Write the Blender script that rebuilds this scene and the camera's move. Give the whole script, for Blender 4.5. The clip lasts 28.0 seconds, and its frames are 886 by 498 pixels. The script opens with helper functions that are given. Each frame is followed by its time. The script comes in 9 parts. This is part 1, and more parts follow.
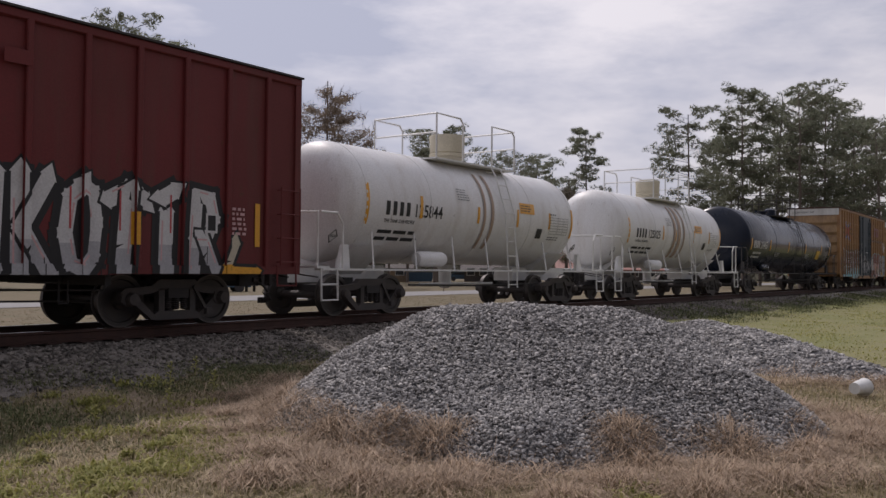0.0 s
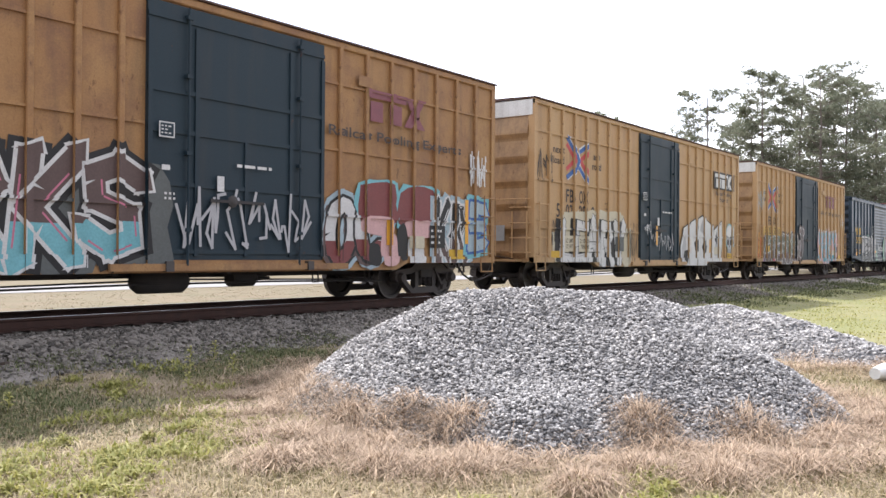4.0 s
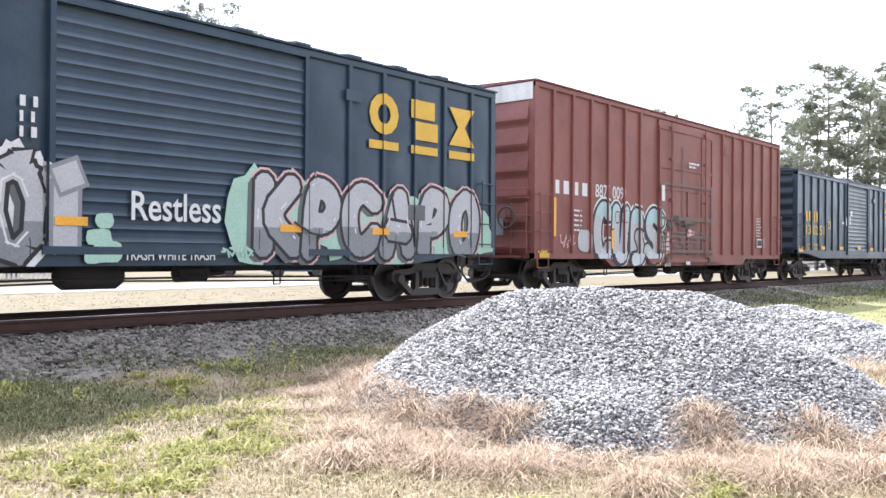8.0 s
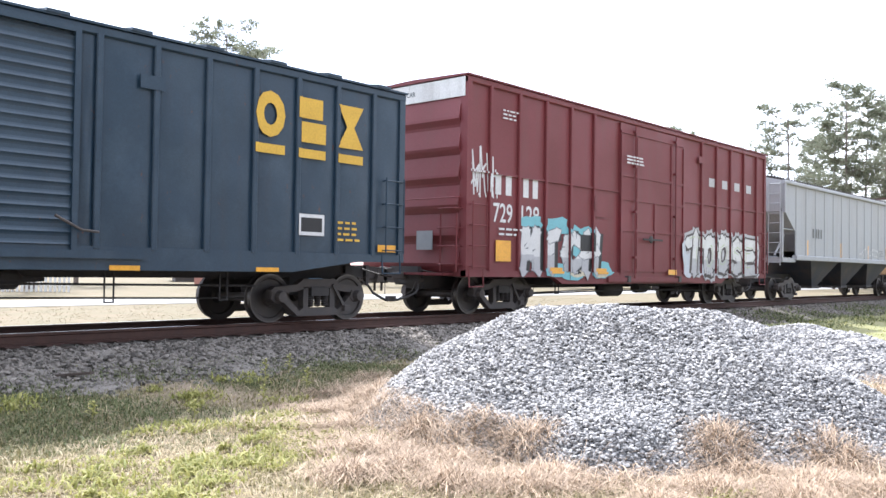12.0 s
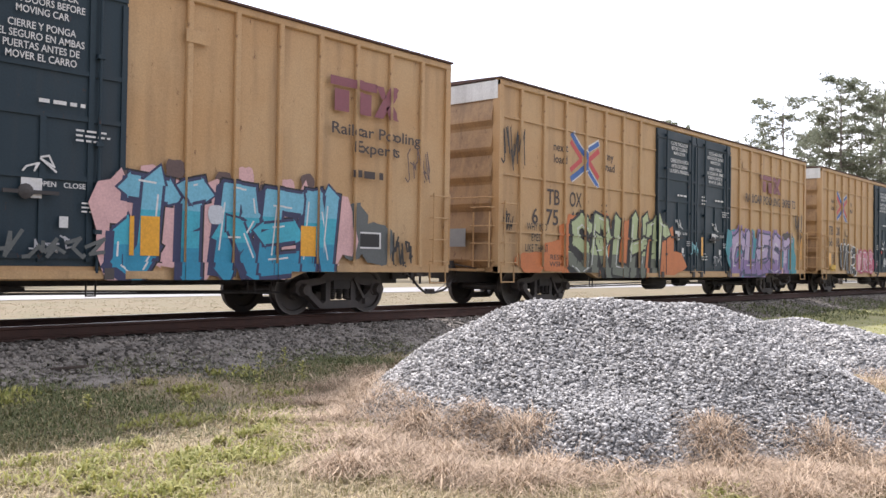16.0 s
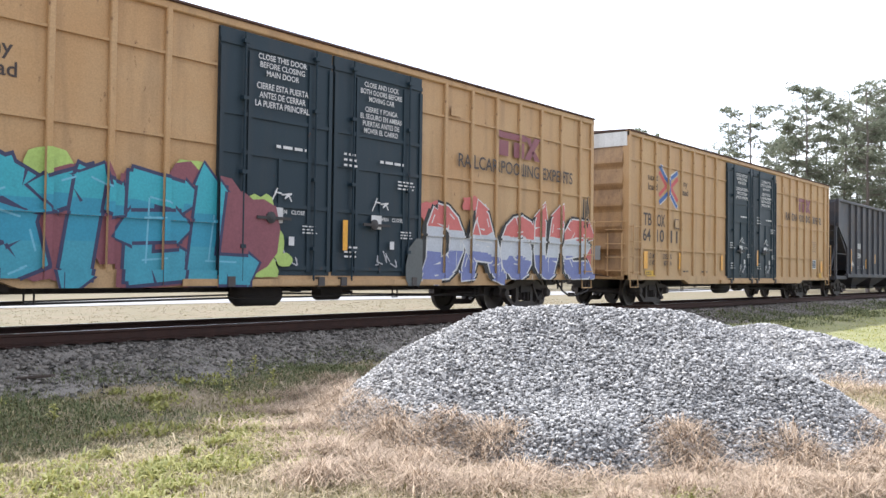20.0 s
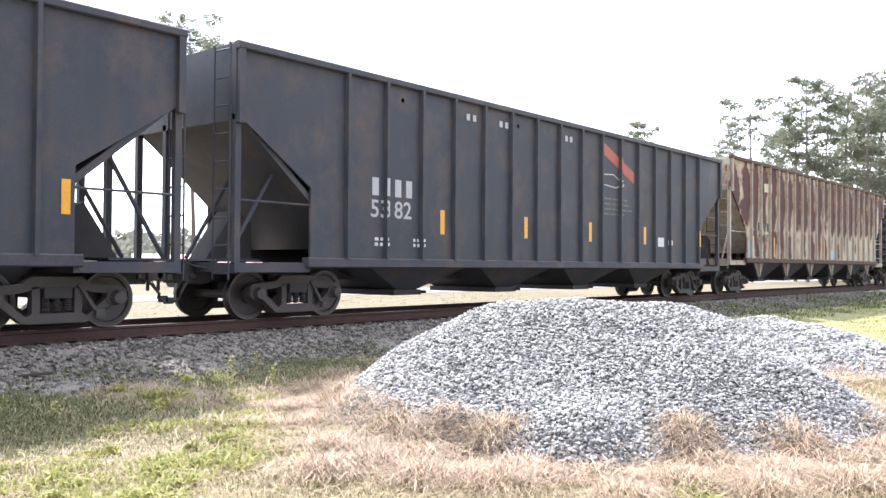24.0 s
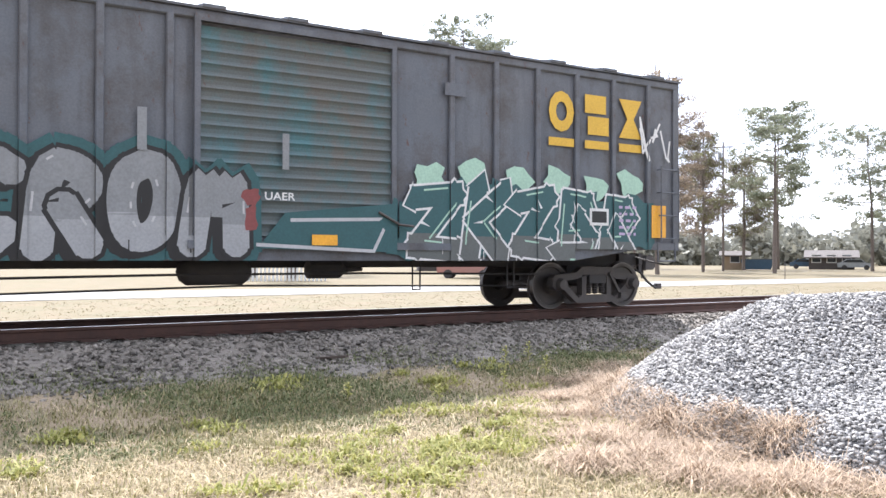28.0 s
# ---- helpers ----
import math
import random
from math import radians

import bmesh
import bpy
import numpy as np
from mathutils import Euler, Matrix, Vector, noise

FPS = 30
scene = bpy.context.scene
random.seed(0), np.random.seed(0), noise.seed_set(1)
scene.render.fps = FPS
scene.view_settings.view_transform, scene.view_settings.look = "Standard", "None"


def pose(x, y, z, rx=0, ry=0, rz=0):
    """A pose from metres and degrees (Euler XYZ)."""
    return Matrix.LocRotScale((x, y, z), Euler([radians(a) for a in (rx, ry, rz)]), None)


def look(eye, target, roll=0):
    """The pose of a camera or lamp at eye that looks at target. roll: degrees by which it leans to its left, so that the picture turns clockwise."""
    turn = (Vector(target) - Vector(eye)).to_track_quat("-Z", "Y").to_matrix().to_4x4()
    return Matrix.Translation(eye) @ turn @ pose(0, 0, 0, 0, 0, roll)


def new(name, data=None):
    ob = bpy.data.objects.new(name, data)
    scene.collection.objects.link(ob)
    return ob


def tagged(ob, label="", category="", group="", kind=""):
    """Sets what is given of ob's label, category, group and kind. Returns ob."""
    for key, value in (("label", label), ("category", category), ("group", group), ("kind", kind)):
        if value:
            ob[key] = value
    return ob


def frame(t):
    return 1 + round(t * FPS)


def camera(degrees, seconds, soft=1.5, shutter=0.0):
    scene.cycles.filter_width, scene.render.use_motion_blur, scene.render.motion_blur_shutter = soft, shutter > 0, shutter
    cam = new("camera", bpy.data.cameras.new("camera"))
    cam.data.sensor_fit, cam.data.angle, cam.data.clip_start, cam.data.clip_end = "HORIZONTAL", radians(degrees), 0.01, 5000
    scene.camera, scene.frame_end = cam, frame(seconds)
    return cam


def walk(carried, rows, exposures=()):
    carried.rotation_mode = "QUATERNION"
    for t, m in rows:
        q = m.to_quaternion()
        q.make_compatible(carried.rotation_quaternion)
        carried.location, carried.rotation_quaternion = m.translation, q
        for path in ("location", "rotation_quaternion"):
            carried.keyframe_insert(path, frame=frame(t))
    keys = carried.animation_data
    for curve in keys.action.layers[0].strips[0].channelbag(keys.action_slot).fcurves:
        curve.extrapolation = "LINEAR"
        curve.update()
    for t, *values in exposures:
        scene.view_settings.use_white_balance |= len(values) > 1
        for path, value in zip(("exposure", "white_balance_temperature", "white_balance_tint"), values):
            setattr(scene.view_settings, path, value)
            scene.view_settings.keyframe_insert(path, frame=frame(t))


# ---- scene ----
# camera: it stands on the grass verge and pans; seconds, yaw, pitch, roll in degrees
cam = camera(53.83, 28.0, soft=1.5, shutter=0.0)
EYE = (0.0, 0.0, 1.6)
AIM = [
    (0.0, -54.13, 1.40, 0.50),
    (0.5, -54.10, 1.58, 0.44),
    (1.0, -53.77, 1.49, 0.50),
    (1.5, -53.52, 0.95, 0.49),
    (2.0, -53.51, 0.68, 0.50),
    (2.5, -53.39, 0.55, 0.51),
    (4.5, -52.66, 0.31, 0.42),
    (5.0, -51.95, 0.27, 0.40),
    (5.5, -50.96, 0.32, 0.25),
    (6.0, -50.57, 0.34, 0.22),
    (6.5, -50.33, 0.20, 0.14),
    (7.0, -50.09, 0.13, 0.27),
    (7.5, -49.66, 0.18, 0.37),
    (8.0, -49.25, 0.33, 0.39),
    (8.5, -48.90, 0.55, 0.37),
    (9.0, -48.80, 0.75, 0.37),
    (9.5, -48.43, 1.01, 0.34),
    (10.0, -48.00, 1.28, 0.38),
    (10.5, -48.06, 1.54, 0.45),
    (11.0, -48.14, 1.59, 0.56),
    (11.5, -48.22, 1.44, 0.64),
    (12.0, -48.27, 1.37, 0.80),
    (12.5, -48.29, 1.23, 0.90),
    (14.5, -48.38, 0.71, 0.86),
    (15.0, -48.50, 0.68, 0.87),
    (15.5, -48.66, 0.79, 0.89),
    (16.0, -48.59, 0.96, 0.86),
    (16.5, -48.83, 1.12, 0.92),
    (17.0, -49.04, 1.28, 0.85),
    (17.5, -49.46, 1.33, 0.77),
    (18.0, -50.00, 1.43, 0.66),
    (18.5, -50.27, 1.50, 0.74),
    (19.0, -50.50, 1.42, 0.71),
    (19.5, -50.47, 1.53, 0.71),
    (20.0, -50.44, 1.45, 0.77),
    (20.5, -50.53, 1.43, 0.88),
    (21.0, -50.86, 1.39, 0.86),
    (21.5, -51.04, 1.25, 0.86),
    (22.0, -51.00, 1.15, 0.94),
    (22.5, -51.02, 1.10, 0.96),
    (24.5, -50.31, 1.09, 0.23),
    (25.0, -50.51, 1.13, 0.27),
    (25.5, -50.42, 0.96, 0.35),
    (26.0, -50.44, 0.72, 0.48),
    (26.5, -50.31, 0.58, 0.57),
    (27.0, -50.10, 0.70, 0.47),
    (27.1, -49.87, 0.61, 0.72),
    (27.2, -49.52, 0.66, 0.66),
    (27.3, -49.10, 0.71, 0.44),
    (27.4, -48.32, 0.72, 0.44),
    (27.5, -47.33, 0.73, 0.33),
    (27.6, -45.77, 0.71, 0.30),
    (27.7, -43.52, 0.65, 0.27),
    (27.8, -40.53, 0.54, 0.37),
    (28.0, -32.80, 0.47, 0.18),
]


def aimed(yaw, pitch, roll):
    return pose(*EYE) @ pose(0, 0, 0, 0, 0, yaw) @ pose(0, 0, 0, 90 + pitch) @ pose(0, 0, 0, 0, 0, roll)


walk(cam, [(t, aimed(a, b, c)) for t, a, b, c in AIM],
     exposures=[(0.0, -1.41, 6800, 19.0), (0.6, -1.67, 6775, 18.5), (1.2, -1.77, 6750, 18.0), (1.8, -0.74, 6908, 15.7), (2.5, -0.06, 6750, 13.0), (4.5, 0.49, 6558, 13.0), (5.8, 0.54, 6444, 13.0), (7.0, 0.68, 6260, 12.2), (8.0, 0.99, 6240, 11.8), (11.0, 0.97, 6160, 10.7), (12.5, 0.89, 6210, 11.2), (14.5, 0.1, 6610, 14.0), (15.5, 0.27, 6612, 14.0), (17.0, 0.49, 6580, 14.0), (20.0, 0.54, 6275, 9.6), (21.0, 0.43, 6250, 9.1), (22.5, 0.79, 6269, 10.0), (24.5, 1.14, 6294, 11.1), (25.2, 1.16, 6305, 11.3), (26.0, 0.91, 6325, 11.4), (27.0, 0.84, 6350, 11.4), (28.0, 0.94, 6350, 11.5)])

# world: bright broken overcast with the sun behind the train
SUN_AZ, SUN_EL = 65.7, 50.8
world = bpy.data.worlds.new("sky")
scene.world = world
world.use_nodes = True
wn, wl = world.node_tree.nodes, world.node_tree.links
wn.clear()
w_out = wn.new("ShaderNodeOutputWorld")
w_bg = wn.new("ShaderNodeBackground")
w_bg.inputs["Strength"].default_value = 0.086
w_sky = wn.new("ShaderNodeTexSky")
w_sky.sky_type = "NISHITA"
w_sky.sun_disc = False
w_sky.sun_elevation = radians(SUN_EL)
w_sky.sun_rotation = radians(90 - SUN_AZ)
w_sky.dust_density = 2.5
w_co = wn.new("ShaderNodeTexCoord")
w_map = wn.new("ShaderNodeMapping")
w_map.inputs["Scale"].default_value = (1.0, 1.0, 3.2)
w_noise = wn.new("ShaderNodeTexNoise")
w_noise.inputs["Scale"].default_value = 2.1
w_noise.inputs["Detail"].default_value = 7
w_noise.inputs["Roughness"].default_value = 0.6
w_ramp = wn.new("ShaderNodeValToRGB")
w_ramp.color_ramp.elements[0].position, w_ramp.color_ramp.elements[0].color = 0.38, (5.4, 6.1, 7.7, 1)
w_ramp.color_ramp.elements[1].position, w_ramp.color_ramp.elements[1].color = 0.60, (10.6, 10.9, 11.6, 1)
w_mix = wn.new("ShaderNodeMixRGB")
w_mix.inputs["Fac"].default_value = 0.88
wl.new(w_co.outputs["Generated"], w_map.inputs["Vector"])
wl.new(w_map.outputs["Vector"], w_noise.inputs["Vector"])
wl.new(w_noise.outputs["Fac"], w_ramp.inputs["Fac"])
wl.new(w_sky.outputs["Color"], w_mix.inputs["Color1"])
wl.new(w_ramp.outputs["Color"], w_mix.inputs["Color2"])
# the cloud glows more on the sun's side than behind the eye
w_dot = wn.new("ShaderNodeVectorMath")
w_dot.operation = "DOT_PRODUCT"
w_dot.inputs[1].default_value = (math.cos(radians(SUN_AZ)) * math.cos(radians(SUN_EL)), math.sin(radians(SUN_AZ)) * math.cos(radians(SUN_EL)), math.sin(radians(SUN_EL)))
w_glow = wn.new("ShaderNodeMapRange")
w_glow.interpolation_type = "SMOOTHSTEP"
w_glow.inputs["From Min"].default_value, w_glow.inputs["From Max"].default_value = -0.9, 1.0
w_glow.inputs["To Min"].default_value, w_glow.inputs["To Max"].default_value = 0.2, 2.6
w_mul = wn.new("ShaderNodeMixRGB")
w_mul.blend_type = "MULTIPLY"
w_mul.inputs["Fac"].default_value = 1.0
wl.new(w_co.outputs["Generated"], w_dot.inputs[0])
wl.new(w_dot.outputs["Value"], w_glow.inputs["Value"])
wl.new(w_mix.outputs["Color"], w_mul.inputs["Color1"])
wl.new(w_glow.outputs["Result"], w_mul.inputs["Color2"])
wl.new(w_mul.outputs["Color"], w_bg.inputs["Color"])
wl.new(w_bg.outputs["Background"], w_out.inputs["Surface"])
sun = new("sun", bpy.data.lights.new("sun", "SUN"))
sun.data.energy, sun.data.angle, sun.data.color = 5.0, radians(1.2), (1.0, 0.975, 0.95)
SUN_DIR = Vector((math.cos(radians(SUN_AZ)) * math.cos(radians(SUN_EL)), math.sin(radians(SUN_AZ)) * math.cos(radians(SUN_EL)), math.sin(radians(SUN_EL))))
sun.matrix_world = look(SUN_DIR * 300, (0, 0, 0))

TRACK_Y, RAIL_Z = 13.06, 0.65

# ---- materials ----
def graph(name):
    m = bpy.data.materials.new(name)
    m.use_nodes = True
    return m, m.node_tree.nodes, m.node_tree.links, m.node_tree.nodes["Principled BSDF"]


def put(links, value, socket):
    """Feed a number, a colour or another socket into a socket."""
    if isinstance(value, bpy.types.NodeSocket):
        links.new(value, socket)
    elif isinstance(value, tuple):
        socket.default_value = (*value, 1)
    else:
        socket.default_value = value


def noise_of(n, links, scale, detail=4, stretch=(1, 1, 1), kind="Object", rough=0.55):
    co = n.new("ShaderNodeTexCoord")
    mp = n.new("ShaderNodeMapping")
    mp.inputs["Scale"].default_value = stretch
    tx = n.new("ShaderNodeTexNoise")
    tx.inputs["Scale"].default_value, tx.inputs["Detail"].default_value, tx.inputs["Roughness"].default_value = scale, detail, rough
    links.new(co.outputs[kind], mp.inputs["Vector"])
    links.new(mp.outputs["Vector"], tx.inputs["Vector"])
    return tx.outputs["Fac"]


def ramp_of(n, links, fac, a, b, ca=(0, 0, 0), cb=(1, 1, 1)):
    r = n.new("ShaderNodeValToRGB")
    r.color_ramp.elements[0].position, r.color_ramp.elements[0].color = a, (*ca, 1)
    r.color_ramp.elements[1].position, r.color_ramp.elements[1].color = b, (*cb, 1)
    links.new(fac, r.inputs["Fac"])
    return r.outputs["Color"]


def mix_of(n, links, fac, a, b, mode="MIX"):
    x = n.new("ShaderNodeMixRGB")
    x.blend_type = mode
    put(links, fac, x.inputs["Fac"])
    put(links, a, x.inputs["Color1"])
    put(links, b, x.inputs["Color2"])
    return x.outputs["Color"]


def bump_of(n, links, bsdf, fac, strength, distance):
    b = n.new("ShaderNodeBump")
    b.inputs["Strength"].default_value, b.inputs["Distance"].default_value = strength, distance
    links.new(fac, b.inputs["Height"])
    links.new(b.outputs["Normal"], bsdf.inputs["Normal"])


def surface(name, rgb, rgb2=None, rough=0.7, scale=3.0, fine=60.0, bump=0.3, depth=0.004, metal=0.0, stretch=(1, 1, 1), island=0.0):
    """A surface of two mixed tones, with grain and fine relief."""
    m, n, links, b = graph(name)
    rgb2 = rgb2 or tuple(c * 0.72 for c in rgb)
    big = ramp_of(n, links, noise_of(n, links, scale, 5, stretch), 0.35, 0.68)
    col = mix_of(n, links, big, rgb, rgb2)
    small = noise_of(n, links, fine, 3)
    col = mix_of(n, links, 0.35, col, mix_of(n, links, ramp_of(n, links, small, 0.3, 0.7), tuple(c * 0.7 for c in rgb), tuple(min(1, c * 1.3) for c in rgb)))
    if island:
        g = n.new("ShaderNodeNewGeometry")
        h = n.new("ShaderNodeHueSaturation")
        mr = n.new("ShaderNodeMapRange")
        mr.inputs["To Min"].default_value, mr.inputs["To Max"].default_value = 1 - island, 1 + island
        links.new(g.outputs["Random Per Island"], mr.inputs["Value"])
        links.new(mr.outputs["Result"], h.inputs["Value"])
        links.new(col, h.inputs["Color"])
        col = h.outputs["Color"]
    links.new(col, b.inputs["Base Color"])
    b.inputs["Roughness"].default_value, b.inputs["Metallic"].default_value = rough, metal
    bump_of(n, links, b, small, bump, depth)
    return m


def car_paint(name, rgb, fade, grime=(0.09, 0.065, 0.05), amount=0.5, rough=0.5, rust=0.12, blotch=None):
    """Weathered wagon paint: sun-faded patches, vertical grime streaks and small rust spots."""
    m, n, links, b = graph(name)
    patch = ramp_of(n, links, noise_of(n, links, 0.55, 4), 0.35, 0.7)
    col = mix_of(n, links, patch, rgb, fade)
    streak = ramp_of(n, links, noise_of(n, links, 2.2, 6, (1.6, 1.6, 0.16)), 0.5, 0.78)
    sm = n.new("ShaderNodeMath")
    sm.operation = "MULTIPLY"
    sm.inputs[1].default_value = amount
    links.new(streak, sm.inputs[0])
    col = mix_of(n, links, sm.outputs["Value"], col, grime)
    if blotch:
        bl = ramp_of(n, links, noise_of(n, links, 1.5, 8, (0.8, 0.8, 0.7), rough=0.68), 0.47, 0.66, (0, 0, 0), (0.75,) * 3)
        col = mix_of(n, links, bl, col, blotch)
    spot = ramp_of(n, links, noise_of(n, links, 7.0, 6, (1, 1, 0.5), rough=0.7), 0.66 - rust * 0.3, 0.74)
    col = mix_of(n, links, spot, col, (0.10, 0.04, 0.022))
    fine = noise_of(n, links, 40, 3)
    col = mix_of(n, links, 0.5, col, ramp_of(n, links, fine, 0.3, 0.7, (0.7,) * 3, (1.15,) * 3), "MULTIPLY")
    b.inputs["Specular IOR Level"].default_value = 0.35
    links.new(col, b.inputs["Base Color"])
    links.new(ramp_of(n, links, patch, 0, 1, (rough,) * 3, (min(1, rough + 0.2),) * 3), b.inputs["Roughness"])
    bump_of(n, links, b, noise_of(n, links, 1.1, 2), 0.25, 0.03)
    return m


def rusted(name):
    """Cream paint that has rusted through in the middle of each panel, with a sound band low down."""
    m, n, links, b = graph(name)
    co = n.new("ShaderNodeTexCoord")
    sep = n.new("ShaderNodeSeparateXYZ")
    links.new(co.outputs["Object"], sep.inputs["Vector"])

    def maths(op, a, c, d=0.0):
        x = n.new("ShaderNodeMath")
        x.operation = op
        for k, v in enumerate((a, c, d)):
            put(links, v, x.inputs[k])
        return x.outputs["Value"]

    panel = maths("PINGPONG", maths("SUBTRACT", sep.outputs["X"], 1.86), 0.4776)
    height = n.new("ShaderNodeValToRGB")
    links.new(maths("MULTIPLY_ADD", sep.outputs["Z"], 0.25, -0.25), height.inputs["Fac"])
    stops = ((0.05, 0.3), (0.14, 0.56), (0.25, 0.6), (0.335, 0.28), (0.43, 0.7), (0.82, 0.75), (0.94, 0.3))
    ramp = height.color_ramp.elements
    while len(ramp) < len(stops):
        ramp.new(0.5)
    for e, (p, v) in zip(ramp, stops):
        e.position, e.color = p, (v, v, v, 1)
    blotchy = noise_of(n, links, 1.25, 9, (1.2, 1.2, 0.6), rough=0.66)
    total = maths("MULTIPLY_ADD", panel, 0.8, maths("MULTIPLY_ADD", blotchy, 1.6, maths("MULTIPLY", height.outputs["Color"], 0.45)))
    rear = maths("MINIMUM", maths("MAXIMUM", maths("MULTIPLY_ADD", sep.outputs["X"], 0.2, -1.8), 0.0), 1.0)
    low_down = maths("MINIMUM", maths("MAXIMUM", maths("MULTIPLY_ADD", sep.outputs["Z"], -2.0, 5.2), 0.0), 1.0)
    total = maths("MULTIPLY_ADD", maths("MULTIPLY", rear, low_down), -0.28, total)
    total = maths("MULTIPLY_ADD", maths("MULTIPLY", rear, maths("SUBTRACT", 1.0, low_down)), 0.06, total)
    mask = ramp_of(n, links, maths("MULTIPLY", total, 0.5), 0.615, 0.635)
    edge = ramp_of(n, links, maths("MULTIPLY", total, 0.5), 0.56, 0.62)
    tone = mix_of(n, links, ramp_of(n, links, noise_of(n, links, 4, 6, (1, 1, 0.35)), 0.38, 0.62), (0.105, 0.034, 0.028), (0.052, 0.028, 0.034))
    cream = mix_of(n, links, ramp_of(n, links, noise_of(n, links, 3, 6, (1.5, 1.5, 0.25)), 0.45, 0.75), (0.46, 0.415, 0.35), (0.33, 0.24, 0.175))
    links.new(mix_of(n, links, mask, mix_of(n, links, edge, cream, (0.29, 0.165, 0.10)), tone), b.inputs["Base Color"])
    b.inputs["Roughness"].default_value = 0.8
    bump_of(n, links, b, noise_of(n, links, 25, 5), 0.4, 0.006)
    return m


def leaf(name, a, c, rough=0.6, trans=0.25):
    m, n, links, b = graph(name)
    g = n.new("ShaderNodeNewGeometry")
    links.new(ramp_of(n, links, g.outputs["Random Per Island"], 0.0, 1.0, a, c), b.inputs["Base Color"])
    b.inputs["Roughness"].default_value = rough
    b.inputs["Specular IOR Level"].default_value = 0.25
    if trans:
        t = n.new("ShaderNodeBsdfTranslucent")
        links.new(ramp_of(n, links, g.outputs["Random Per Island"], 0.0, 1.0, a, c), t.inputs["Color"])
        mx = n.new("ShaderNodeMixShader")
        mx.inputs["Fac"].default_value = trans
        links.new(b.outputs["BSDF"], mx.inputs[1])
        links.new(t.outputs["BSDF"], mx.inputs[2])
        links.new(mx.outputs["Shader"], n["Material Output"].inputs["Surface"])
    return m


def ground_mat():
    """Verge: straw, thin green and bare sandy soil, mixed at two scales."""
    m, n, links, b = graph("verge soil")
    a = ramp_of(n, links, noise_of(n, links, 0.35, 5), 0.42, 0.6)
    c = ramp_of(n, links, noise_of(n, links, 2.6, 6), 0.4, 0.62)
    col = mix_of(n, links, a, (0.20, 0.155, 0.10), (0.13, 0.135, 0.055))
    col = mix_of(n, links, c, col, (0.26, 0.19, 0.135))
    f = noise_of(n, links, 45, 4)
    col = mix_of(n, links, 0.55, col, mix_of(n, links, ramp_of(n, links, f, 0.3, 0.7), (0.06, 0.052, 0.03), (0.40, 0.31, 0.215)))
    links.new(col, b.inputs["Base Color"])
    b.inputs["Roughness"].default_value = 0.95
    bump_of(n, links, b, f, 0.6, 0.03)
    return m


YELLOW = car_paint("boxcar yellow paint", (0.45, 0.275, 0.13), (0.50, 0.345, 0.195), grime=(0.16, 0.10, 0.06), amount=0.45, rust=0.08)
YELLOW2 = car_paint("worn boxcar yellow paint", (0.34, 0.18, 0.075), (0.40, 0.24, 0.11), amount=0.55, rust=0.16, blotch=(0.20, 0.10, 0.06))
# yellow ends: real grime, plus a base dimmed for the shaded car gaps
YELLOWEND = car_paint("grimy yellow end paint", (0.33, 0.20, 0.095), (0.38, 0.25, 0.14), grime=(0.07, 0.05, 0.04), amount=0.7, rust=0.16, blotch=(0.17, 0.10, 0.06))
# blue ends: shade of the gap between cars put into a darker paint
ENDSHADE = car_paint("sooty dark blue end paint", (0.014, 0.025, 0.040), (0.022, 0.034, 0.050), grime=(0.03, 0.03, 0.034), amount=0.5, rust=0.08, rough=0.55)
CREAMW = car_paint("white header paint", (0.66, 0.66, 0.64), (0.52, 0.51, 0.49), amount=0.3)
NAVY = car_paint("dark blue door paint", (0.013, 0.030, 0.044), (0.022, 0.041, 0.056), amount=0.2, rust=0.05)
# the lighter blotch paints soft cloud reflections into the blue
BLUE = car_paint("dark blue-green boxcar paint", (0.016, 0.037, 0.062), (0.026, 0.050, 0.078), grime=(0.036, 0.040, 0.050), amount=0.35, rust=0.05, rough=0.32, blotch=(0.036, 0.062, 0.090))
FADED = car_paint("faded charcoal boxcar paint", (0.112, 0.124, 0.148), (0.145, 0.15, 0.168), grime=(0.045, 0.05, 0.06), amount=0.5, rust=0.1, blotch=(0.07, 0.06, 0.055))
LOUVRE = car_paint("faded teal and bronze door paint", (0.075, 0.105, 0.115), (0.12, 0.108, 0.095), amount=0.3, blotch=(0.04, 0.14, 0.16))
BLUE.node_tree.nodes["Principled BSDF"].inputs["Coat Weight"].default_value = 0.15
BLUE.node_tree.nodes["Principled BSDF"].inputs["Coat Roughness"].default_value = 0.25
RED = car_paint("oxide red paint", (0.235, 0.078, 0.066), (0.215, 0.088, 0.076), amount=0.35, blotch=(0.165, 0.062, 0.052))
DEEPRED = car_paint("deep red paint", (0.155, 0.021, 0.022), (0.13, 0.028, 0.027), amount=0.35)
MAROON = car_paint("maroon paint", (0.17, 0.033, 0.038), (0.15, 0.04, 0.043), amount=0.25, rust=0.05)
TANKWHITE = car_paint("white tank paint", (0.77, 0.775, 0.78), (0.72, 0.715, 0.71), grime=(0.38, 0.30, 0.23), amount=0.28, rough=0.35, rust=0.03)
TANKBLACK = car_paint("black tank paint", (0.007, 0.012, 0.026), (0.012, 0.018, 0.034), amount=0.1, rough=0.16, rust=0.0)
GREY = car_paint("grey hopper paint", (0.33, 0.345, 0.37), (0.38, 0.385, 0.40), grime=(0.2, 0.16, 0.12), amount=0.25, rust=0.03)
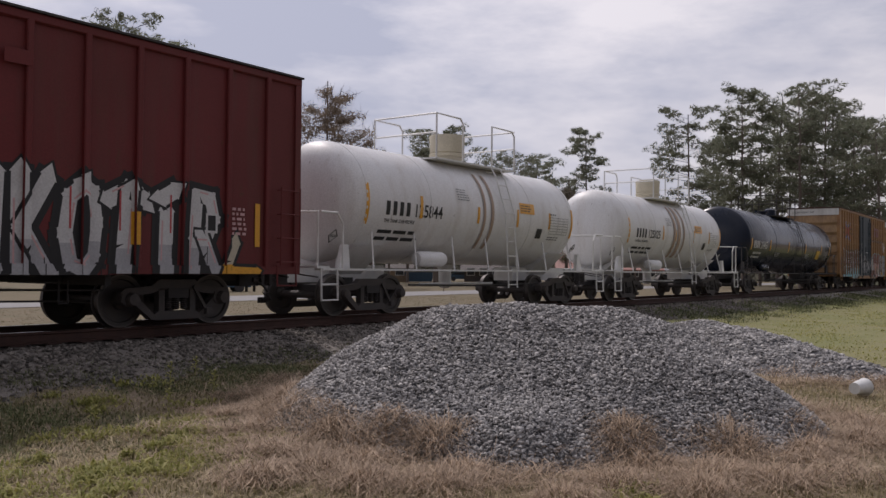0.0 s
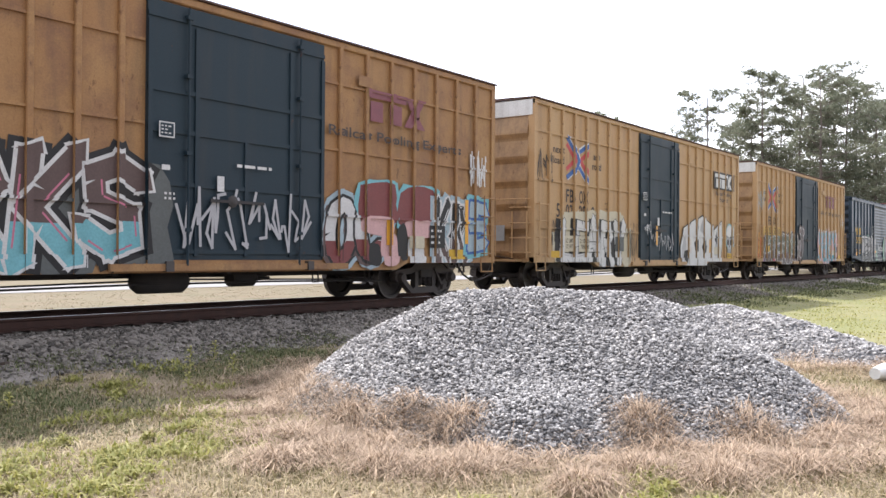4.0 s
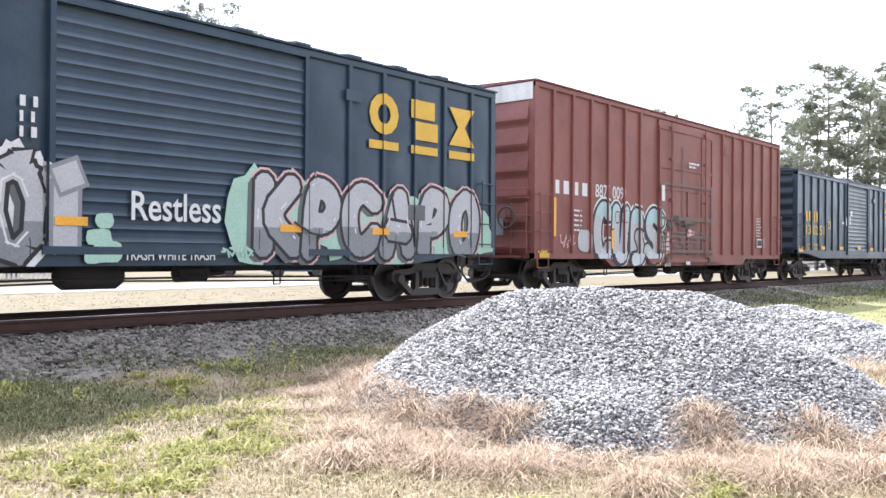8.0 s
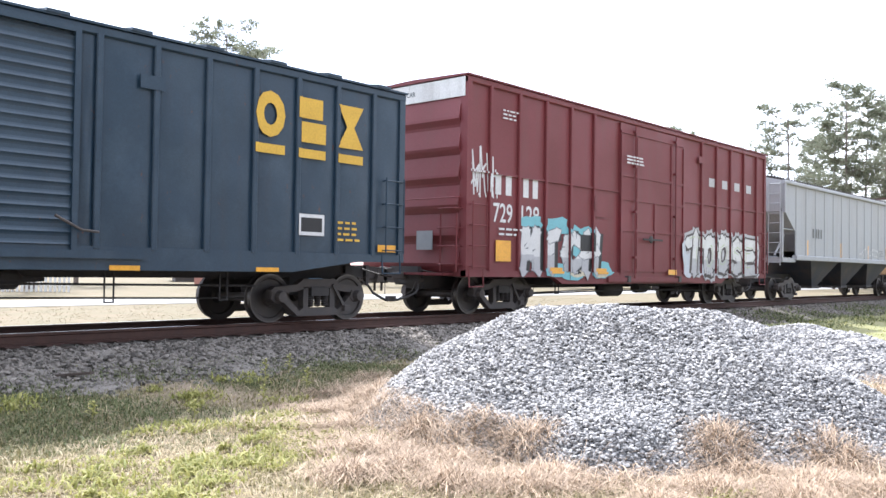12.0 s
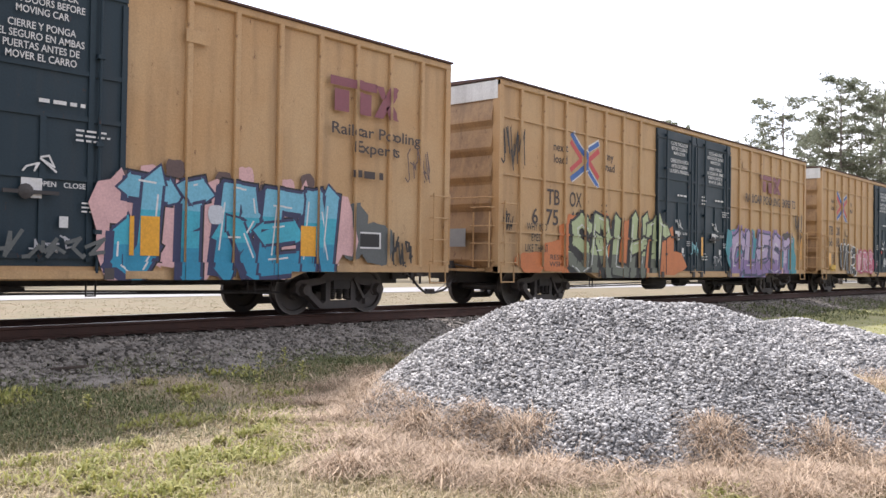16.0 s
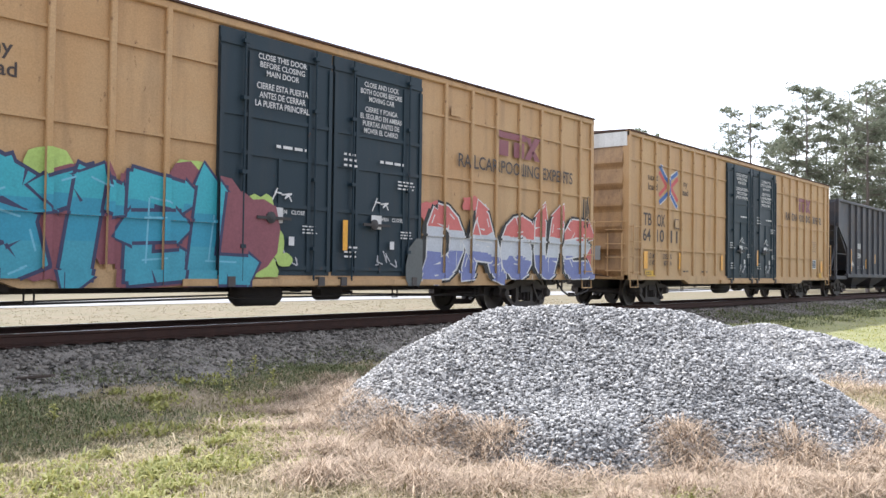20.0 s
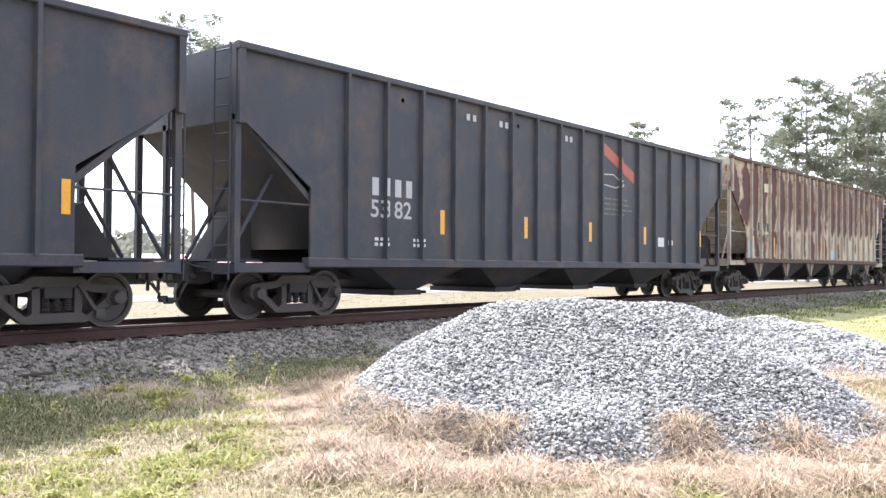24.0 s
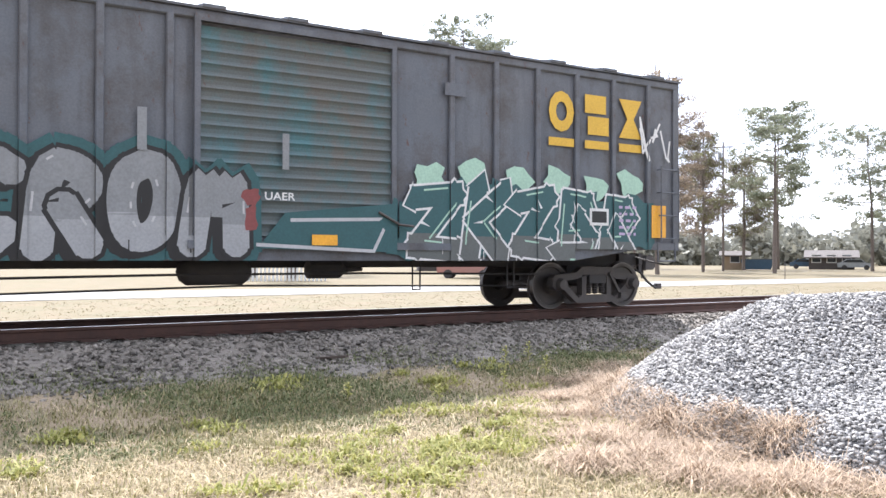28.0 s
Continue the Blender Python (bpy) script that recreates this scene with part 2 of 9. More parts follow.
COAL = car_paint("dusty black hopper paint", (0.034, 0.039, 0.054), (0.054, 0.059, 0.073), grime=(0.078, 0.06, 0.054), amount=0.48, rust=0.15, blotch=(0.092, 0.073, 0.066))
RUSTY = rusted("rusted cream paint")
OLDCREAM = car_paint("old cream paint", (0.43, 0.39, 0.33), (0.37, 0.31, 0.25), grime=(0.22, 0.12, 0.075), amount=0.7, rust=0.3, blotch=(0.20, 0.10, 0.065))
BAYRUST = car_paint("rusty bay paint", (0.17, 0.135, 0.115), (0.24, 0.20, 0.165), amount=0.6, rust=0.3, blotch=(0.10, 0.055, 0.042))
STEEL = surface("grimy cast steel", (0.066, 0.06, 0.059), (0.095, 0.078, 0.07), rough=0.75, scale=4, fine=40)
UNDER = surface("black underframe", (0.042, 0.04, 0.042), (0.064, 0.057, 0.054), rough=0.8, scale=3)
WHEELM = surface("worn wheel steel", (0.066, 0.061, 0.06), (0.09, 0.075, 0.068), rough=0.55, scale=3, metal=0.4)
TREAD = surface("polished tread steel", (0.14, 0.13, 0.125), rough=0.45, metal=1.0)
RAILM = surface("rusty rail steel", (0.085, 0.042, 0.032), (0.055, 0.032, 0.027), rough=0.8, scale=6, fine=80)
RAILTOP = surface("polished rail head", (0.35, 0.33, 0.32), rough=0.3, metal=1.0)
TIEM = surface("creosoted timber", (0.05, 0.037, 0.03), (0.085, 0.065, 0.052), rough=0.9, scale=5, stretch=(1, 0.15, 1))
SOIL = ground_mat()
LAWN = surface("dry mown lawn", (0.142, 0.105, 0.058), (0.09, 0.086, 0.036), rough=0.95, scale=0.7, fine=14, bump=0.5, depth=0.02)
MEADOW = surface("sunlit green meadow", (0.165, 0.17, 0.06), (0.235, 0.205, 0.105), rough=0.95, scale=0.5, fine=14, bump=0.5, depth=0.02)
STONE = surface("crushed granite", (0.272, 0.264, 0.26), (0.40, 0.381, 0.364), rough=0.8, scale=9, fine=90, island=0.62)
BALLAST = surface("dusty ballast", (0.155, 0.138, 0.122), (0.228, 0.202, 0.176), rough=0.9, scale=8, fine=60, island=0.6, bump=0.8, depth=0.03)
# bed coloured darker than its stones, so gaps between them look shaded
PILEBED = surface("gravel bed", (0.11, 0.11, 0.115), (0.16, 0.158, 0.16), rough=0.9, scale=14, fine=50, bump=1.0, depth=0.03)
ROADM = surface("pale sunlit asphalt road", (0.25, 0.243, 0.238), (0.205, 0.2, 0.198), rough=0.9, scale=1.5, fine=50)
GRASS = leaf("grass", (0.13, 0.12, 0.045), (0.40, 0.35, 0.20), trans=0.35)
BANKG = leaf("bank grass", (0.075, 0.09, 0.035), (0.20, 0.21, 0.10), trans=0.3)
GREENW = leaf("bright weed leaves", (0.19, 0.205, 0.045), (0.43, 0.40, 0.15), trans=0.35)
DRYG = leaf("dry short grass", (0.20, 0.16, 0.085), (0.56, 0.46, 0.29), trans=0.25)
STRAW = leaf("dead straw", (0.15, 0.10, 0.063), (0.62, 0.475, 0.345), trans=0.2)
LAWNG = leaf("dry lawn blades", (0.12, 0.10, 0.05), (0.28, 0.22, 0.125), trans=0.2)
NEEDLE = leaf("pine needles", (0.13, 0.15, 0.10), (0.28, 0.29, 0.215), trans=0.5)
PALELEAF = leaf("spring leaves", (0.17, 0.18, 0.09), (0.30, 0.29, 0.17), trans=0.4)
RUSTLEAF = leaf("budding russet leaves", (0.25, 0.19, 0.135), (0.42, 0.345, 0.26), trans=0.4)
# leaf colour paled and greyed to stand for distance haze
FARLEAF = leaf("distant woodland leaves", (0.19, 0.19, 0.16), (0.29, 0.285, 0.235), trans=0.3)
TWIG = surface("grey twigs", (0.20, 0.17, 0.15), (0.28, 0.24, 0.21), rough=0.9)
BARK = surface("pine bark", (0.14, 0.115, 0.10), (0.20, 0.165, 0.145), rough=0.95, scale=3, stretch=(3, 3, 0.5), bump=0.8, depth=0.03)
ROOFRED = surface("red metal roofing", (0.36, 0.17, 0.14), (0.32, 0.19, 0.16), rough=0.6, scale=0.6)
WALLDARK = surface("dark timber wall", (0.10, 0.085, 0.08), rough=0.8)
WALLGREY = surface("grey siding", (0.30, 0.32, 0.34), rough=0.8)
WALLTAN = surface("tan siding", (0.38, 0.29, 0.2), rough=0.8)
WHITEM = surface("white enamel", (0.72, 0.72, 0.70), rough=0.5)
DARKGLASS = surface("dark window glass", (0.02, 0.025, 0.03), rough=0.1)
BLUETARP = surface("blue painted steel", (0.05, 0.10, 0.16), rough=0.6)


def flat_paint(name, rgb, rough=0.55):
    return surface(name, rgb, tuple(c * 0.82 for c in rgb), rough=rough, scale=2.5, fine=30, bump=0.1)


P_WHITE = flat_paint("white spray paint", (0.62, 0.62, 0.62))
P_SILVER = flat_paint("silver spray paint", (0.42, 0.42, 0.44))
P_BLACK = flat_paint("black spray paint", (0.012, 0.012, 0.014))
P_YEL = flat_paint("yellow lettering paint", (0.62, 0.38, 0.04))
P_REFL = flat_paint("amber reflector strip", (0.75, 0.36, 0.03), 0.35)
P_RED = flat_paint("red paint", (0.50, 0.07, 0.075))
P_BLUE = flat_paint("blue paint", (0.04, 0.12, 0.36))
P_DARK = flat_paint("dark brown lettering paint", (0.045, 0.032, 0.03))
P_MAROON = flat_paint("maroon lettering paint", (0.22, 0.07, 0.09))
P_TEAL = flat_paint("teal spray paint", (0.03, 0.24, 0.30))
P_CYAN = flat_paint("light cyan spray paint", (0.17, 0.44, 0.50))
P_MINT = flat_paint("mint spray paint", (0.34, 0.52, 0.42))
P_LIME = flat_paint("lime spray paint", (0.38, 0.52, 0.14))
P_GREY = flat_paint("grey spray paint", (0.10, 0.11, 0.11))
P_ORANGE = flat_paint("orange spray paint", (0.52, 0.16, 0.05))
P_PURPLE = flat_paint("purple spray paint", (0.22, 0.14, 0.32))
P_LILAC = flat_paint("lilac spray paint", (0.42, 0.33, 0.50))
P_PINK = flat_paint("pink spray paint", (0.55, 0.17, 0.26))
P_ROSE = flat_paint("pale rose spray paint", (0.62, 0.38, 0.38))
P_INDIGO = flat_paint("indigo spray paint", (0.035, 0.04, 0.10))
P_BROWN = flat_paint("brown spray paint", (0.11, 0.07, 0.065))
P_CREAM = flat_paint("pale cream paint", (0.55, 0.50, 0.38))
P_SKY = flat_paint("pale blue patch paint", (0.34, 0.44, 0.50))
P_STAIN = flat_paint("brown product stain", (0.40, 0.29, 0.22))
P_DTEAL = flat_paint("dark teal spray paint", (0.022, 0.085, 0.095))
P_DULL = flat_paint("dull silver spray paint", (0.21, 0.22, 0.235))
P_STRIPE = flat_paint("faded red stripe paint", (0.36, 0.085, 0.055))
P_FERN = flat_paint("pale green spray paint", (0.38, 0.45, 0.25))
P_SMOKE = flat_paint("dark grey-green spray paint", (0.13, 0.145, 0.115))
P_AZURE = flat_paint("blue-teal spray paint", (0.03, 0.27, 0.40))
P_CORAL = flat_paint("coral red spray paint", (0.55, 0.14, 0.13))
P_MUSH = flat_paint("red-brown spray paint", (0.20, 0.05, 0.05))
P_BREEZE = flat_paint("light blue spray paint", (0.15, 0.42, 0.56))
P_TEALB = flat_paint("mid teal spray paint", (0.05, 0.30, 0.40))
P_SPRAY = flat_paint("bright blue spray paint", (0.04, 0.36, 0.48))
P_DEEPSKY = flat_paint("deep sky blue spray paint", (0.02, 0.25, 0.40))
P_HAZE = flat_paint("pale blue-white spray paint", (0.50, 0.53, 0.58))
P_CYAN2 = flat_paint("pale cyan spray paint", (0.36, 0.50, 0.53))
P_CYAN3 = flat_paint("clear cyan spray paint", (0.04, 0.36, 0.44))
P_MAGENTA = flat_paint("magenta red spray paint", (0.42, 0.07, 0.14))
P_GREENS = flat_paint("leaf green spray paint", (0.10, 0.32, 0.16))
P_DULL2 = flat_paint("shaded silver spray paint", (0.30, 0.31, 0.33))
P_NAVYP = flat_paint("dark blue panel paint", (0.02, 0.035, 0.06))
P_OCHRE = flat_paint("clean yellow paint", (0.55, 0.34, 0.08))
P_SLATE = flat_paint("slate blue spray paint", (0.17, 0.20, 0.42))


# ---- mesh helpers ----
class Build:
    """Collects vertices and faces for one mesh."""

    def __init__(self):
        self.v, self.f, self.m = [], [], []

    def add(self, verts, faces, mat=0):
        k = len(self.v)
        self.v.extend(verts)
        self.f.extend([tuple(i + k for i in q) for q in faces])
        self.m.extend([mat] * len(faces))
        return self

    def box(self, x0, x1, y0, y1, z0, z1, mat=0, c=0.0):
        if c:
            prof = [(y0 + c, z0), (y1 - c, z0), (y1, z0 + c), (y1, z1 - c), (y1 - c, z1), (y0 + c, z1), (y0, z1 - c), (y0, z0 + c)]
            return self.sweep([[(x, y, z) for y, z in prof] for x in (x0, x1)], mat)
        v = [(x, y, z) for x in (x0, x1) for y in (y0, y1) for z in (z0, z1)]
        return self.add(v, [(0, 1, 3, 2), (4, 6, 7, 5), (0, 4, 5, 1), (2, 3, 7, 6), (0, 2, 6, 4), (1, 5, 7, 3)], mat)

    def sweep(self, rings, mat=0, caps=True):
        n = len(rings[0])
        v = [p for r in rings for p in r]
        f = [(k * n + i, k * n + (i + 1) % n, (k + 1) * n + (i + 1) % n, (k + 1) * n + i) for k in range(len(rings) - 1) for i in range(n)]
        if caps:
            f += [tuple(range(n))[::-1], tuple((len(rings) - 1) * n + i for i in range(n))]
        return self.add(v, f, mat)

    def rod(self, p, q, r, n=6, r2=None, mat=0):
        p, q = Vector(p), Vector(q)
        d = (q - p).normalized()
        a = d.orthogonal().normalized()
        b = d.cross(a)
        r2 = r if r2 is None else r2
        ring = lambda o, s: [tuple(o + (a * math.cos(k * 2 * math.pi / n) + b * math.sin(k * 2 * math.pi / n)) * s) for k in range(n)]
        return self.sweep([ring(p, r), ring(q, r2)], mat)

    def path(self, pts, r, n=6, mat=0):
        """A bent rod through the points, in one piece."""
        pts = [Vector(p) for p in pts]
        rings = []
        side = None
        for k, p in enumerate(pts):
            d = ((pts[min(k + 1, len(pts) - 1)] - p).normalized() + (p - pts[max(k - 1, 0)]).normalized()).normalized()
            side = d.orthogonal().normalized() if side is None else (side - d * side.dot(d)).normalized()
            b = d.cross(side)
            rings.append([tuple(p + (side * math.cos(j * 2 * math.pi / n) + b * math.sin(j * 2 * math.pi / n)) * r) for j in range(n)])
        return self.sweep(rings, mat)

    def slab(self, poly, y0, y1, mat=0):
        """A polygon in x and z, drawn out from y0 to y1."""
        return self.sweep([[(x, y0, z) for x, z in poly], [(x, y1, z) for x, z in poly]], mat)

    def along(self, poly, x0, x1, mat=0):
        """A profile in y and z, drawn out from x0 to x1."""
        return self.sweep([[(x0, y, z) for y, z in poly], [(x1, y, z) for y, z in poly]], mat)

    def turned(self, centre, prof, n=24, axis="y", mat=0, caps=True):
        """A profile of (radius, offset) turned round an axis."""
        rings = []
        for r, o in prof:
            ring = []
            for k in range(n):
                a = 2 * math.pi * k / n
                c, s = r * math.cos(a), r * math.sin(a)
                p = {"y": (c, o, s), "z": (c, s, o), "x": (o, c, s)}[axis]
                ring.append((centre[0] + p[0], centre[1] + p[1], centre[2] + p[2]))
            rings.append(ring)
        return self.sweep(rings, mat, caps)

    def mesh(self, name, *mats, smooth=False):
        me = bpy.data.meshes.new(name)
        me.from_pydata(self.v, [], self.f)
        for m in mats:
            me.materials.append(m)
        me.polygons.foreach_set("material_index", self.m)
        if smooth:
            me.polygons.foreach_set("use_smooth", [True] * len(me.polygons))
            me.set_sharp_from_angle(angle=radians(40))
        bm = bmesh.new()
        bm.from_mesh(me)
        bmesh.ops.recalc_face_normals(bm, faces=bm.faces)
        bm.to_mesh(me)
        bm.free()
        return me


def part(name, shape, mats, parent, label="", at=None, smooth=False):
    """One mesh object under a thing or a part."""
    mats = mats if isinstance(mats, (list, tuple)) else [mats]
    me = shape.mesh(name, *mats, smooth=smooth) if isinstance(shape, Build) else shape
    ob = new(name, me)
    ob.parent = parent
    if at is not None:
        ob.matrix_basis = at
    if label:
        tagged(ob, label)
    return ob


def thing(name, label, category, m=None, group="", kind=""):
    ob = new(name)
    ob.empty_display_size = 0.3
    if m is not None:
        ob.matrix_basis = m
    return tagged(ob, label, category, group, kind)


def cloud(name, verts, faces, mat):
    """A big triangle or quad mesh from arrays."""
    me = bpy.data.meshes.new(name)
    verts, faces = np.asarray(verts, np.float32), np.asarray(faces, np.int32)
    k = faces.shape[1]
    me.vertices.add(len(verts))
    me.vertices.foreach_set("co", verts.ravel())
    me.loops.add(faces.size)
    me.loops.foreach_set("vertex_index", faces.ravel())
    me.polygons.add(len(faces))
    me.polygons.foreach_set("loop_start", np.arange(0, faces.size, k, dtype=np.int32))
    me.update(calc_edges=True)
    me.validate()
    me.materials.append(mat)
    return me


# ---- the setting ----
rng = np.random.default_rng(7)
RIDGES = [((7.9, 5.5), (8.9, 4.25), 1.165, 1.165, 0.78, 0.42), ((17.3, 6.1), (16.0, 4.4), 0.645, 0.50, 0.50, 0.3), ((15.9, 4.2), (14.9, 2.9), 0.45, 0.22, 0.45, 0.3)]
LOBES = [(6.35, 3.75, 0.30, 0.36), (9.1, 2.5, 0.22, 0.55), (9.6, 3.55, 0.13, 0.27), (8.3, 4.9, 0.04, 0.25), (7.5, 3.4, 0.08, 0.35), (10.1, 2.6, 0.05, 0.4), (7.2, 4.6, -0.05, 0.3), (7.0, 6.45, 0.13, 0.45)]


def waves(x, y, s, k=0.0):
    """Smooth rolling noise from a few sine waves."""
    return (np.sin(x * s + 1.3 + k) * np.cos(y * s * 0.9 + 0.4 + k) + np.sin(x * s * 2.3 + y * s * 1.7 + k) * 0.5 + np.cos(y * s * 3.1 - x * s * 1.1 + 2 * k) * 0.3) / 1.8


def ground_z(x, y):
    x, y = np.asarray(x, float), np.asarray(y, float)
    near = np.clip((y - 7.2) / 3.2, 0, 1)
    far = np.clip((19.5 - y) / 3.0, 0, 1)
    bank = (near * near * (3 - 2 * near)) * (far * far * (3 - 2 * far))
    roll = np.where((y < 11) & (np.abs(x) < 60), 0.035 * waves(x, y, 1.1), 0.0)
    return 0.20 * bank + roll - 0.03


def pile_z(x, y):
    """Height of the gravel heaps; below the ground where there is none."""
    x, y = np.asarray(x, float), np.asarray(y, float)
    best = np.full(np.broadcast(x, y).shape, -9.0)
    for (ax, ay), (bx, by), ha, hb, s, r in RIDGES:
        ux, uy = bx - ax, by - ay
        n = math.hypot(ux, uy)
        ux, uy = ux / n, uy / n
        du, dv = (x - ax) * ux + (y - ay) * uy, (x - ax) * uy - (y - ay) * ux
        t = np.clip(du / n, 0, 1)
        over = du - t * n
        d = np.sqrt(over**2 * 0.8 + (0.84 * dv)**2 + r * r) - r
        lump = 0.035 * waves(x, y, 2.3, 1.0) + 0.022 * waves(x, y, 5.1)
        best = np.maximum(best, ha + (hb - ha) * t - s * d * (1 + 0.04 * waves(x, y, 1.5)) + lump)
    for cx, cy, h, r in LOBES:
        best = best + h * np.exp(-((x - cx) ** 2 + (y - cy) ** 2) / (2 * r * r))
    return best


def grid_sheet(name, xs, ys, zf, mat):
    X, Y = np.meshgrid(xs, ys)
    V = np.stack([X, Y, zf(X, Y)], -1).reshape(-1, 3)
    w = len(xs)
    i = (np.arange(len(ys) - 1)[:, None] * w + np.arange(w - 1)[None]).ravel()
    me = cloud(name, V, np.stack([i, i + 1, i + w + 1, i + w], -1), mat)
    me.polygons.foreach_set("use_smooth", [True] * len(me.polygons))
    return me


gx = np.concatenate([np.linspace(-900, -30, 24), np.linspace(-28, 40, 180), np.linspace(42, 200, 50), np.linspace(215, 2500, 36)])
gy = np.concatenate([np.linspace(-900, -20, 20), np.linspace(-18, 22, 150), np.linspace(23, 60, 24), np.linspace(66, 2500, 40)])
tagged(new("ground", grid_sheet("ground", gx, gy, ground_z, SOIL)), "sandy verge with thin grass and straw beside the track", "ground", kind="structure")


def strip(name, y0, y1, x0, x1, lift, mat, label, category, wave=0.0, step=2.0):
    xs = np.arange(x0, x1 + step, step)
    ys = np.linspace(y0, y1, 10)
    X, Y = np.meshgrid(xs, ys)
    edge = (np.linspace(0, 1, 10)[:, None] - 0.5) * 2
    Y2 = Y + wave * waves(X, Y * 0 + 3, 0.35) * np.abs(edge)
    V = np.stack([X, Y2, ground_z(X, Y2) + lift], -1).reshape(-1, 3)
    w = len(xs)
    i = (np.arange(9)[:, None] * w + np.arange(w - 1)[None]).ravel()
    return tagged(new(name, cloud(name, V, np.stack([i, i + 1, i + w + 1, i + w], -1), mat)), label, category, kind="structure")


strip("lawn", 19.0, 33.2, -120, 420, 0.03, LAWN, "dry mown grass between the track and the road", "lawn", 0.3)
strip("road", 33.4, 39.6, -400, 900, 0.04, ROADM, "pale sunlit asphalt road beyond the track", "road", 0.0, 20.0)
strip("far_lawn", 39.8, 140.0, -200, 700, 0.03, LAWN, "dry mown grass beyond the road", "lawn", 0.5, 8.0)
strip("meadow", 1.2, 9.6, 17.0, 90.0, 0.035, MEADOW, "bright green grass strip beside the track", "grass", 0.6)

# track: two rails on timber ties in ballast
BED = 0.44
bed_prof = [(8.9, 0.02), (9.7, 0.14), (10.5, 0.26), (11.3, BED), (14.9, BED), (15.9, 0.2), (17.2, 0.04)]
bx = np.concatenate([np.linspace(-400, -12, 20), np.arange(-10, 60, 0.5), np.linspace(62, 1500, 60)])
bv, bw = [], len(bed_prof)
for x in bx:
    for k, (y, z) in enumerate(bed_prof):
        e = 1.0 if 0 < k < bw - 1 else 2.5
        bv.append((x, y + 0.12 * e * float(waves(x, y, 1.7)), z + 0.03 * float(waves(x, y, 2.9, 2)) - (0.1 if k in (0, bw - 1) else 0)))
bi = (np.arange(len(bx) - 1)[:, None] * bw + np.arange(bw - 1)[None]).ravel()
ballast = tagged(new("ballast", cloud("ballast", bv, np.stack([bi, bi + bw, bi + bw + 1, bi + 1], -1), BALLAST)), "grey stone ballast bank under the railway track", "ballast", kind="structure")
track = thing("railway_track", "rusty steel rails on dark timber ties in ballast", "track", kind="structure")
rail_prof = [(-0.075, 0), (0.075, 0), (0.075, 0.012), (0.012, 0.035), (0.012, 0.125), (0.036, 0.138), (0.036, 0.165), (0.028, 0.174), (-0.028, 0.174), (-0.036, 0.165), (-0.036, 0.138), (-0.012, 0.125), (-0.012, 0.035), (-0.075, 0.012)]
for side in (-1, 1):
    y = TRACK_Y + side * 0.755
    part("rail", Build().along([(y + a, RAIL_Z - 0.176 + b) for a, b in rail_prof], -400, 1500), RAILM, track, "rust-brown steel rail")
    part("rail_head", Build().along([(y + a, RAIL_Z - 0.002 + b) for a, b in ((-0.027, 0), (0.027, 0), (0.024, 0.003), (-0.024, 0.003))], -400, 1500), RAILTOP, track, "polished running surface of the rail")
ties = []
for k in range(4):
    tie_shape = Build().box(-0.115, 0.115, -1.3, 1.3, -0.178, 0, c=0.012)
    tie_shape.v = [(x + 0.012 * math.sin(9 * y + k), y + 0.03 * k * (1 if y > 0 else -1) * 0.5, z + 0.006 * math.sin(7 * x + 5 * y + k)) for x, y, z in tie_shape.v]
    ties.append(tie_shape.mesh("tie", TIEM))
plate = Build().box(-0.1, 0.1, -0.17, 0.17, 0, 0.014).mesh("tie_plate", RAILM)
for k in range(150):
    x = -12 + 0.53 * k
    t = part("tie", ties[k % 4], TIEM, track, at=pose(x, TRACK_Y, RAIL_Z - 0.188, 0, 0, random.uniform(-1.2, 1.2)))
    if 2 < x < 26:
        part("tie_plate", plate, RAILM, t, at=pose(0, -0.755, 0.001))


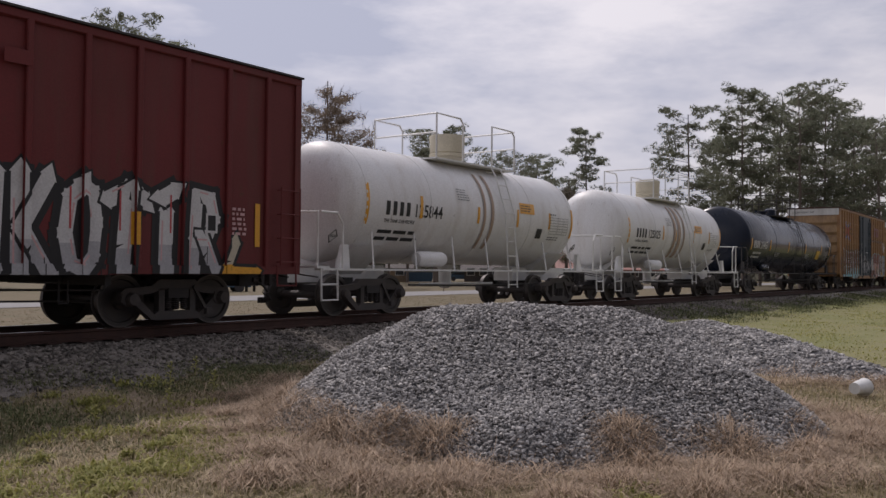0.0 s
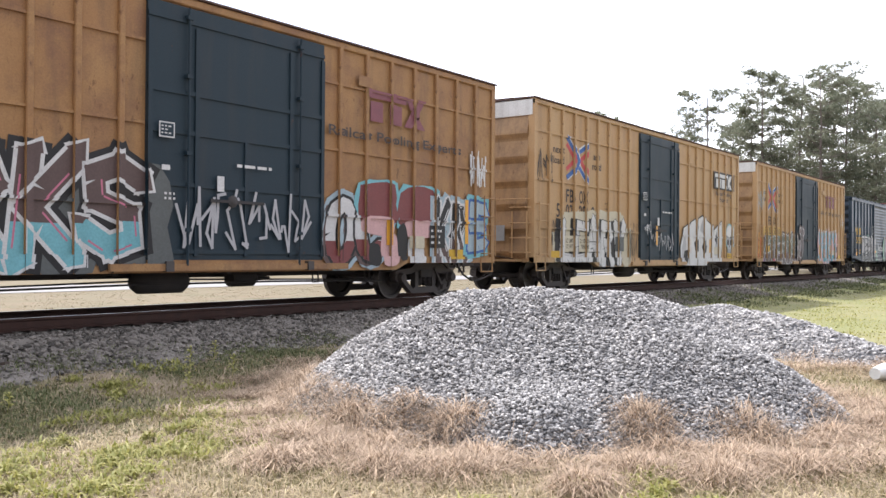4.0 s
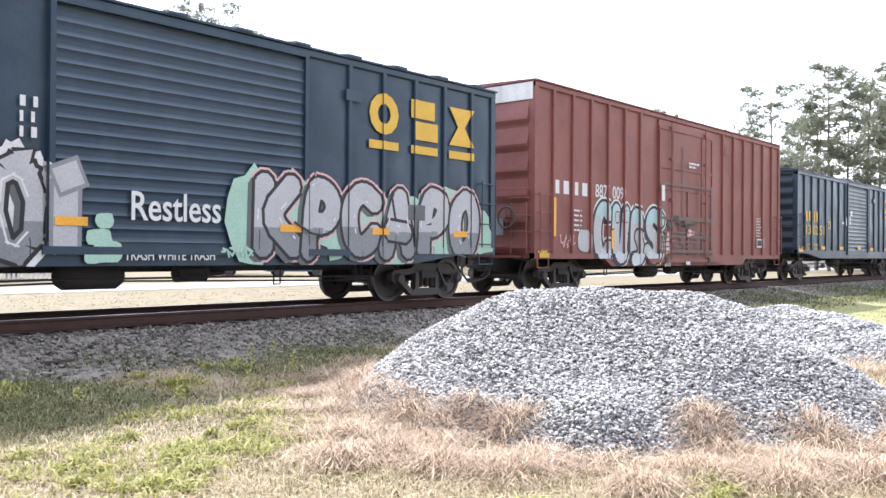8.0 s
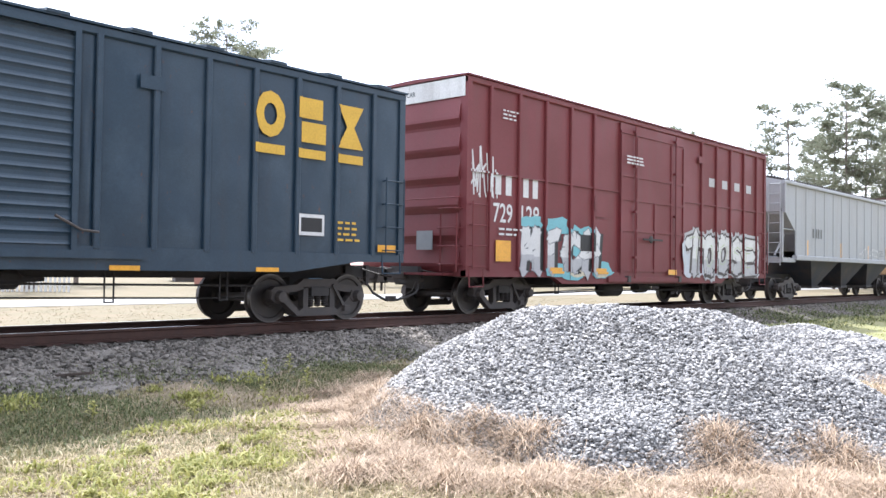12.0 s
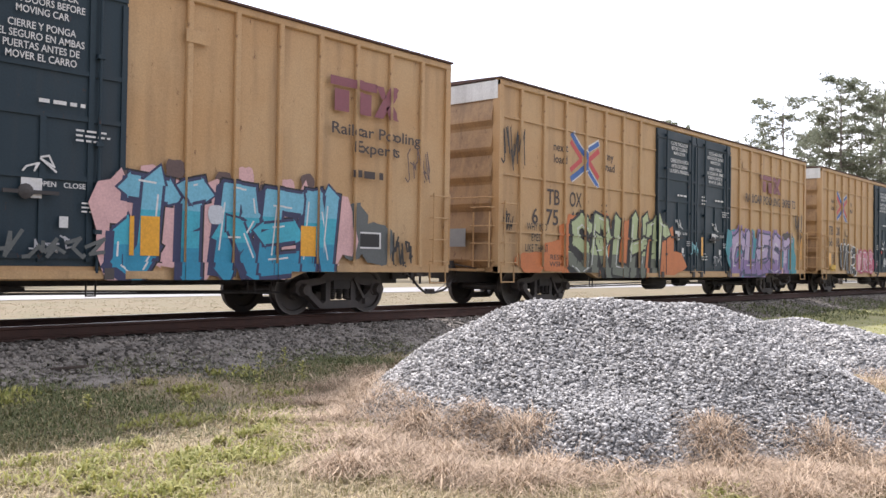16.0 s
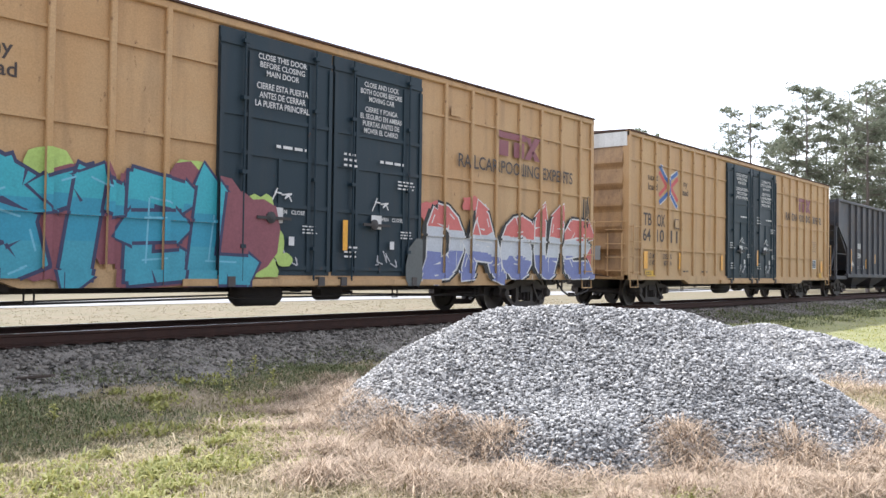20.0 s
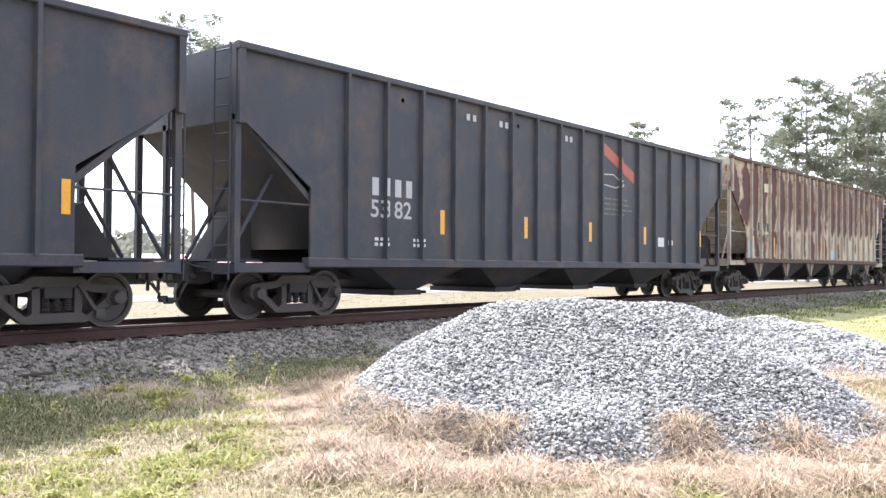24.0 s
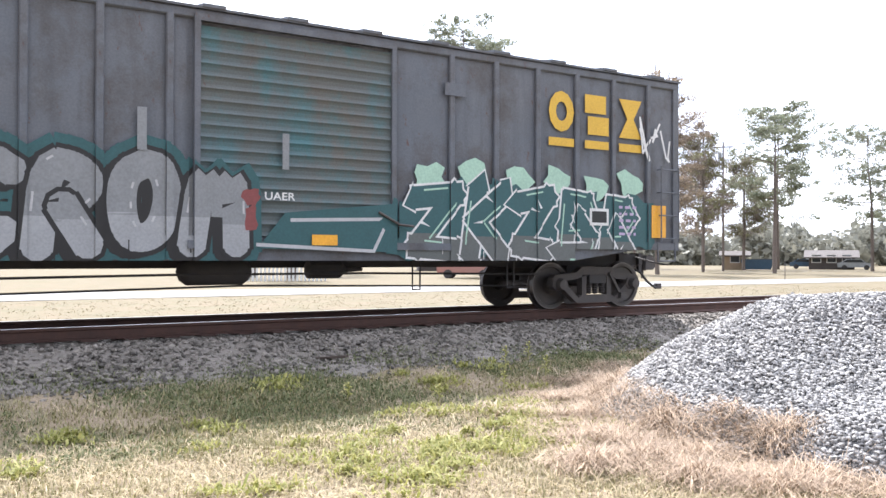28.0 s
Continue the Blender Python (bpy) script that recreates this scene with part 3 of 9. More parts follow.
def stones(name, pts, size, mat, label, category, spread=0.35, flat=0.75):
    """Crushed stones: jittered eight-cornered lumps, half sunk where they lie."""
    base = np.array([(a, b, c) for a in (-1, 1) for b in (-1, 1) for c in (-1, 1)], float) * 0.62
    tips = np.array([(0, 0, 1)], float)
    quad = [(0, 1, 3, 2), (4, 6, 7, 5), (0, 4, 5, 1), (2, 3, 7, 6)]
    tri = [(a, b, c) for q in quad for a, b, c in ((q[0], q[1], q[2]), (q[0], q[2], q[3]))]
    tri += [(1, 5, 8), (5, 7, 8), (7, 3, 8), (3, 1, 8)]
    tri = np.array(tri)
    shape = np.concatenate([base, tips * 0.8])
    n = len(pts)
    V = shape[None] * (1 + rng.uniform(-spread, spread, (n, 9, 3)) * 1.35)
    V *= (size * np.exp(np.clip(rng.normal(0, 0.28, (n, 1, 1)), -0.6, 0.45))) * np.stack([rng.uniform(1.0, 1.7, n), rng.uniform(0.65, 1.05, n), rng.uniform(0.34, flat, n)], -1)[:, None, :]
    yaw, tip, way = rng.uniform(0, np.pi, n), rng.normal(0, 0.27, n), rng.uniform(0, 2 * np.pi, n)
    q = np.stack([np.cos(yaw) * np.cos(tip), np.sin(tip) * np.cos(way), np.sin(tip) * np.sin(way), np.sin(yaw) * np.cos(tip)], -1)
    q /= np.linalg.norm(q, axis=1)[:, None]
    w, x, y, z = q.T
    R = np.stack([1 - 2 * (y * y + z * z), 2 * (x * y - z * w), 2 * (x * z + y * w), 2 * (x * y + z * w), 1 - 2 * (x * x + z * z), 2 * (y * z - x * w), 2 * (x * z - y * w), 2 * (y * z + x * w), 1 - 2 * (x * x + y * y)], -1).reshape(n, 3, 3)
    V = np.einsum("nij,nkj->nki", R, V) + pts[:, None, :]
    F = (tri[None] + (np.arange(n) * 9)[:, None, None]).reshape(-1, 3)
    return tagged(new(name, cloud(name, V.reshape(-1, 3), F, mat)), label, category, kind="stuff")


# gravel heaps
px, py = np.linspace(4.8, 20.0, 190), np.linspace(0.2, 9.2, 130)
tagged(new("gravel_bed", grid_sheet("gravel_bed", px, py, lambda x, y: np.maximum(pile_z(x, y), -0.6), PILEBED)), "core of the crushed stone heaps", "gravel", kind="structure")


def scatter(n, x0, x1, y0, y1, keep):
    p = np.stack([rng.uniform(x0, x1, n), rng.uniform(y0, y1, n)], -1)
    return p[keep(p[:, 0], p[:, 1])]


heap = lambda x, y: pile_z(x, y) > ground_z(x, y) - 0.02
p = scatter(290000, 5.2, 12.2, 0.6, 8.4, lambda x, y: heap(x, y) & (rng.random(len(x)) < np.where((x * 0.77 + y * 0.64) < 10.2, 1.0, 0.35)))
stones("gravel_heap", np.column_stack([p, pile_z(p[:, 0], p[:, 1]) + rng.uniform(-0.02, 0.03, len(p))]), 0.0158, STONE, "heap of grey crushed stone beside the railway", "gravel")
p = scatter(32000, 12.9, 20.0, 0.8, 8.8, heap)
stones("small_gravel_heap", np.column_stack([p, pile_z(p[:, 0], p[:, 1]) + rng.uniform(-0.01, 0.02, len(p))]), 0.027, STONE, "smaller heap of grey crushed stone", "gravel")
p = scatter(2600, 5.2, 11.0, 1.2, 8.4, lambda x, y: (pile_z(x, y) < ground_z(x, y)) & (pile_z(x, y) > ground_z(x, y) - 0.55 * rng.random(len(x)) ** 2))
stones("loose_stones", np.column_stack([p, ground_z(p[:, 0], p[:, 1]) + 0.012]), 0.022, STONE, "loose stones scattered round the heap", "stones")


def bed_z(y):
    return np.interp(y, [b[0] for b in bed_prof], [b[1] for b in bed_prof])


p = scatter(36000, -2, 46, 9.1, 11.9, lambda x, y: rng.random(len(x)) < np.clip((y - 9.2) / 1.2, 0.05, 1) * np.clip(1.25 - x / 60, 0.4, 1))
stones("ballast_stones", np.column_stack([p, bed_z(p[:, 1]) + rng.uniform(-0.005, 0.03, len(p))]), 0.029, BALLAST, "loose ballast stones along the track", "stones")
p = scatter(6000, -2, 40, 12.4, 14.6, lambda x, y: x > -9)
stones("crib_stones", np.column_stack([p, bed_z(p[:, 1]) + rng.uniform(0.0, 0.05, len(p))]), 0.036, BALLAST, "ballast stones between the ties", "stones")


def blades(name, pts, z, h, w, mat, label, bend=0.5, lay=0.0, category="grass", heading=None, droop=0.0):
    """Tapered bent blades, each of two quads."""
    n = len(pts)
    a = rng.uniform(0, 2 * np.pi, n) if heading is None else heading
    d = np.stack([np.cos(a), np.sin(a), 0 * a], -1)
    s = np.stack([-np.sin(a), np.cos(a), 0 * a], -1)
    hh = h * np.exp(rng.normal(0, 0.35, n))[:, None]
    b = (rng.uniform(0.1, 1, n) * bend + lay)[:, None]
    o = np.column_stack([pts, z])
    up = np.array([0, 0, 1.0])
    m1 = o + hh * (0.55 * up / (1 + b * 0.6) + 0.30 * b * d)
    m2 = o + hh * ((0.95 / (1 + b * 1.6) - droop) * up + 0.95 * b * d)
    ww = w * np.exp(rng.normal(0, 0.25, n))[:, None]
    V = np.stack([o - s * ww, o + s * ww, m1 + s * ww * 0.8, m1 - s * ww * 0.8, m2], 1).reshape(-1, 3)
    k = np.arange(n)[:, None] * 5
    F = np.concatenate([k + [0, 1, 2], k + [0, 2, 3], k + [3, 2, 4]])
    return tagged(new(name, cloud(name, V, F, mat)), label, category, kind="stuff")


off = lambda x, y: pile_z(x, y) < ground_z(x, y) + 0.02
rim = lambda x, y: np.clip(1 - np.abs(pile_z(x, y) + 0.22) / 0.42, 0, 1)
green_at = lambda x, y: np.clip(0.34 + 1.0 * waves(x, y, 1.3, 3) - 0.5 * rim(x, y), 0.05, 1)


def tufts(n, x0, x1, y0, y1, keep, k, r):
    """Blade roots in small bunches."""
    c = scatter(n, x0, x1, y0, y1, keep)
    q = np.repeat(c, k, 0) + rng.normal(0, r, (len(c) * k, 2))
    return q[off(q[:, 0], q[:, 1])]


far_fade = lambda x, y: np.clip(1.5 - np.hypot(x, y) / 15, 0.12, 1) * ((np.arctan2(y, x) > 0.1) & (np.arctan2(y, x) < 1.5) & (np.hypot(x, y) > 4.0))
q = tufts(46000, 0.3, 20, 0.6, 10.2, lambda x, y: rng.random(len(x)) < green_at(x, y) * far_fade(x, y) * np.where(y > 9.4, 0.5, 1), 6, 0.07)
blades("grass", q, ground_z(q[:, 0], q[:, 1]), 0.062, 0.0044, GRASS, "short green and olive grass on the verge", 0.8, 0.1)
# pale dry grass thins from y 6.9, darkening the ground in the train's shade
q = tufts(52000, 0.3, 18, 0.6, 9.4, lambda x, y: rng.random(len(x)) < (1 - 0.65 * green_at(x, y)) * 0.95 * far_fade(x, y) * np.clip(1.0 - (y - 6.9) / 1.4, 0.15, 1), 6, 0.08)
blades("dry_grass", q, ground_z(q[:, 0], q[:, 1]) - 0.004, 0.085, 0.0038, DRYG, "short dry grass on the verge", 0.9, 0.6)
foot = lambda x, y: np.clip(np.minimum((pile_z(x, y) + 0.8 + 0.35 * waves(x, y, 1.1, 6)) / 0.5, (0.06 + 0.30 * waves(x, y, 3.7, 2) - pile_z(x, y)) / 0.06), 0, 1)
q = scatter(330000, 4.5, 14.5, 0.7, 8.9, lambda x, y: rng.random(len(x)) < foot(x, y) * np.clip(0.5 + 0.8 * waves(x, y, 2.2, 4), 0.05, 1) * np.where(x < 11, 1, 0.3))
over = lambda q: np.maximum(ground_z(q[:, 0], q[:, 1]), pile_z(q[:, 0], q[:, 1]))
mat_h = lambda q: 0.14 * np.clip(waves(q[:, 0], q[:, 1], 4.2, 1) + 0.3, 0, 1) * rng.random(len(q))
blades("straw", q, over(q) + mat_h(q), 0.165, 0.0029, STRAW, "dead straw matted round the foot of the gravel heap", 1.0, 0.95)
clumps = np.array([(5.75, 5.2), (5.85, 5.55), (6.25, 5.0), (5.5, 4.75), (6.05, 4.45), (6.85, 2.85), (7.1, 3.15), (6.9, 2.3), (7.0, 1.85), (6.75, 6.95), (5.1, 4.9), (4.6, 5.0), (6.25, 5.75), (5.2, 3.8), (8.3, 1.9), (9.0, 1.6), (5.3, 5.5), (10.2, 1.9), (11.0, 2.8), (6.25, 6.4), (5.0, 4.3), (9.9, 1.1), (5.5, 2.9), (6.3, 2.2), (7.7, 2.4), (5.65, 3.9), (6.15, 2.75)])
PER = 900
size = np.repeat(rng.uniform(0.10, 0.26, len(clumps)), PER)
mid = np.repeat(clumps, PER, 0)
q = mid + rng.normal(0, 1, (len(mid), 2)) * size[:, None] * np.array([1.0, 0.8])
keep = pile_z(q[:, 0], q[:, 1]) < 0.26
dome = np.exp(-((q - mid) ** 2).sum(1) / (2 * (size * 0.8) ** 2))
fall = np.arctan2(q[:, 1] - mid[:, 1], q[:, 0] - mid[:, 0]) + rng.normal(0, 1.1, len(q))
dome, q, fall = dome[keep], q[keep], fall[keep]
blades("straw_clumps", q, over(q) + 0.01 + 0.125 * dome * rng.uniform(0.1, 1.0, len(q)), 0.17, 0.0024, STRAW, "tangled tan straw clumps at the foot of the heap", 1.0, 0.75, heading=fall, droop=0.2)
weeds = np.array([(5.4, 7.4), (5.35, 7.1), (5.3, 6.75), (5.25, 6.5), (5.45, 6.25), (5.5, 5.95), (5.7, 5.9), (5.2, 5.65), (4.95, 5.75), (4.35, 6.25), (3.95, 6.0), (5.55, 7.35), (5.45, 6.53), (5.6, 5.92), (4.15, 6.07), (4.51, 6.12), (4.96, 5.58), (3.78, 6.85), (3.14, 6.06), (5.78, 2.44), (5.48, 2.8), (5.81, 2.17), (4.81, 3.29), (3.65, 5.82), (5.03, 6.41), (6.1, 6.05), (4.97, 6.74), (5.95, 7.4), (4.18, 6.07), (3.55, 5.54), (3.27, 5.72), (1.37, 8.09), (0.98, 7.15), (2.18, 5.79), (3.0, 6.55), (3.41, 6.55), (3.16, 5.21), (6.85, 9.6), (5.52, 9.1), (5.77, 8.74), (3.88, 9.2), (6.3, 8.0), (2.4, 7.4), (4.4, 7.7)])
weeds = np.repeat(weeds, 3, 0) + rng.normal(0, 0.22, (len(weeds) * 3, 2))
spread = np.repeat(rng.uniform(0.04, 0.13, len(weeds)), 80)
q = np.repeat(weeds, 80, 0) + rng.normal(0, 1, (len(spread), 2)) * spread[:, None] * np.array([1.1, 0.8])
q = q[off(q[:, 0], q[:, 1])]
blades("weeds", q, ground_z(q[:, 0], q[:, 1]) + 0.05 * rng.random(len(q)), 0.075, 0.0085, GREENW, "patches of bright yellow-green low weeds", 1.0, 0.3, category="weeds")
# dark bank grass, set thicker where the train's shade falls to deepen it
q = tufts(30000, 0.5, 16, 6.9, 10.7, lambda x, y: rng.random(len(x)) < np.clip(1.5 - np.abs(y - 8.7) / 1.5, 0, 1) * np.clip(0.48 + 0.8 * waves(x, y, 1.3, 5), 0, 1), 6, 0.07)
far_q = tufts(11000, 15, 70, 8.3, 11.2, lambda x, y: rng.random(len(x)) < np.clip(0.5 + 0.9 * waves(x, y, 0.7, 2), 0, 1) * np.clip((11.4 - y) / 1.2, 0, 1), 5, 0.14)
blades("far_bank_grass", far_q, np.maximum(ground_z(far_q[:, 0], far_q[:, 1]), np.where(far_q[:, 1] > 9.0, bed_z(far_q[:, 1]), -1)) - 0.01, 0.15, 0.014, BANKG, "rough grass and weeds on the bank further along", 0.9, 0.2)
blades("bank_grass", q, np.maximum(ground_z(q[:, 0], q[:, 1]), np.where(q[:, 1] > 9.0, bed_z(q[:, 1]), -1)), 0.06, 0.0048, BANKG, "short green grass creeping up the ballast bank", 0.9, 0.3)
q = tufts(5000, -6, 45, 17.5, 33, lambda x, y: rng.random(len(x)) < 0.8, 5, 0.12)
blades("lawn_grass", q, ground_z(q[:, 0], q[:, 1]) + 0.03, 0.035, 0.012, LAWNG, "dry grass blades on the mown lawn", 0.9, 0.4)
q = tufts(5500, 16, 60, 1.5, 9.3, lambda x, y: rng.random(len(x)) < 0.9, 6, 0.2)
blades("meadow_grass", q, ground_z(q[:, 0], q[:, 1]) + 0.02, 0.07, 0.011, GREENW, "bright green grass blades on the strip", 0.9, 0.4)


def stalk_weed(x, y, h):
    ob = thing("weed_stalk", "upright leafy weed on the shaded bank", "plant", pose(x, y, float(ground_z(x, y))), "weed stalks")
    part("stem", Build().rod((0, 0, -0.02), (0.03, 0.01, h), 0.006, 5, 0.003), GREENW, ob)
    lf = Build()
    for k in range(16):
        a, z = k * 2.4, h * (0.25 + 0.75 * k / 16)
        r = 0.10 * (1.15 - 0.6 * k / 16)
        c, s = math.cos(a), math.sin(a)
        lf.add([(0.02, 0, z), (c * r * 0.5 - s * 0.018, s * r * 0.5 + c * 0.018, z + 0.035), (c * r, s * r, z + 0.02), (c * r * 0.5 + s * 0.018, s * r * 0.5 - c * 0.018, z + 0.035)], [(0, 1, 2, 3)])
    part("leaves", lf, GREENW, ob)


for x, y, h in ((6.86, 9.15, 0.33), (7.05, 8.55, 0.30), (6.2, 8.3, 0.22), (5.1, 8.0, 0.2), (7.6, 9.6, 0.26), (4.2, 8.4, 0.18)):
    stalk_weed(x, y, h)

bucket = thing("bucket", "dented white plastic bucket lying in the straw", "bucket", pose(12.6, 2.3, 0.1, 0, 0, 75))
part("shell", Build().turned((0, 0, 0), [(0.075, 0.15), (0.10, 0.0), (0.112, -0.13), (0.118, -0.14), (0.105, -0.14), (0.092, 0.0), (0.068, 0.135), (0.02, 0.14)], 18, "y"), WHITEM, bucket, smooth=True)
part("handle", Build().path([(0.11 * math.cos(a), -0.15 - 0.04 * math.sin(a * 0.5), -0.13 * math.sin(a) * 0.4) for a in [k * 0.4 for k in range(9)]], 0.004), STEEL, bucket)
plank = thing("broken_board", "weathered broken board lying on the bank", "board", pose(4.9, 10.3, 0.28, 4, 6, 130))
part("board", Build().box(-0.24, 0.22, -0.06, 0.06, -0.015, 0.02, c=0.006), TIEM, plank)


# ---- the train: each car is a thing; x runs back along the car, z up from the rail, the near side is at -y ----
from mathutils.geometry import tessellate_polygon

RIDE = [(0.0, 0.0), (1.5, 20.7), (5.0, 69.1), (8.0, 110.47), (10.0, 138.02), (12.0, 165.61), (15.0, 207.01), (17.0, 234.54), (19.0, 262.09), (21.0, 289.63), (23.0, 317.02), (25.0, 344.35), (26.5, 364.87), (28.0, 385.56)]
TRAIN = []
SIDE = -1.52


def railcar(name, label, category, front):
    ob = thing(name, label, category, pose(front, TRACK_Y, RAIL_Z), "freight cars of the train")
    TRAIN.append((front, ob))
    ob_surf = {"ob": ob, "xs": [], "zs": [], "depth": lambda x, z: 0.0, "n": 0, "curved": False}
    return ob, ob_surf


# trucks
wheel_mesh = Build().turned((0, 0, 0), [(0.06, -0.09), (0.13, -0.085), (0.15, -0.03), (0.33, -0.035), (0.35, -0.065), (0.415, -0.065), (0.42, -0.06), (0.422, 0.035), (0.447, 0.045), (0.447, 0.07), (0.34, 0.07), (0.32, 0.02), (0.14, 0.02), (0.10, 0.10), (0.06, 0.10)], 24).mesh("wheel", WHEELM, smooth=True)
tread_mesh = Build().turned((0, 0, 0), [(0.4, -0.0665), (0.4215, -0.0665), (0.4235, -0.06), (0.4235, 0.03), (0.41, 0.03)], 32, caps=False).mesh("tread", TREAD, smooth=True)
axle_mesh = Build().rod((0, -1.02, 0), (0, 1.02, 0), 0.08, 10).mesh("axle", STEEL)
cap_mesh = Build().turned((0, 0, 0), [(0.02, -0.14), (0.09, -0.13), (0.105, -0.06), (0.115, 0.0), (0.115, 0.08)], 12).mesh("bearing_cap", STEEL)
sf = Build()
sf.slab([(-1.06, 0.40), (-1.06, 0.56), (-0.98, 0.62), (-0.5, 0.66), (-0.36, 0.76), (0.36, 0.76), (0.5, 0.66), (0.98, 0.62), (1.06, 0.56), (1.06, 0.40), (0.9, 0.50), (0.5, 0.54), (0.3, 0.60), (-0.3, 0.60), (-0.5, 0.54), (-0.9, 0.50)], -0.07, 0.07)
sf.slab([(-0.80, 0.36), (-0.74, 0.46), (-0.44, 0.20), (-0.36, 0.25), (0.36, 0.25), (0.44, 0.20), (0.74, 0.46), (0.80, 0.36), (0.50, 0.12), (0.40, 0.11), (-0.40, 0.11), (-0.50, 0.12)], -0.075, 0.075)
sf.box(-0.36, -0.25, -0.07, 0.07, 0.24, 0.62).box(0.25, 0.36, -0.07, 0.07, 0.24, 0.62)
for e in (-1, 1):
    sf.slab([(e * 0.72, 0.42), (e * 0.76, 0.56), (e * 1.04, 0.55), (e * 1.07, 0.42), (e * 1.0, 0.36), (e * 0.78, 0.36)][::e], -0.09, 0.09)
frame_mesh = sf.mesh("side_frame", STEEL)
coil = [(0.05 + 0.018 * (k % 2), 0.012 + 0.016 * k) for k in range(13)]
spring_mesh = Build().turned((0, 0, 0.265), [(0.02, 0.0)] + coil + [(0.02, 0.22)], 10, "z").mesh("spring", WHEELM)
bolster_mesh = Build().box(-0.2, 0.2, -1.1, 1.1, 0.46, 0.62).box(-0.14, 0.14, -0.4, 0.4, 0.62, 0.78).mesh("truck", UNDER)
shoe_mesh = Build().slab([(-0.34, 0.62), (-0.30, 0.65), (-0.02, 0.24), (-0.06, 0.21)], -0.02, 0.02).box(-0.08, 0.06, -0.06, 0.06, 0.16, 0.26).mesh("brake_beam", STEEL)


def truck(ob, x):
    t = part("truck", bolster_mesh, UNDER, ob, "cast steel wheel truck", pose(x, 0, 0))
    for dx in (-0.89, 0.89):
        part("axle", axle_mesh, STEEL, t, at=pose(dx, 0, 0.42))
        for s in (-1, 1):
            part("wheel", wheel_mesh, WHEELM, t, at=pose(dx, s * 0.755, 0.42, 0, 0, 0 if s < 0 else 180))
        part("tread", tread_mesh, TREAD, t, "shiny wheel rim", at=pose(dx, -0.755, 0.42))
        part("bearing_cap", cap_mesh, STEEL, t, at=pose(dx, -1.06, 0.45))
    for s in (-1, 1):
        part("side_frame", frame_mesh, STEEL, t, at=pose(0, s * 1.0, 0))
    for dx in (-0.16, 0.0, 0.16):
        part("spring", spring_mesh, WHEELM, t, at=pose(dx, -1.02, 0))
    part("brake_beam", shoe_mesh, STEEL, t, at=pose(0.62, -1.09, 0.02))


lever_mesh = Build().path([(0.12, -1.4, 0.80), (0.1, -1.1, 0.83), (-0.05, -0.5, 0.92), (-0.12, -0.1, 1.0)], 0.014, 6).mesh("uncoupling_lever", STEEL)
ENDS = []


def couplers(ob, length):
    ENDS.append((ob.matrix_basis.translation.x, length, ob))


def coupled(ob, x, e, reach):
    """Draft gear, knuckle, hose and lever at one end; e points out along the car, reach is half of the gap to the next one."""
    f = lambda a: x + e * a
    span = lambda a, b: (min(f(a), f(b)), max(f(a), f(b)))
    draft = Build().box(*span(-0.35, 0.12), -0.34, 0.34, 0.62, 1.0).box(*span(0.12, 0.2), -0.42, 0.42, 0.66, 1.02)
    part("draft_gear", draft, UNDER, ob, "dark cushioned draft gear")
    head = Build().box(*span(0.1, reach - 0.2), -0.075, 0.075, 0.74, 0.9, c=0.02)
    head.slab([(f(reach - 0.24), 0.68), (f(reach - 0.2), 0.98), (f(reach - 0.02), 0.97), (f(reach + 0.05), 0.9), (f(reach + 0.05), 0.74), (f(reach - 0.02), 0.68)], -0.17, -0.02)
    head.slab([(f(reach - 0.22), 0.66), (f(reach - 0.2), 1.0), (f(reach - 0.08), 0.99), (f(reach - 0.06), 0.66)], -0.02, 0.17)
    head.rod((f(reach - 0.1), 0.05, 0.5), (f(reach - 0.1), 0.05, 0.7), 0.03)
    part("coupler", head, STEEL, ob, "rusty knuckle coupler")
    sag = 0.34 + 0.03 * math.sin(x)
    part("air_hose", Build().path([(f(0.05), -0.34, 0.72), (f(0.18), -0.42, 0.62), (f(0.3), -0.46, 0.46), (f(reach * 0.6), -0.42, sag + 0.03), (f(reach * 0.82), -0.36, sag - 0.02), (f(reach - 0.02), -0.33, sag)], 0.026, 7), UNDER, ob, "black rubber air hose")
    part("hose_joint", Build().box(*span(reach - 0.12, reach + 0.02), -0.37, -0.29, sag - 0.05, sag + 0.06), STEEL, ob)
    part("hose_strap", Build().path([(f(0.2), -0.36, 0.7), (f(0.34), -0.38, 0.5), (f(reach * 0.75), -0.36, sag + 0.02)], 0.008, 5), STEEL, ob)
    part("angle_cock", Build().turned((f(0.02), -0.34, 0.74), [(0.02, -0.07), (0.05, -0.06), (0.05, 0.06), (0.02, 0.07)], 10, "x").rod((f(0.0), -0.34, 0.74), (f(0.1), -0.5, 0.8), 0.012), STEEL, ob)
    part("uncoupling_lever", lever_mesh, STEEL, ob, at=pose(x, 0, 0) @ Matrix.Diagonal((-e, 1, 1, 1)))


def couple_train():
    row = sorted(ENDS, key=lambda q: q[0])
    for k, (x, length, ob) in enumerate(row):
        ahead = (x - row[k - 1][0] - row[k - 1][1]) / 2 if k else 0.8
        behind = (row[k + 1][0] - x - length) / 2 if k + 1 < len(row) else 0.8
        coupled(ob, 0.0, -1, ahead)
        coupled(ob, length, 1, behind)


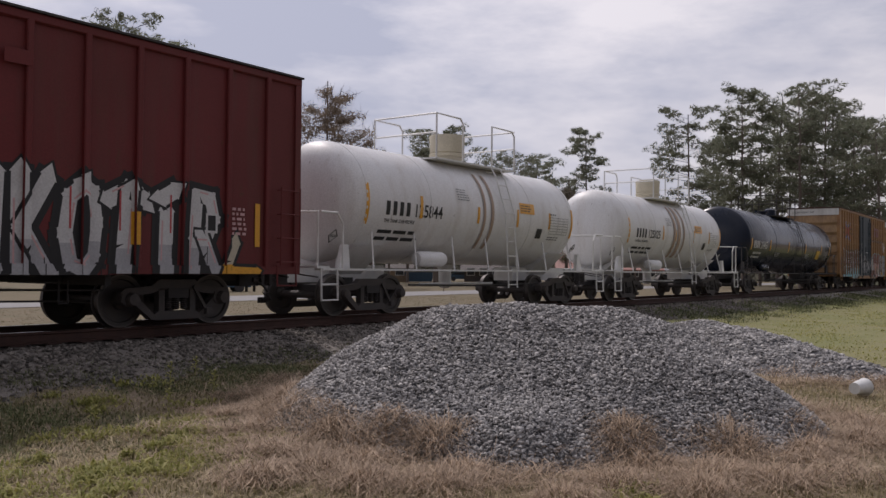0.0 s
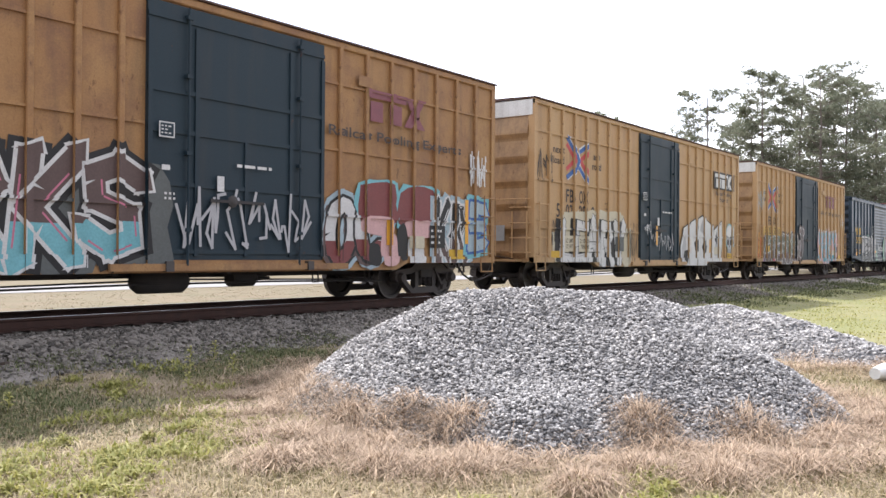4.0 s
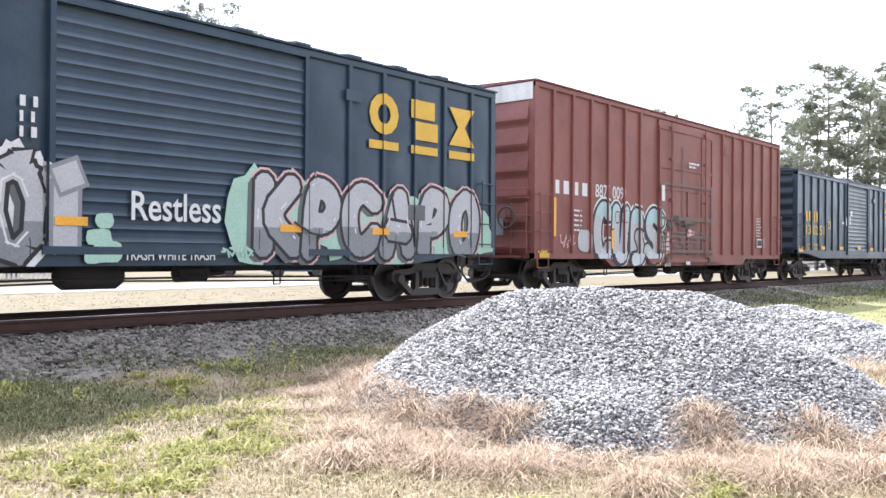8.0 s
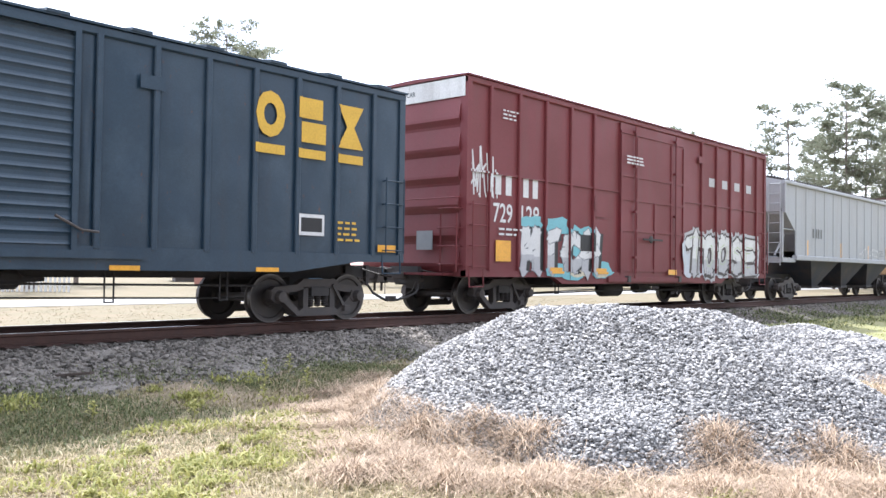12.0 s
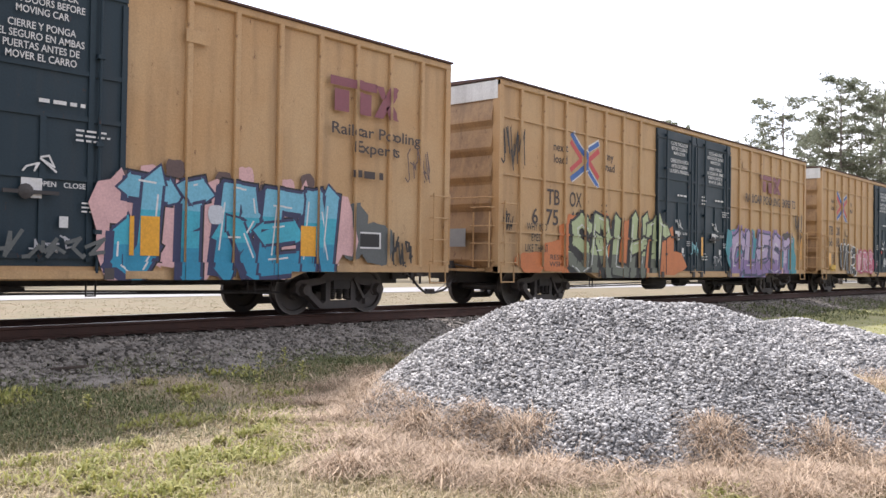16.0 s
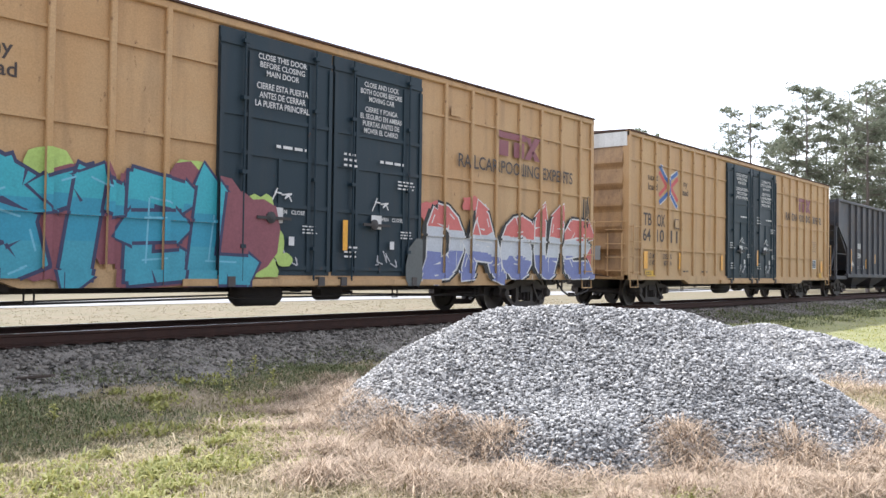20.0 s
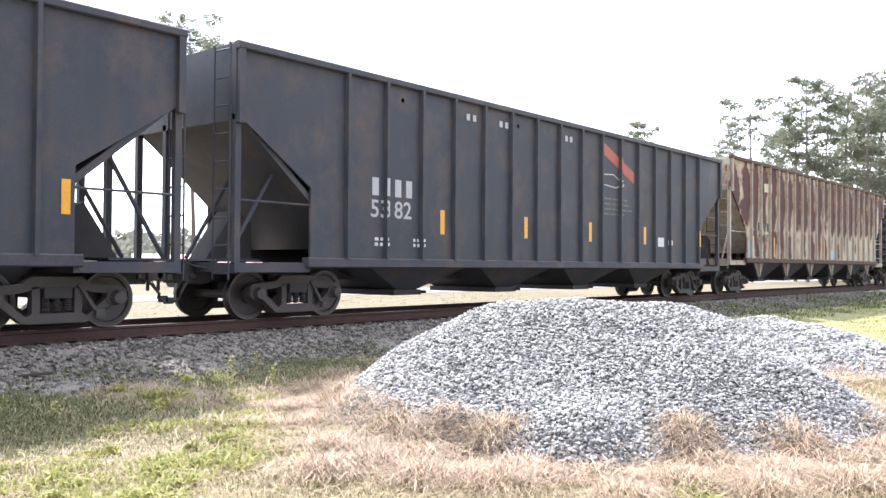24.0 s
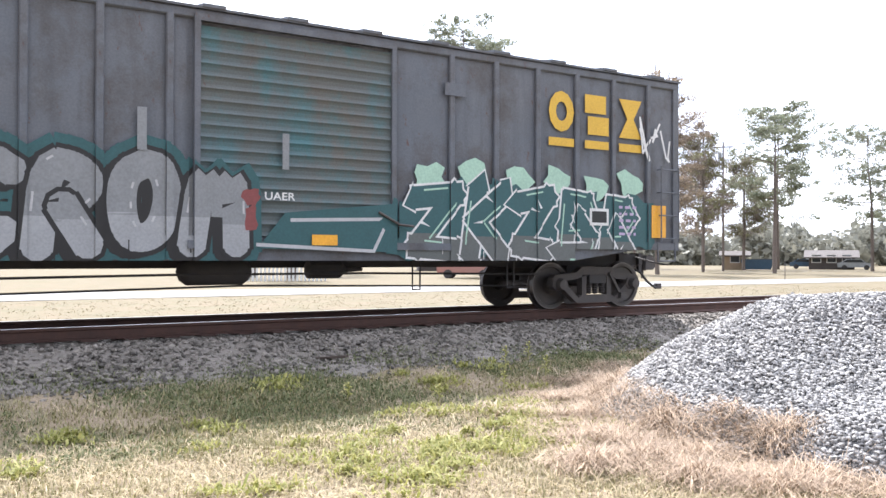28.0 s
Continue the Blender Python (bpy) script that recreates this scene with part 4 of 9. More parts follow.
def underframe(ob, length, x0, z=0.85, low=0.5):
    part("centre_sill", Build().box(0.15, length - 0.15, -0.26, 0.26, low + 0.1, z + 0.2), UNDER, ob)
    for k in range(5):
        x = x0 + 1.5 + (length - 2 * x0 - 3.0) * k / 4
        part("cross_bearer", Build().box(x - 0.05, x + 0.05, -1.4, 1.4, z - 0.18, z + 0.1), UNDER, ob)
    mid = length * 0.5
    part("brake_reservoir", Build().turned((mid - 0.9, -0.75, low + 0.06), [(0.02, -0.55), (0.13, -0.5), (0.2, -0.4), (0.2, 0.4), (0.13, 0.5), (0.02, 0.55)], 14, "x"), UNDER, ob, smooth=True)
    part("brake_cylinder", Build().turned((mid + 0.9, -0.7, low + 0.08), [(0.02, -0.35), (0.14, -0.33), (0.14, 0.2), (0.05, 0.3), (0.03, 0.6)], 12, "x"), UNDER, ob)
    part("brake_pipe", Build().path([(x0 + 1.3, -0.95, low - 0.02), (mid - 1.6, -0.95, low + 0.02), (mid + 1.4, -0.9, low + 0.02), (length - x0 - 1.3, -0.95, low - 0.02)], 0.018), UNDER, ob)
    part("brake_rod", Build().path([(x0 + 1.2, -0.6, 0.42), (mid - 0.4, -0.5, 0.5), (length - x0 - 1.2, -0.6, 0.42)], 0.016), UNDER, ob)
    for x in (x0 + 1.9, mid + 2.2, length - x0 - 2.1):
        loop = Build().path([(x - 0.06, -1.2, z - 0.1), (x - 0.06, -1.2, 0.42), (x + 0.08, -1.2, 0.42), (x + 0.08, -1.2, z - 0.1)], 0.016)
        part("safety_loop", loop, UNDER, ob)


# paint on the near side: shapes in x and z that follow the posts, doors and shells
def pieces(poly):
    pts = [Vector((x, z, 0)) for x, z in poly]
    return [[poly[i] for i in t] for t in tessellate_polygon([pts])]


def cut(poly, axis, at, keep_low):
    out = []
    for i, p in enumerate(poly):
        q = poly[(i + 1) % len(poly)]
        a, b = (p[axis] <= at) == keep_low or p[axis] == at, (q[axis] <= at) == keep_low or q[axis] == at
        if a:
            out.append(p)
        if a != b:
            k = (at - p[axis]) / (q[axis] - p[axis])
            out.append((p[0] + k * (q[0] - p[0]), p[1] + k * (q[1] - p[1])))
    return out


def strips(poly, axis, cuts):
    lo, hi = min(p[axis] for p in poly), max(p[axis] for p in poly)
    todo = [poly]
    for c in cuts:
        if lo < c < hi:
            nxt = []
            for g in todo:
                for keep in (True, False):
                    h = cut(g, axis, c, keep)
                    if len(h) > 2:
                        nxt.append(h)
            todo = nxt
    return todo


def paint_on(surf, name, shapes, mats, label=""):
    """shapes: (polygon of x and z, index of its paint). Each later shape lies a hair above the one before."""
    b = Build()
    base = 0.004 + 0.0006 * surf["n"]
    step = min(0.0001, 0.008 / max(1, len(shapes)))
    surf["n"] += 1 + int(step * len(shapes) / 0.0006)
    for k, (poly, mi) in enumerate(shapes):
        for tri in pieces(poly) if len(poly) > 4 else [poly]:
            for g in strips(tri, 0, surf["xs"]):
                for h in strips(g, 1, surf["zs"]):
                    if surf.get("foot"):
                        h = cut(h, 1, surf["foot"](sum(p[0] for p in h) / len(h)), False)
                        if len(h) < 3:
                            continue
                    cx, cz = sum(p[0] for p in h) / len(h), sum(p[1] for p in h) / len(h)
                    if surf["curved"]:
                        v = [(x, SIDE - surf["depth"](x, z) - base - k * step, z) for x, z in h]
                    else:
                        y = SIDE - surf["depth"](cx, cz) - base - k * step
                        v = [(x, y, z) for x, z in h]
                    b.add(v, [tuple(range(len(v)))], mi)
    if not b.f:
        return None
    me = bpy.data.meshes.new(name)
    me.from_pydata(b.v, [], b.f)
    for m in mats:
        me.materials.append(m)
    me.polygons.foreach_set("material_index", b.m)
    ob = new(name, me)
    ob.parent = surf["ob"]
    return tagged(ob, label) if label else ob


def rect(x0, z0, x1, z1):
    return [(x0, z0), (x1, z0), (x1, z1), (x0, z1)]


LETTERS = {}


def letter_tris(text):
    if text not in LETTERS:
        c = bpy.data.curves.new("letters", "FONT")
        c.body, c.resolution_u, c.offset, c.align_x = text, 3, 0.012, "CENTER"
        ob = bpy.data.objects.new("letters", c)
        scene.collection.objects.link(ob)
        me = bpy.data.meshes.new_from_object(ob.evaluated_get(bpy.context.evaluated_depsgraph_get()))
        me.calc_loop_triangles()
        co = [(v.co.x, v.co.y) for v in me.vertices]
        LETTERS[text] = [[co[i] for i in t.vertices] for t in me.loop_triangles]
        bpy.data.objects.remove(ob)
        bpy.data.curves.remove(c)
        bpy.data.meshes.remove(me)
    return LETTERS[text]


def words(surf, text, x0, z0, x1, z1, mat, name="lettering", label=""):
    tris = letter_tris(text)
    xs, zs = [p[0] for t in tris for p in t], [p[1] for t in tris for p in t]
    fx, fz = (x1 - x0) / (max(xs) - min(xs)), (z1 - z0) / (max(zs) - min(zs))
    shapes = [([(x0 + (x - min(xs)) * fx, z0 + (z - min(zs)) * fz) for x, z in t], 0) for t in tris]
    surf["n"] += 1
    big = Build()
    for poly, _ in shapes:
        for g in strips(poly, 0, surf["xs"]):
            for h in strips(g, 1, surf["zs"]):
                cx, cz = sum(p[0] for p in h) / len(h), sum(p[1] for p in h) / len(h)
                big.add([(x, SIDE - surf["depth"](x if surf["curved"] else cx, z if surf["curved"] else cz) - 0.004 - 0.0006 * surf["n"], z) for x, z in h], [tuple(range(len(h)))])
    me = bpy.data.meshes.new(name)
    me.from_pydata(big.v, [], big.f)
    me.materials.append(mat)
    ob = new(name, me)
    ob.parent = surf["ob"]
    return tagged(ob, label or "painted " + ("words" if not text.replace(" ", "").isdigit() else "number"))


def blocks(surf, n, x0, z0, x1, z1, mat, label="plain painted block of an owner's mark", gap=0.28, under=False):
    """An owner's mark as plain shapes of its size and colour."""
    w = (x1 - x0) / (n + (n - 1) * gap)
    for k in range(n):
        a = x0 + k * w * (1 + gap)
        zb = z0 + (z1 - z0) * 0.26 if under else z0
        b, m, c = a + w, (zb + z1) / 2, a + w / 2
        h = z1 - zb
        if under and k == 0:
            o = [(a + w * (0.5 + 0.5 * math.cos(t)), m + h * 0.5 * math.sin(t)) for t in [i * math.pi / 6 for i in range(13)]]
            i_ = [(a + w * (0.5 + 0.22 * math.cos(t)), m + h * 0.24 * math.sin(t)) for t in [i * math.pi / 6 for i in range(13)]]
            polys = [[o[i], o[i + 1], i_[i + 1], i_[i]] for i in range(12)]
        elif under and k == 1:
            polys = [rect(a, m + h * 0.04, b - w * 0.12, z1), rect(a + w * 0.12, zb, b, m - h * 0.04)]
        elif under:
            polys = [[(a, z1), (c - w * 0.14, m), (c + w * 0.14, m), (b, z1)], [(a, zb), (b, zb), (c + w * 0.14, m), (c - w * 0.14, m)]]
        else:
            polys = [rect(a + 0.14 * w, z0, b - 0.14 * w, z1)]
        surf["n"] -= 1 if k else 0
        paint_on(surf, "owner_mark", [(q, 0) for q in polys], [mat], label)
        if under:
            surf["n"] -= 1
            paint_on(surf, "underline", [(rect(a, z0, b, z0 + (z1 - z0) * 0.15), 0)], [mat])


def lines(surf, x0, z0, x1, z1, rows, mat, fill=0.55, seed=0, name="small_print"):
    """Small print as plain bars."""
    r = random.Random(seed)
    h = (z1 - z0) / rows
    sh = []
    for k in range(rows):
        x = x0
        end = x0 + (x1 - x0) * r.uniform(0.7, 1.0)
        while x < end - 0.02:
            w = min(end - x, (x1 - x0) * r.uniform(0.12, 0.3))
            sh.append((rect(x, z1 - (k + 1) * h + h * (1 - fill) * 0.5, x + w, z1 - k * h - h * (1 - fill) * 0.5), 0))
            x += w + h * 0.5
    return tagged(paint_on(surf, name, sh, [mat]), kind="stuff")


def plate(surf, x0, z0, x1, z1, mat, name="reflector", label=""):
    return paint_on(surf, name, [(rect(x0, z0, x1, z1), 0)], [mat], label)


def thick(pts, w, taper=1.0, ends=0.42):
    """Quads along a polyline, with square ends."""
    out = []
    for (ax, az), (bx, bz) in zip(pts, pts[1:]):
        dx, dz = bx - ax, bz - az
        n = math.hypot(dx, dz) or 1
        ux, uz = dx / n, dz / n
        e = w * ends
        out.append([(ax - ux * e + uz * w / 2, az - uz * e - ux * w / 2), (bx + ux * e + uz * w * taper / 2, bz + uz * e - ux * w * taper / 2),
                    (bx + ux * e - uz * w * taper / 2, bz + uz * e + ux * w * taper / 2), (ax - ux * e - uz * w / 2, az - uz * e + ux * w / 2)])
    return out


def blob(r, cx, cz, rx, rz, n, jag):
    """An uneven closed outline."""
    k = r.uniform(0, 6.28)
    pts = []
    for i in range(n):
        t = k + 2 * math.pi * i / n
        q = r.uniform(1 - jag, 1 + jag * 0.4)
        c, s = math.cos(t), math.sin(t)
        e = max(abs(c), abs(s)) ** 0.55
        pts.append((cx + rx * q * c / e, cz + rz * q * s / e))
    return pts


def grown(poly, d):
    cx, cz = sum(p[0] for p in poly) / len(poly), sum(p[1] for p in poly) / len(poly)
    out = []
    for x, z in poly:
        n = math.hypot(x - cx, z - cz) or 1
        out.append((x + (x - cx) / n * d, z + (z - cz) / n * d))
    return out


# bones of sprayed letter-like shapes, in a unit box
BONES = {
    "A": (((0.0, 0.0), (0.42, 1.0)), ((0.5, 1.0), (1.0, 0.0)), ((0.2, 0.36), (0.8, 0.36))),
    "B": (((0.1, 0.0), (0.1, 1.0), (0.7, 0.95), (0.85, 0.75), (0.6, 0.52), (0.15, 0.5)), ((0.6, 0.52), (1.0, 0.3), (0.8, 0.03), (0.1, 0.0))),
    "C": (((1.0, 0.84), (0.6, 1.0), (0.15, 0.85), (0.0, 0.45), (0.2, 0.06), (0.65, 0.0), (1.0, 0.2)),),
    "D": (((0.1, 0.0), (0.1, 1.0), (0.65, 0.92), (1.0, 0.5), (0.7, 0.06), (0.1, 0.0)),),
    "E": (((1.0, 0.95), (0.1, 1.0), (0.05, 0.0), (1.0, 0.05)), ((0.1, 0.5), (0.8, 0.55))),
    "G": (((0.95, 0.88), (0.5, 1.0), (0.08, 0.75), (0.05, 0.25), (0.5, 0.0), (0.95, 0.15), (0.95, 0.5), (0.55, 0.48)),),
    "H": (((0.05, 0.0), (0.1, 1.0)), ((0.9, 0.0), (0.95, 1.0)), ((0.1, 0.48), (0.9, 0.55))),
    "I": (((0.5, 0.0), (0.45, 0.72)), ((0.42, 0.96), (0.62, 1.0))),
    "J": (((0.2, 1.0), (1.0, 0.95)), ((0.7, 0.95), (0.75, 0.25), (0.45, 0.0), (0.05, 0.12), (0.0, 0.38))),
    "K": (((0.1, 0.0), (0.1, 1.0)), ((0.95, 1.0), (0.2, 0.5), (1.0, 0.0))),
    "L": (((0.2, 1.0), (0.05, 0.05), (1.0, 0.0)),),
    "M": (((0.0, 0.0), (0.12, 1.0), (0.5, 0.4), (0.88, 1.0), (1.0, 0.0)),),
    "N": (((0.05, 0.0), (0.1, 1.0), (0.9, 0.0), (0.95, 1.0)),),
    "O": (((0.5, 1.0), (0.1, 0.85), (0.0, 0.45), (0.2, 0.05), (0.6, 0.0), (0.95, 0.2), (1.0, 0.6), (0.8, 0.93), (0.5, 1.0)),),
    "P": (((0.1, 0.0), (0.15, 1.0), (0.75, 0.95), (1.0, 0.7), (0.7, 0.42), (0.2, 0.42)),),
    "R": (((0.05, 0.0), (0.1, 1.0), (0.7, 0.95), (0.9, 0.72), (0.6, 0.48), (0.15, 0.46)), ((0.45, 0.48), (1.0, 0.0))),
    "S": (((1.0, 0.88), (0.55, 1.0), (0.08, 0.85), (0.15, 0.58), (0.85, 0.42), (0.95, 0.12), (0.45, 0.0), (0.0, 0.14)),),
    "T": (((0.0, 0.88), (0.5, 1.0), (1.0, 0.9)), ((0.52, 0.95), (0.45, 0.0))),
    "U": (((0.05, 1.0), (0.05, 0.25), (0.4, 0.0), (0.8, 0.12), (0.95, 1.0)),),
    "V": (((0.0, 1.0), (0.45, 0.0), (1.0, 1.0)),),
    "Z": (((0.05, 0.9), (0.95, 1.0), (0.1, 0.08), (1.0, 0.0)),),
}


def eased(pts, times):
    """Corners cut away, for rounded strokes."""
    for _ in range(times):
        out = [pts[0]]
        for (ax, az), (bx, bz) in zip(pts, pts[1:]):
            out += [(ax * 0.75 + bx * 0.25, az * 0.75 + bz * 0.25), (ax * 0.25 + bx * 0.75, az * 0.25 + bz * 0.75)]
        pts = out + [pts[-1]]
    return pts


def letters(surf, shape, x0, z0, x1, z1, seed, fill, edge, label, glow=None, block=None, shine=None, low=None, crown=None, haze=None, spots=None, fat=0.34, rim=0.05, halo=0.09, lean=0.08, soft=0, drop=(-0.11, -0.06), split=(0.36, 0.66), spikes=True):
    """A sprayed piece of interlocking letter-like shapes: overspray, halo, block shadow, outline, shaded fill, highlights."""
    r = random.Random(seed)
    mats = [fill, edge, glow or edge, block or edge, shine or fill, low or fill, crown or fill, haze or fill, spots or fill]
    n, h, rim = len(shape), z1 - z0, rim * 1.2
    cell = (x1 - x0) / n
    sh = []
    if haze:
        for k in range(2 * n + 1):
            cx = x0 + (x1 - x0) * k / (2 * n)
            sh.append((blob(r, cx, z0 + h * r.uniform(0.42, 0.58), cell * 0.5, h * r.uniform(0.36, 0.56), 14, 0.3), 7))
    if spots:
        for k in range(3 * n):
            q = r.uniform(0.05, 0.17)
            sh.append((blob(r, x0 + (x1 - x0) * r.uniform(-0.03, 1.03), z0 + h * r.choice((r.uniform(0.0, 0.2), r.uniform(0.8, 1.1))), q, q, 12, 0.1), 8))
    built = []
    for i, ch in enumerate(shape):
        w = cell * r.uniform(1.0, 1.16)
        hh = h * r.uniform(0.9, 1.0)
        fw = min(0.84 * fat * w, 0.27 * hh)
        ox, oz = x0 + cell * (i + 0.5) - w / 2, z0 + (h - hh) * r.random()
        tilt = lean + r.uniform(-0.08, 0.08)
        strokes = []
        for bone in BONES[ch]:
            pts = [(ox + fw * 0.6 + (w - 1.2 * fw) * (u + tilt * (v - 0.5) + r.uniform(-0.04, 0.04)), oz + fw * 0.55 + (hh - 1.1 * fw) * min(1, max(0, v + r.uniform(-0.03, 0.03)))) for u, v in bone]
            strokes.append(eased(pts, soft))
        built.append((strokes, fw, oz, hh))
    ends_ = 0.42 if not soft else 0.16
    disc = lambda p, w: [(p[0] + w / 2 * math.cos(k * math.pi / 5), p[1] + w / 2 * math.sin(k * math.pi / 5)) for k in range(10)]

    def run(pts, w):
        return thick(pts, w, 1.0, ends_) + ([disc(pts[0], w), disc(pts[-1], w)] if soft else [])

    for strokes, fw, oz, hh in built:
        for pts in strokes:
            if glow:
                sh += [(q, 2) for q in run(pts, fw + 2 * (rim + halo))]
    if block:
        for k in (1, 2):
            for strokes, fw, oz, hh in built:
                for pts in strokes:
                    sh += [(q, 3) for q in run([(x + drop[0] * k / 2, z + drop[1] * k / 2) for x, z in pts], fw + rim)]
    for strokes, fw, oz, hh in built:
        for pts in strokes:
            body = run(pts, fw)
            sh += [(q, 1) for q in run(pts, fw + 2 * rim)]
            if spikes:
                for (px, pz), (ax, az) in ((pts[0], pts[1]), (pts[-1], pts[-2])):
                    m = math.hypot(px - ax, pz - az) or 1
                    ux, uz = (px - ax) / m, (pz - az) / m
                    e, f, g = fw * 0.62, fw * r.uniform(0.45, 0.95), fw * r.uniform(-0.5, 0.5)
                    tri = lambda j: [(px + uz * (e + j) + ux * fw * 0.3, pz - ux * (e + j) + uz * fw * 0.3), (px - uz * (e + j) + ux * fw * 0.3, pz + ux * (e + j) + uz * fw * 0.3), (px + ux * (f + fw * 0.3 + j) + uz * g, pz + uz * (f + fw * 0.3 + j) - ux * g)]
                    sh.append((tri(rim), 1))
                    body.append(tri(0.0))
            sh += [(q, 0) for q in body]
            for on, at, under, m in ((low, split[0], True, 5), (crown, split[1], False, 6)):
                for q in body if on else ():
                    g = cut(q, 1, oz + hh * (at + r.uniform(-0.04, 0.04)), under)
                    if len(g) > 2:
                        sh.append((g, m))
        for pts in strokes:
            # a highlight along one side, and short dark nicks across
            off = fw * 0.30
            for (ax, az), (bx, bz) in list(zip(pts, pts[1:]))[:: 1 + soft]:
                m = math.hypot(bx - ax, bz - az)
                if m < 0.08:
                    continue
                ux, uz = (bx - ax) / m, (bz - az) / m
                if shine and r.random() < 0.8:
                    a_, b_ = r.uniform(0.05, 0.25), r.uniform(0.7, 0.95)
                    sh += [(q, 4) for q in thick([(ax + (bx - ax) * a_ - uz * off, az + (bz - az) * a_ + ux * off), (ax + (bx - ax) * b_ - uz * off, az + (bz - az) * b_ + ux * off)], 0.028)]
                if r.random() < 0.45 and m > 0.2:
                    t = r.uniform(0.3, 0.7)
                    px, pz = ax + (bx - ax) * t, az + (bz - az) * t
                    sh.append(([(px + uz * fw * 0.5, pz - ux * fw * 0.5), (px + uz * fw * 0.5 + ux * 0.05, pz - ux * fw * 0.5 + uz * 0.05), (px - ux * 0.03, pz - uz * 0.03)], 1))
    for i in range(n):
        px, pz = x0 + cell * r.uniform(i, i + 1), z0 + h * r.uniform(0.1, 0.4)
        sh.append((rect(px, pz - h * r.uniform(0.08, 0.25), px + 0.014, pz), 1))
    return paint_on(surf, "graffiti", sh, mats, label)


def blobs(surf, spots, mats, label, jag=0.12, n=16, seed=1):
    """Sprayed round patches, painted in order: (x, z, half width, half height, paint)."""
    r = random.Random(seed)
    return paint_on(surf, "graffiti", [(blob(r, x, z, a, b, n, jag), m) for x, z, a, b, m in spots], mats, label)


def skull(surf, x0, z0, x1, z1):
    """A sprayed pale skull with a cap, dark sockets and teeth."""
    w, h = x1 - x0, z1 - z0
    p = lambda u, v: (x0 + u * w, z0 + v * h)
    head = [p(0.5 + 0.5 * math.cos(t), 0.62 + 0.38 * math.sin(t)) for t in [k * math.pi / 8 - 0.5 for k in range(11)]]
    jaw = [p(0.02, 0.5), p(0.1, 0.34), p(0.26, 0.28), p(0.28, 0.06), p(0.5, 0.0), p(0.74, 0.06), p(0.78, 0.28), p(0.92, 0.36)]
    shapes = [(grown(head + jaw, 0.05), 2), (head + jaw, 0), ([p(0.02, 0.66), p(0.1, 0.9), p(0.5, 1.0), p(0.9, 0.9), p(0.98, 0.66), p(0.5, 0.58)], 3), (thick([p(0.0, 0.62), p(0.5, 0.56), p(1.0, 0.62)], 0.03)[0], 1), (thick([p(0.5, 0.56), p(1.0, 0.62)], 0.03)[0], 1)]
    oval = lambda u, v, a, b: [p(u + a * math.cos(t), v + b * math.sin(t)) for t in [k * math.pi / 6 for k in range(12)]]
    shapes += [(oval(0.28, 0.42, 0.16, 0.1), 1), (oval(0.74, 0.42, 0.15, 0.1), 1), ([p(0.44, 0.26), p(0.5, 0.36), p(0.57, 0.26)], 1)]
    shapes += [(rect(x0 + w * u, z0 + h * 0.06, x0 + w * u + 0.02, z0 + h * 0.2), 1) for u in (0.34, 0.43, 0.52, 0.61, 0.7)]
    return paint_on(surf, "graffiti", shapes, [P_SILVER, P_BLACK, P_CYAN, P_WHITE], "sprayed pale skull with a cap")


def scrawl(surf, x0, z0, x1, z1, mat, seed, n=7, w=0.03):
    """A thin sprayed or marker scrawl, unreadable."""
    r = random.Random(seed)
    sh = []
    for k in range(n):
        a = x0 + (x1 - x0) * (k + 0.1) / n
        b = x0 + (x1 - x0) * (k + 1.0) / n
        pts = [(a, z0 + (z1 - z0) * r.random()) for _ in range(1)] + [(a + (b - a) * r.random(), z0 + (z1 - z0) * r.random()) for _ in range(3)] + [(b, z0 + (z1 - z0) * r.random())]
        sh += [(q, 0) for q in thick(pts, w)]
    return tagged(paint_on(surf, "scrawl", sh, [mat], "thin sprayed scrawl"), kind="stuff")


def cross_logo(surf, x0, z0, x1, z1):
    """Crossing red and blue arrows."""
    w, h = x1 - x0, z1 - z0
    p = lambda a, c: (x0 + a * w, z0 + c * h)
    arm = lambda pts, s, m: [(q, m) for q in thick([p(*t) for t in pts], s * h)]
    curve = [(0.05, 0.95), (0.30, 0.73), (0.50, 0.60), (0.58, 0.48), (0.50, 0.34), (0.30, 0.22), (0.05, 0.08)]
    sh = arm([(x + 0.03, z) for x, z in curve], 0.13, 2) + arm([(0.62, 0.72), (0.97, 0.88)], 0.14, 2) + arm([(0.6, 0.31), (0.95, 0.02)], 0.14, 2)
    sh += arm([(0.03, 0.79), (0.36, 0.52)], 0.10, 0) + arm([(0.36, 0.47), (0.03, 0.26)], 0.10, 0) + arm([(0.68, 0.52), (0.98, 0.71)], 0.11, 0) + arm([(0.68, 0.45), (0.98, 0.19)], 0.11, 0)
    sh += arm(curve, 0.11, 1) + arm([(0.62, 0.70), (0.97, 0.87)], 0.10, 1) + arm([(0.6, 0.31), (0.95, 0.02)], 0.10, 1)
    return paint_on(surf, "cross_logo", sh, [P_RED, P_BLUE, P_WHITE], "red and blue crossing arrows")


